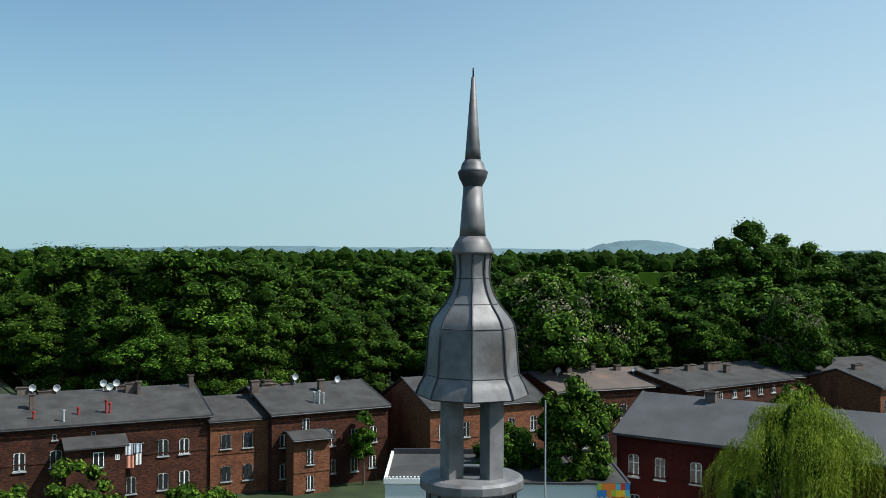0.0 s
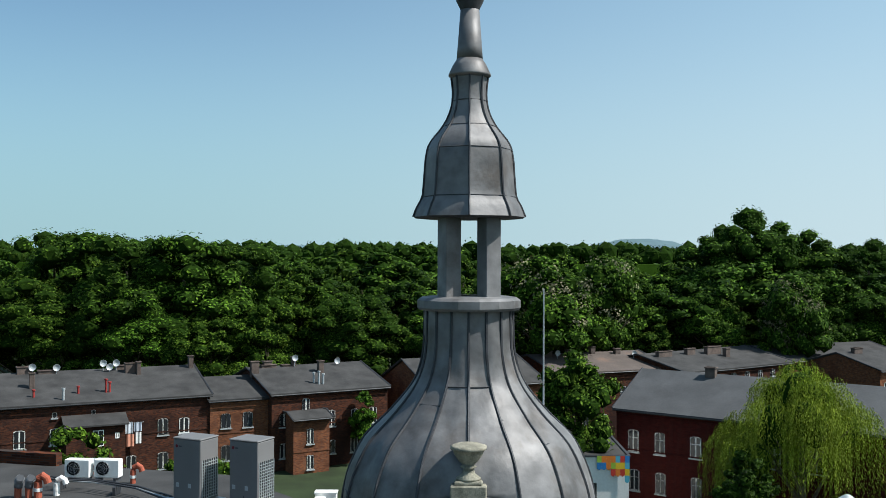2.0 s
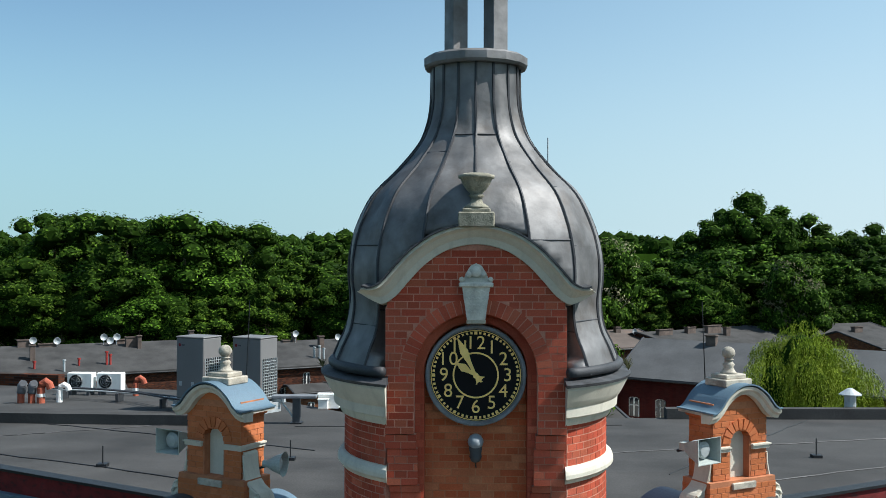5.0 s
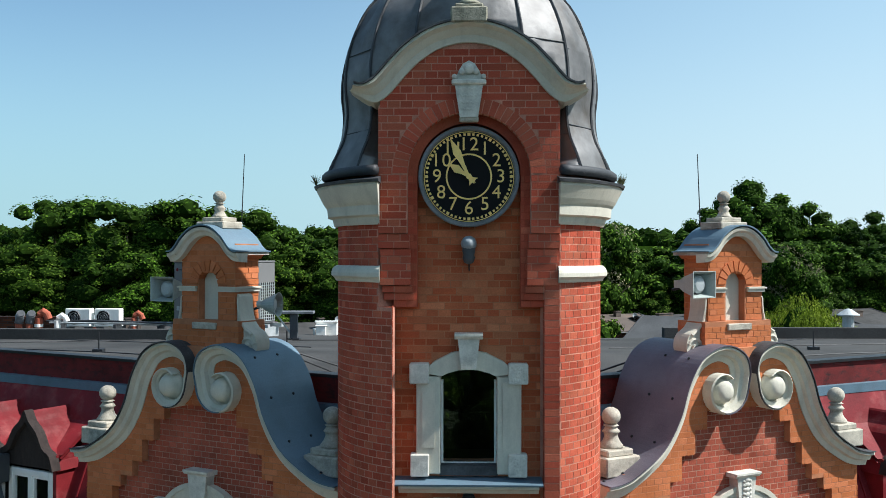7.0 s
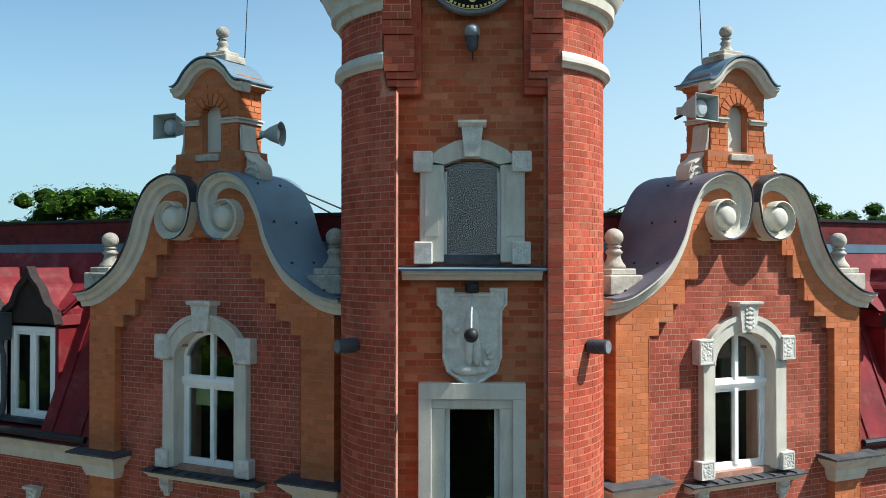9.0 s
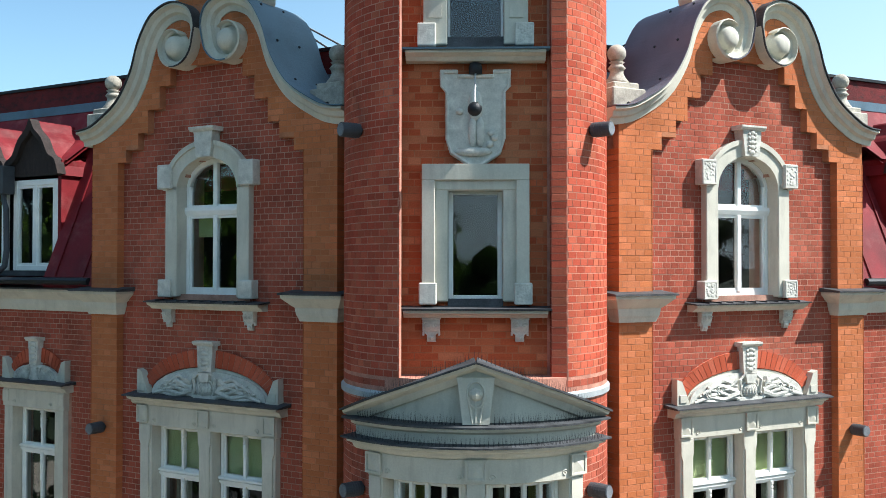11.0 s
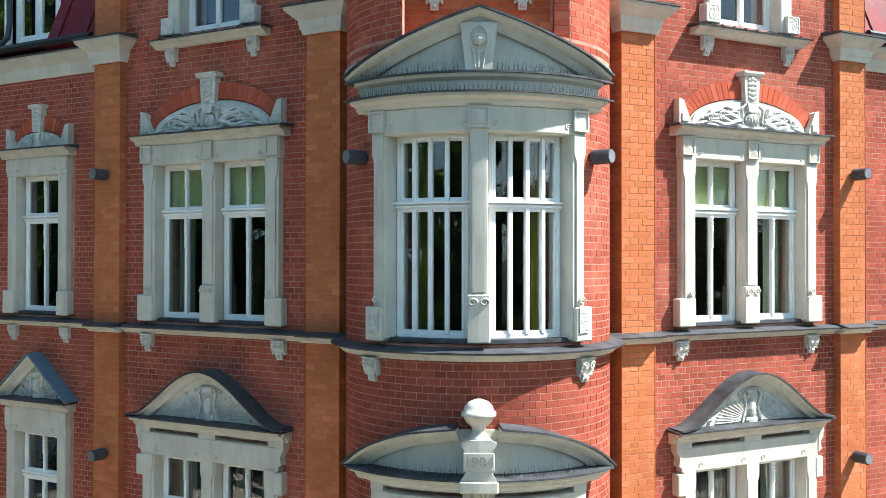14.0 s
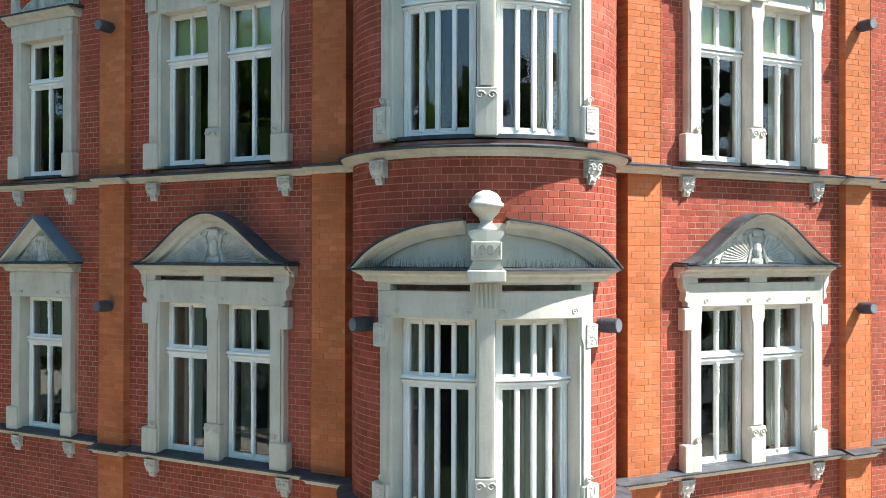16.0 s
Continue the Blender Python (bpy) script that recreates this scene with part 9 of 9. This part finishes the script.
def tree_kind(label, seed, h, r, base, clumps, per, leaf, material, group, core=0.9):
    T = thing("tree", label, "tree", group=group)
    bm = bmesh.new()
    trunk(bm, h, r, seed, base)
    part("trunk", bm, BARK, T)
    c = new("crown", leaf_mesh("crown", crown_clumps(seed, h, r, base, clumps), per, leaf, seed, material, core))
    c.parent = T
    return T


WOOD_LABEL = "broad leafy tree with a dense rounded crown in the wood"
NEAR = [tree_kind(WOOD_LABEL, 11 + i, 20.0, 6.0, 3.5, 117, 112, 0.165, LEAF[(0, 1, 2, 0)[i]], "woodland trees") for i in range(4)]
BACK = [tree_kind(WOOD_LABEL, 21 + i, 20.0, 6.0, 3.5, 84, 60, 0.23, LEAF[(0, 1, 2, 0)[i]], "woodland trees") for i in range(4)]
FAR = [tree_kind(WOOD_LABEL, 41 + i, 20.0, 6.0, 3.5, 64, 34, 0.26, LEAF[(0, 1, 2, 0)[i]], "woodland trees") for i in range(4)]
STREET = [tree_kind("broad leafy street tree across the road", 61 + i, 20.0, 6.0, 3.5, 66, 110, 0.115, LEAF[i], "street trees") for i in range(3)]
unused = {ob: True for ob in NEAR + BACK + FAR + STREET}


def plant(kinds, kind, x, y, h, turn, wide=1.0):
    """Sets up a tree of that kind: the first one itself, then copies of it."""
    ob = kinds[kind]
    ob = ob if unused.pop(ob, None) else copy_thing(ob, pose(x, y, 0))
    place(ob, x, y, h, turn, wide)
    return ob


def place(ob, x, y, h, turn, wide=1.0):
    k = h / 20.0
    ob.matrix_basis = pose(x, y, 0, 0, 0, turn) @ Matrix.Diagonal((k * wide, k * wide, k, 1))


rnd = random.Random(4)
for kinds, y, step, h0, h1, half in ((NEAR, 113, 10.2, 14.5, 19.0, 62), (NEAR, 122, 10.8, 18.0, 22.5, 66), (BACK, 134, 11.0, 20.5, 24.5, 72), (BACK, 150, 12.0, 21.5, 25.0, 80), (FAR, 176, 12.5, 22.5, 26.0, 92), (FAR, 215, 15.0, 23.0, 26.5, 108)):
    x = -half
    while x < half + 8:
        plant(kinds, rnd.randrange(4), x + rnd.uniform(-2.5, 2.5), y + rnd.uniform(-4, 4) + max(0, x) * 0.12 + (16 if x > 9 and y < 125 else 0), rnd.uniform(h0, h1) * 0.945, rnd.uniform(0, 360), rnd.uniform(1.1, 1.45))
        x += step
BIG = tree_kind("tall dark broad-crowned tree rising above the wood", 78, 20.0, 6.6, 3.0, 210, 84, 0.15, LEAF[1], "woodland trees")
place(BIG, 52.5, 160, 29.8, 75, 1.05)
for x, y, h, w in ((45.5, 158, 25.5, 1.2), (60.5, 161, 28.0, 1.2), (68, 164, 25.0, 1.25), (77, 166, 25.2, 1.2), (-57, 128, 26.6, 1.2), (-48, 126, 26.4, 1.3), (-43, 118, 25.6, 1.25), (-35, 117, 25.8, 1.3), (-28.0, 119, 24.6, 1.2)):
    plant(NEAR, 1 if x > 0 else 0, x, y, h, x * 7, w)
# far wood as one mass of crowns
clumps = []
for i in range(2600):
    y = 250 + 650 * rnd.random() ** 1.6
    x = rnd.uniform(-0.52, 0.56) * y
    clumps.append((x, y, rnd.uniform(21.0, 24.6), rnd.uniform(1.6, 3.2)))
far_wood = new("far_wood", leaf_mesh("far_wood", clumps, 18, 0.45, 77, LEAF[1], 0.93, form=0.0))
tagged(far_wood, "far woodland canopy", "woodland", kind="stuff")
bm = bmesh.new()
box(bm, -700, 700, 245, 1000, 0, 20.5)
tagged(part("far_wood_depth", bm, LEAF[1]), "dark inside of the far wood", "woodland", kind="stuff")
# chestnut in bloom
CH = tree_kind("chestnut tree in bloom with pale blossom spikes", 31, 20.0, 6.2, 4.0, 130, 80, 0.21, LEAF[0], "chestnuts")
bl = new("blossom", leaf_mesh("blossom", [(x, y, z + r * 0.5, r * 0.75) for x, y, z, r in crown_clumps(31, 20.3, 6.4, 6.0, 80)], 26, 0.16, 5, BLOSSOM))
bl.parent = CH
place(CH, 12.8, 115, 22.6, 20, 1.15)
place(copy_thing(CH, pose(0, 0, 0)), 21.0, 121, 22.4, 140, 0.95)
place(copy_thing(CH, pose(0, 0, 0)), 48.5, 126, 19.6, 60, 0.95)
# garden trees by the houses
for x, y, h, r, k in ((10.2, 67.5, 14.6, 4.2, 2), (5.0, 70.5, 11.0, 3.8, 0), (-24.2, 51.5, 11.4, 3.6, 2), (-27.5, 49.0, 10.2, 2.6, 2), (-9.2, 93.5, 7.8, 1.7, 1), (21.0, 57.0, 8.6, 2.6, 1), (41.5, 104.0, 10.0, 3.0, 2), (-18.5, 62.0, 6.8, 3.4, 2)):
    T = tree_kind("leafy garden tree between the houses", 50 + int(abs(x) * 3), 20.0, r * 20 / h, 4.0, 100, 60, 0.2 * 20 / h * 0.8, LEAF[k], "garden trees")
    place(T, x, y, h, x * 11)


def willow(x, y, h, r):
    """A weeping willow: limbs, and curtains of hanging shoots with narrow leaves."""
    W = thing("willow", "large weeping willow with hanging yellow-green shoots", "tree", pose(x, y, 0))
    bm = bmesh.new()
    tube(bm, [(0, 0, -0.2), (0.15, 0.05, 3.0), (0.05, -0.1, h * 0.55), (0.0, 0.1, h * 0.8)], 0.5, 8, 0.1)
    part("trunk", bm, BARK, W)
    for i in range(7):
        a = 0.9 * i + 0.3
        bm = bmesh.new()
        tube(bm, [(0.08, 0, 3.0 + 0.5 * i), (r * 0.3 * math.cos(a), r * 0.3 * math.sin(a), 5.5 + 0.5 * i), (r * 0.62 * math.cos(a), r * 0.62 * math.sin(a), 8.0 + 0.4 * i)], 0.2, 6, 0.04)
        part("limb", bm, BARK, W)
    rs = np.random.RandomState(8)
    vs, fs = [], []
    mounds = [(0.0, 0.0, h, 0.42 * r)]
    for i in range(15):
        a, q = 2.4 * i + rs.uniform(-0.3, 0.3), 0.30 + 0.50 * (i % 5) / 4
        mounds.append((r * q * math.cos(a), r * q * math.sin(a), h * (1.02 - 0.46 * q * q) - rs.uniform(0.2, 1.6), r * rs.uniform(0.2, 0.34)))
    for i in range(2800):
        mx, my, mz, mr = mounds[i % len(mounds)]
        a, q = rs.uniform(0, 6.2832), math.sqrt(rs.uniform(0.02, 1.0))
        px, py = mx + mr * q * math.cos(a), my + mr * q * math.sin(a)
        top = mz - mr * 0.75 * q * q + rs.uniform(-0.3, 0.25)
        ln = rs.uniform(1.0, 3.0) + rs.uniform(0.5, 5.5) * q
        sway = rs.uniform(-0.3, 0.3, 2)
        n = int(ln / 0.12)
        for k in range(n):
            t = k / n
            cx, cy, cz = px + sway[0] * t + (px - mx) * 0.25 * min(1.0, 3 * t), py + sway[1] * t + (py - my) * 0.25 * min(1.0, 3 * t), top - ln * t + 0.3 * math.sin(3 * t)
            d = rs.normal(size=3) * 0.45 + np.array([px / r * 0.4, py / r * 0.4, -1.0])
            d /= np.linalg.norm(d)
            w = np.cross(d, rs.normal(size=3))
            w /= np.linalg.norm(w) + 1e-9
            p = np.array([cx, cy, cz]) + rs.normal(size=3) * 0.05
            s = rs.uniform(0.08, 0.14)
            b0 = len(vs)
            vs += [tuple(p - w * 0.021), tuple(p + d * s), tuple(p + w * 0.021), tuple(p - d * s)]
            fs.append((b0, b0 + 1, b0 + 2, b0 + 3))
    # dark lumps whose colour holds the shade between the hanging shoots
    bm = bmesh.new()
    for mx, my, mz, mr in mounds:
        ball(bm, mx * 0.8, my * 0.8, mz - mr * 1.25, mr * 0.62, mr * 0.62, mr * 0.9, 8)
    part("shaded_inner_foliage", bm, INNER, W, "inner twigs and leaves coloured dark for the crown's shade")
    me = bpy.data.meshes.new("crown")
    me.from_pydata(vs, [], fs)
    me.materials.append(WILLOW)
    c = new("crown", me)
    c.parent = W


willow(26.2, 61.0, 15.0, 6.0)
# trees across the street, which the windows mirror
street = [(-44 + 7.5 * i + (3 if r else 0), -29 - 9 * r - 3 * math.sin(i * 2.1), 14.8 + 1.6 * math.sin(i * 1.7 + r) + 1.2 * r, (i + r) % 3) for r in range(2) for i in range(13)]
for i, (x, y, h, k) in enumerate(street):
    ob = plant(STREET if i < 13 else FAR, k, x, y, h, 37 * i, 1.1)
    ob["label"] = "broad leafy street tree across the road"
    ob["group"] = "street trees"

# trees along both side streets
for i in range(14):
    s, k = (-1, 1)[i % 2], i // 2
    ob = plant(STREET, (i * 2 + 1) % 3, s * (25.5 + 3.0 * (k % 2) + 2 * math.sin(i * 1.9)), -13 + 4.1 * k, (20.5 if s < 0 else 14.5) + 2.2 * math.sin(i * 2.3), 53 * i, 1.0 if s < 0 else 1.25)
    ob["label"] = "broad leafy street tree along the side street"
    ob["group"] = "street trees"

# hedges behind the street trees, added out of view to darken the windows' reflections
def hedge(x0, y0, x1, y1, seed):
    rnd = random.Random(seed)
    n = int(math.hypot(x1 - x0, y1 - y0) * 5)
    cl = []
    for i in range(n):
        t = rnd.random()
        cl.append((x0 + (x1 - x0) * t + rnd.uniform(-0.7, 0.7), y0 + (y1 - y0) * t + rnd.uniform(-0.7, 0.7), rnd.uniform(0.4, 3.6), rnd.uniform(0.5, 0.8)))
    ob = new("hedge", leaf_mesh("hedge", cl, 26, 0.2, seed, LEAF[1], form=0.0))
    tagged(ob, "unseen hedge added to darken the window reflections", "hedge", kind="stuff")


hedge(-34, -30, -34, 18, 3)
hedge(34, -30, 34, 18, 4)
hedge(-34, -46, 34, -46, 5)

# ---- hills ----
# The haze of distance is mixed into this blue-green base colour.
HILL = mat("haze_tinted_hill", (0.10, 0.17, 0.19), 0.95, amount=0.2, scale=0.004, fine=0.03, bump=0)


def hill(label, x0, x1, y, heights, seed):
    bm = bmesh.new()
    n = 80
    rows = []
    for i in range(n + 1):
        t = i / n
        p = t * (len(heights) - 1)
        k = min(int(p), len(heights) - 2)
        f = p - k
        f = f * f * (3 - 2 * f)
        z = heights[k] * (1 - f) + heights[k + 1] * f + 2.5 * noise.noise(Vector((t * 40, seed, 0)))
        x = x0 + (x1 - x0) * t
        rows.append([bm.verts.new((x, y - 500, 0)), bm.verts.new((x, y, z)), bm.verts.new((x, y + 500, 0))])
    for p, q in zip(rows, rows[1:]):
        for j in range(2):
            bm.faces.new((p[j], q[j], q[j + 1], p[j + 1]))
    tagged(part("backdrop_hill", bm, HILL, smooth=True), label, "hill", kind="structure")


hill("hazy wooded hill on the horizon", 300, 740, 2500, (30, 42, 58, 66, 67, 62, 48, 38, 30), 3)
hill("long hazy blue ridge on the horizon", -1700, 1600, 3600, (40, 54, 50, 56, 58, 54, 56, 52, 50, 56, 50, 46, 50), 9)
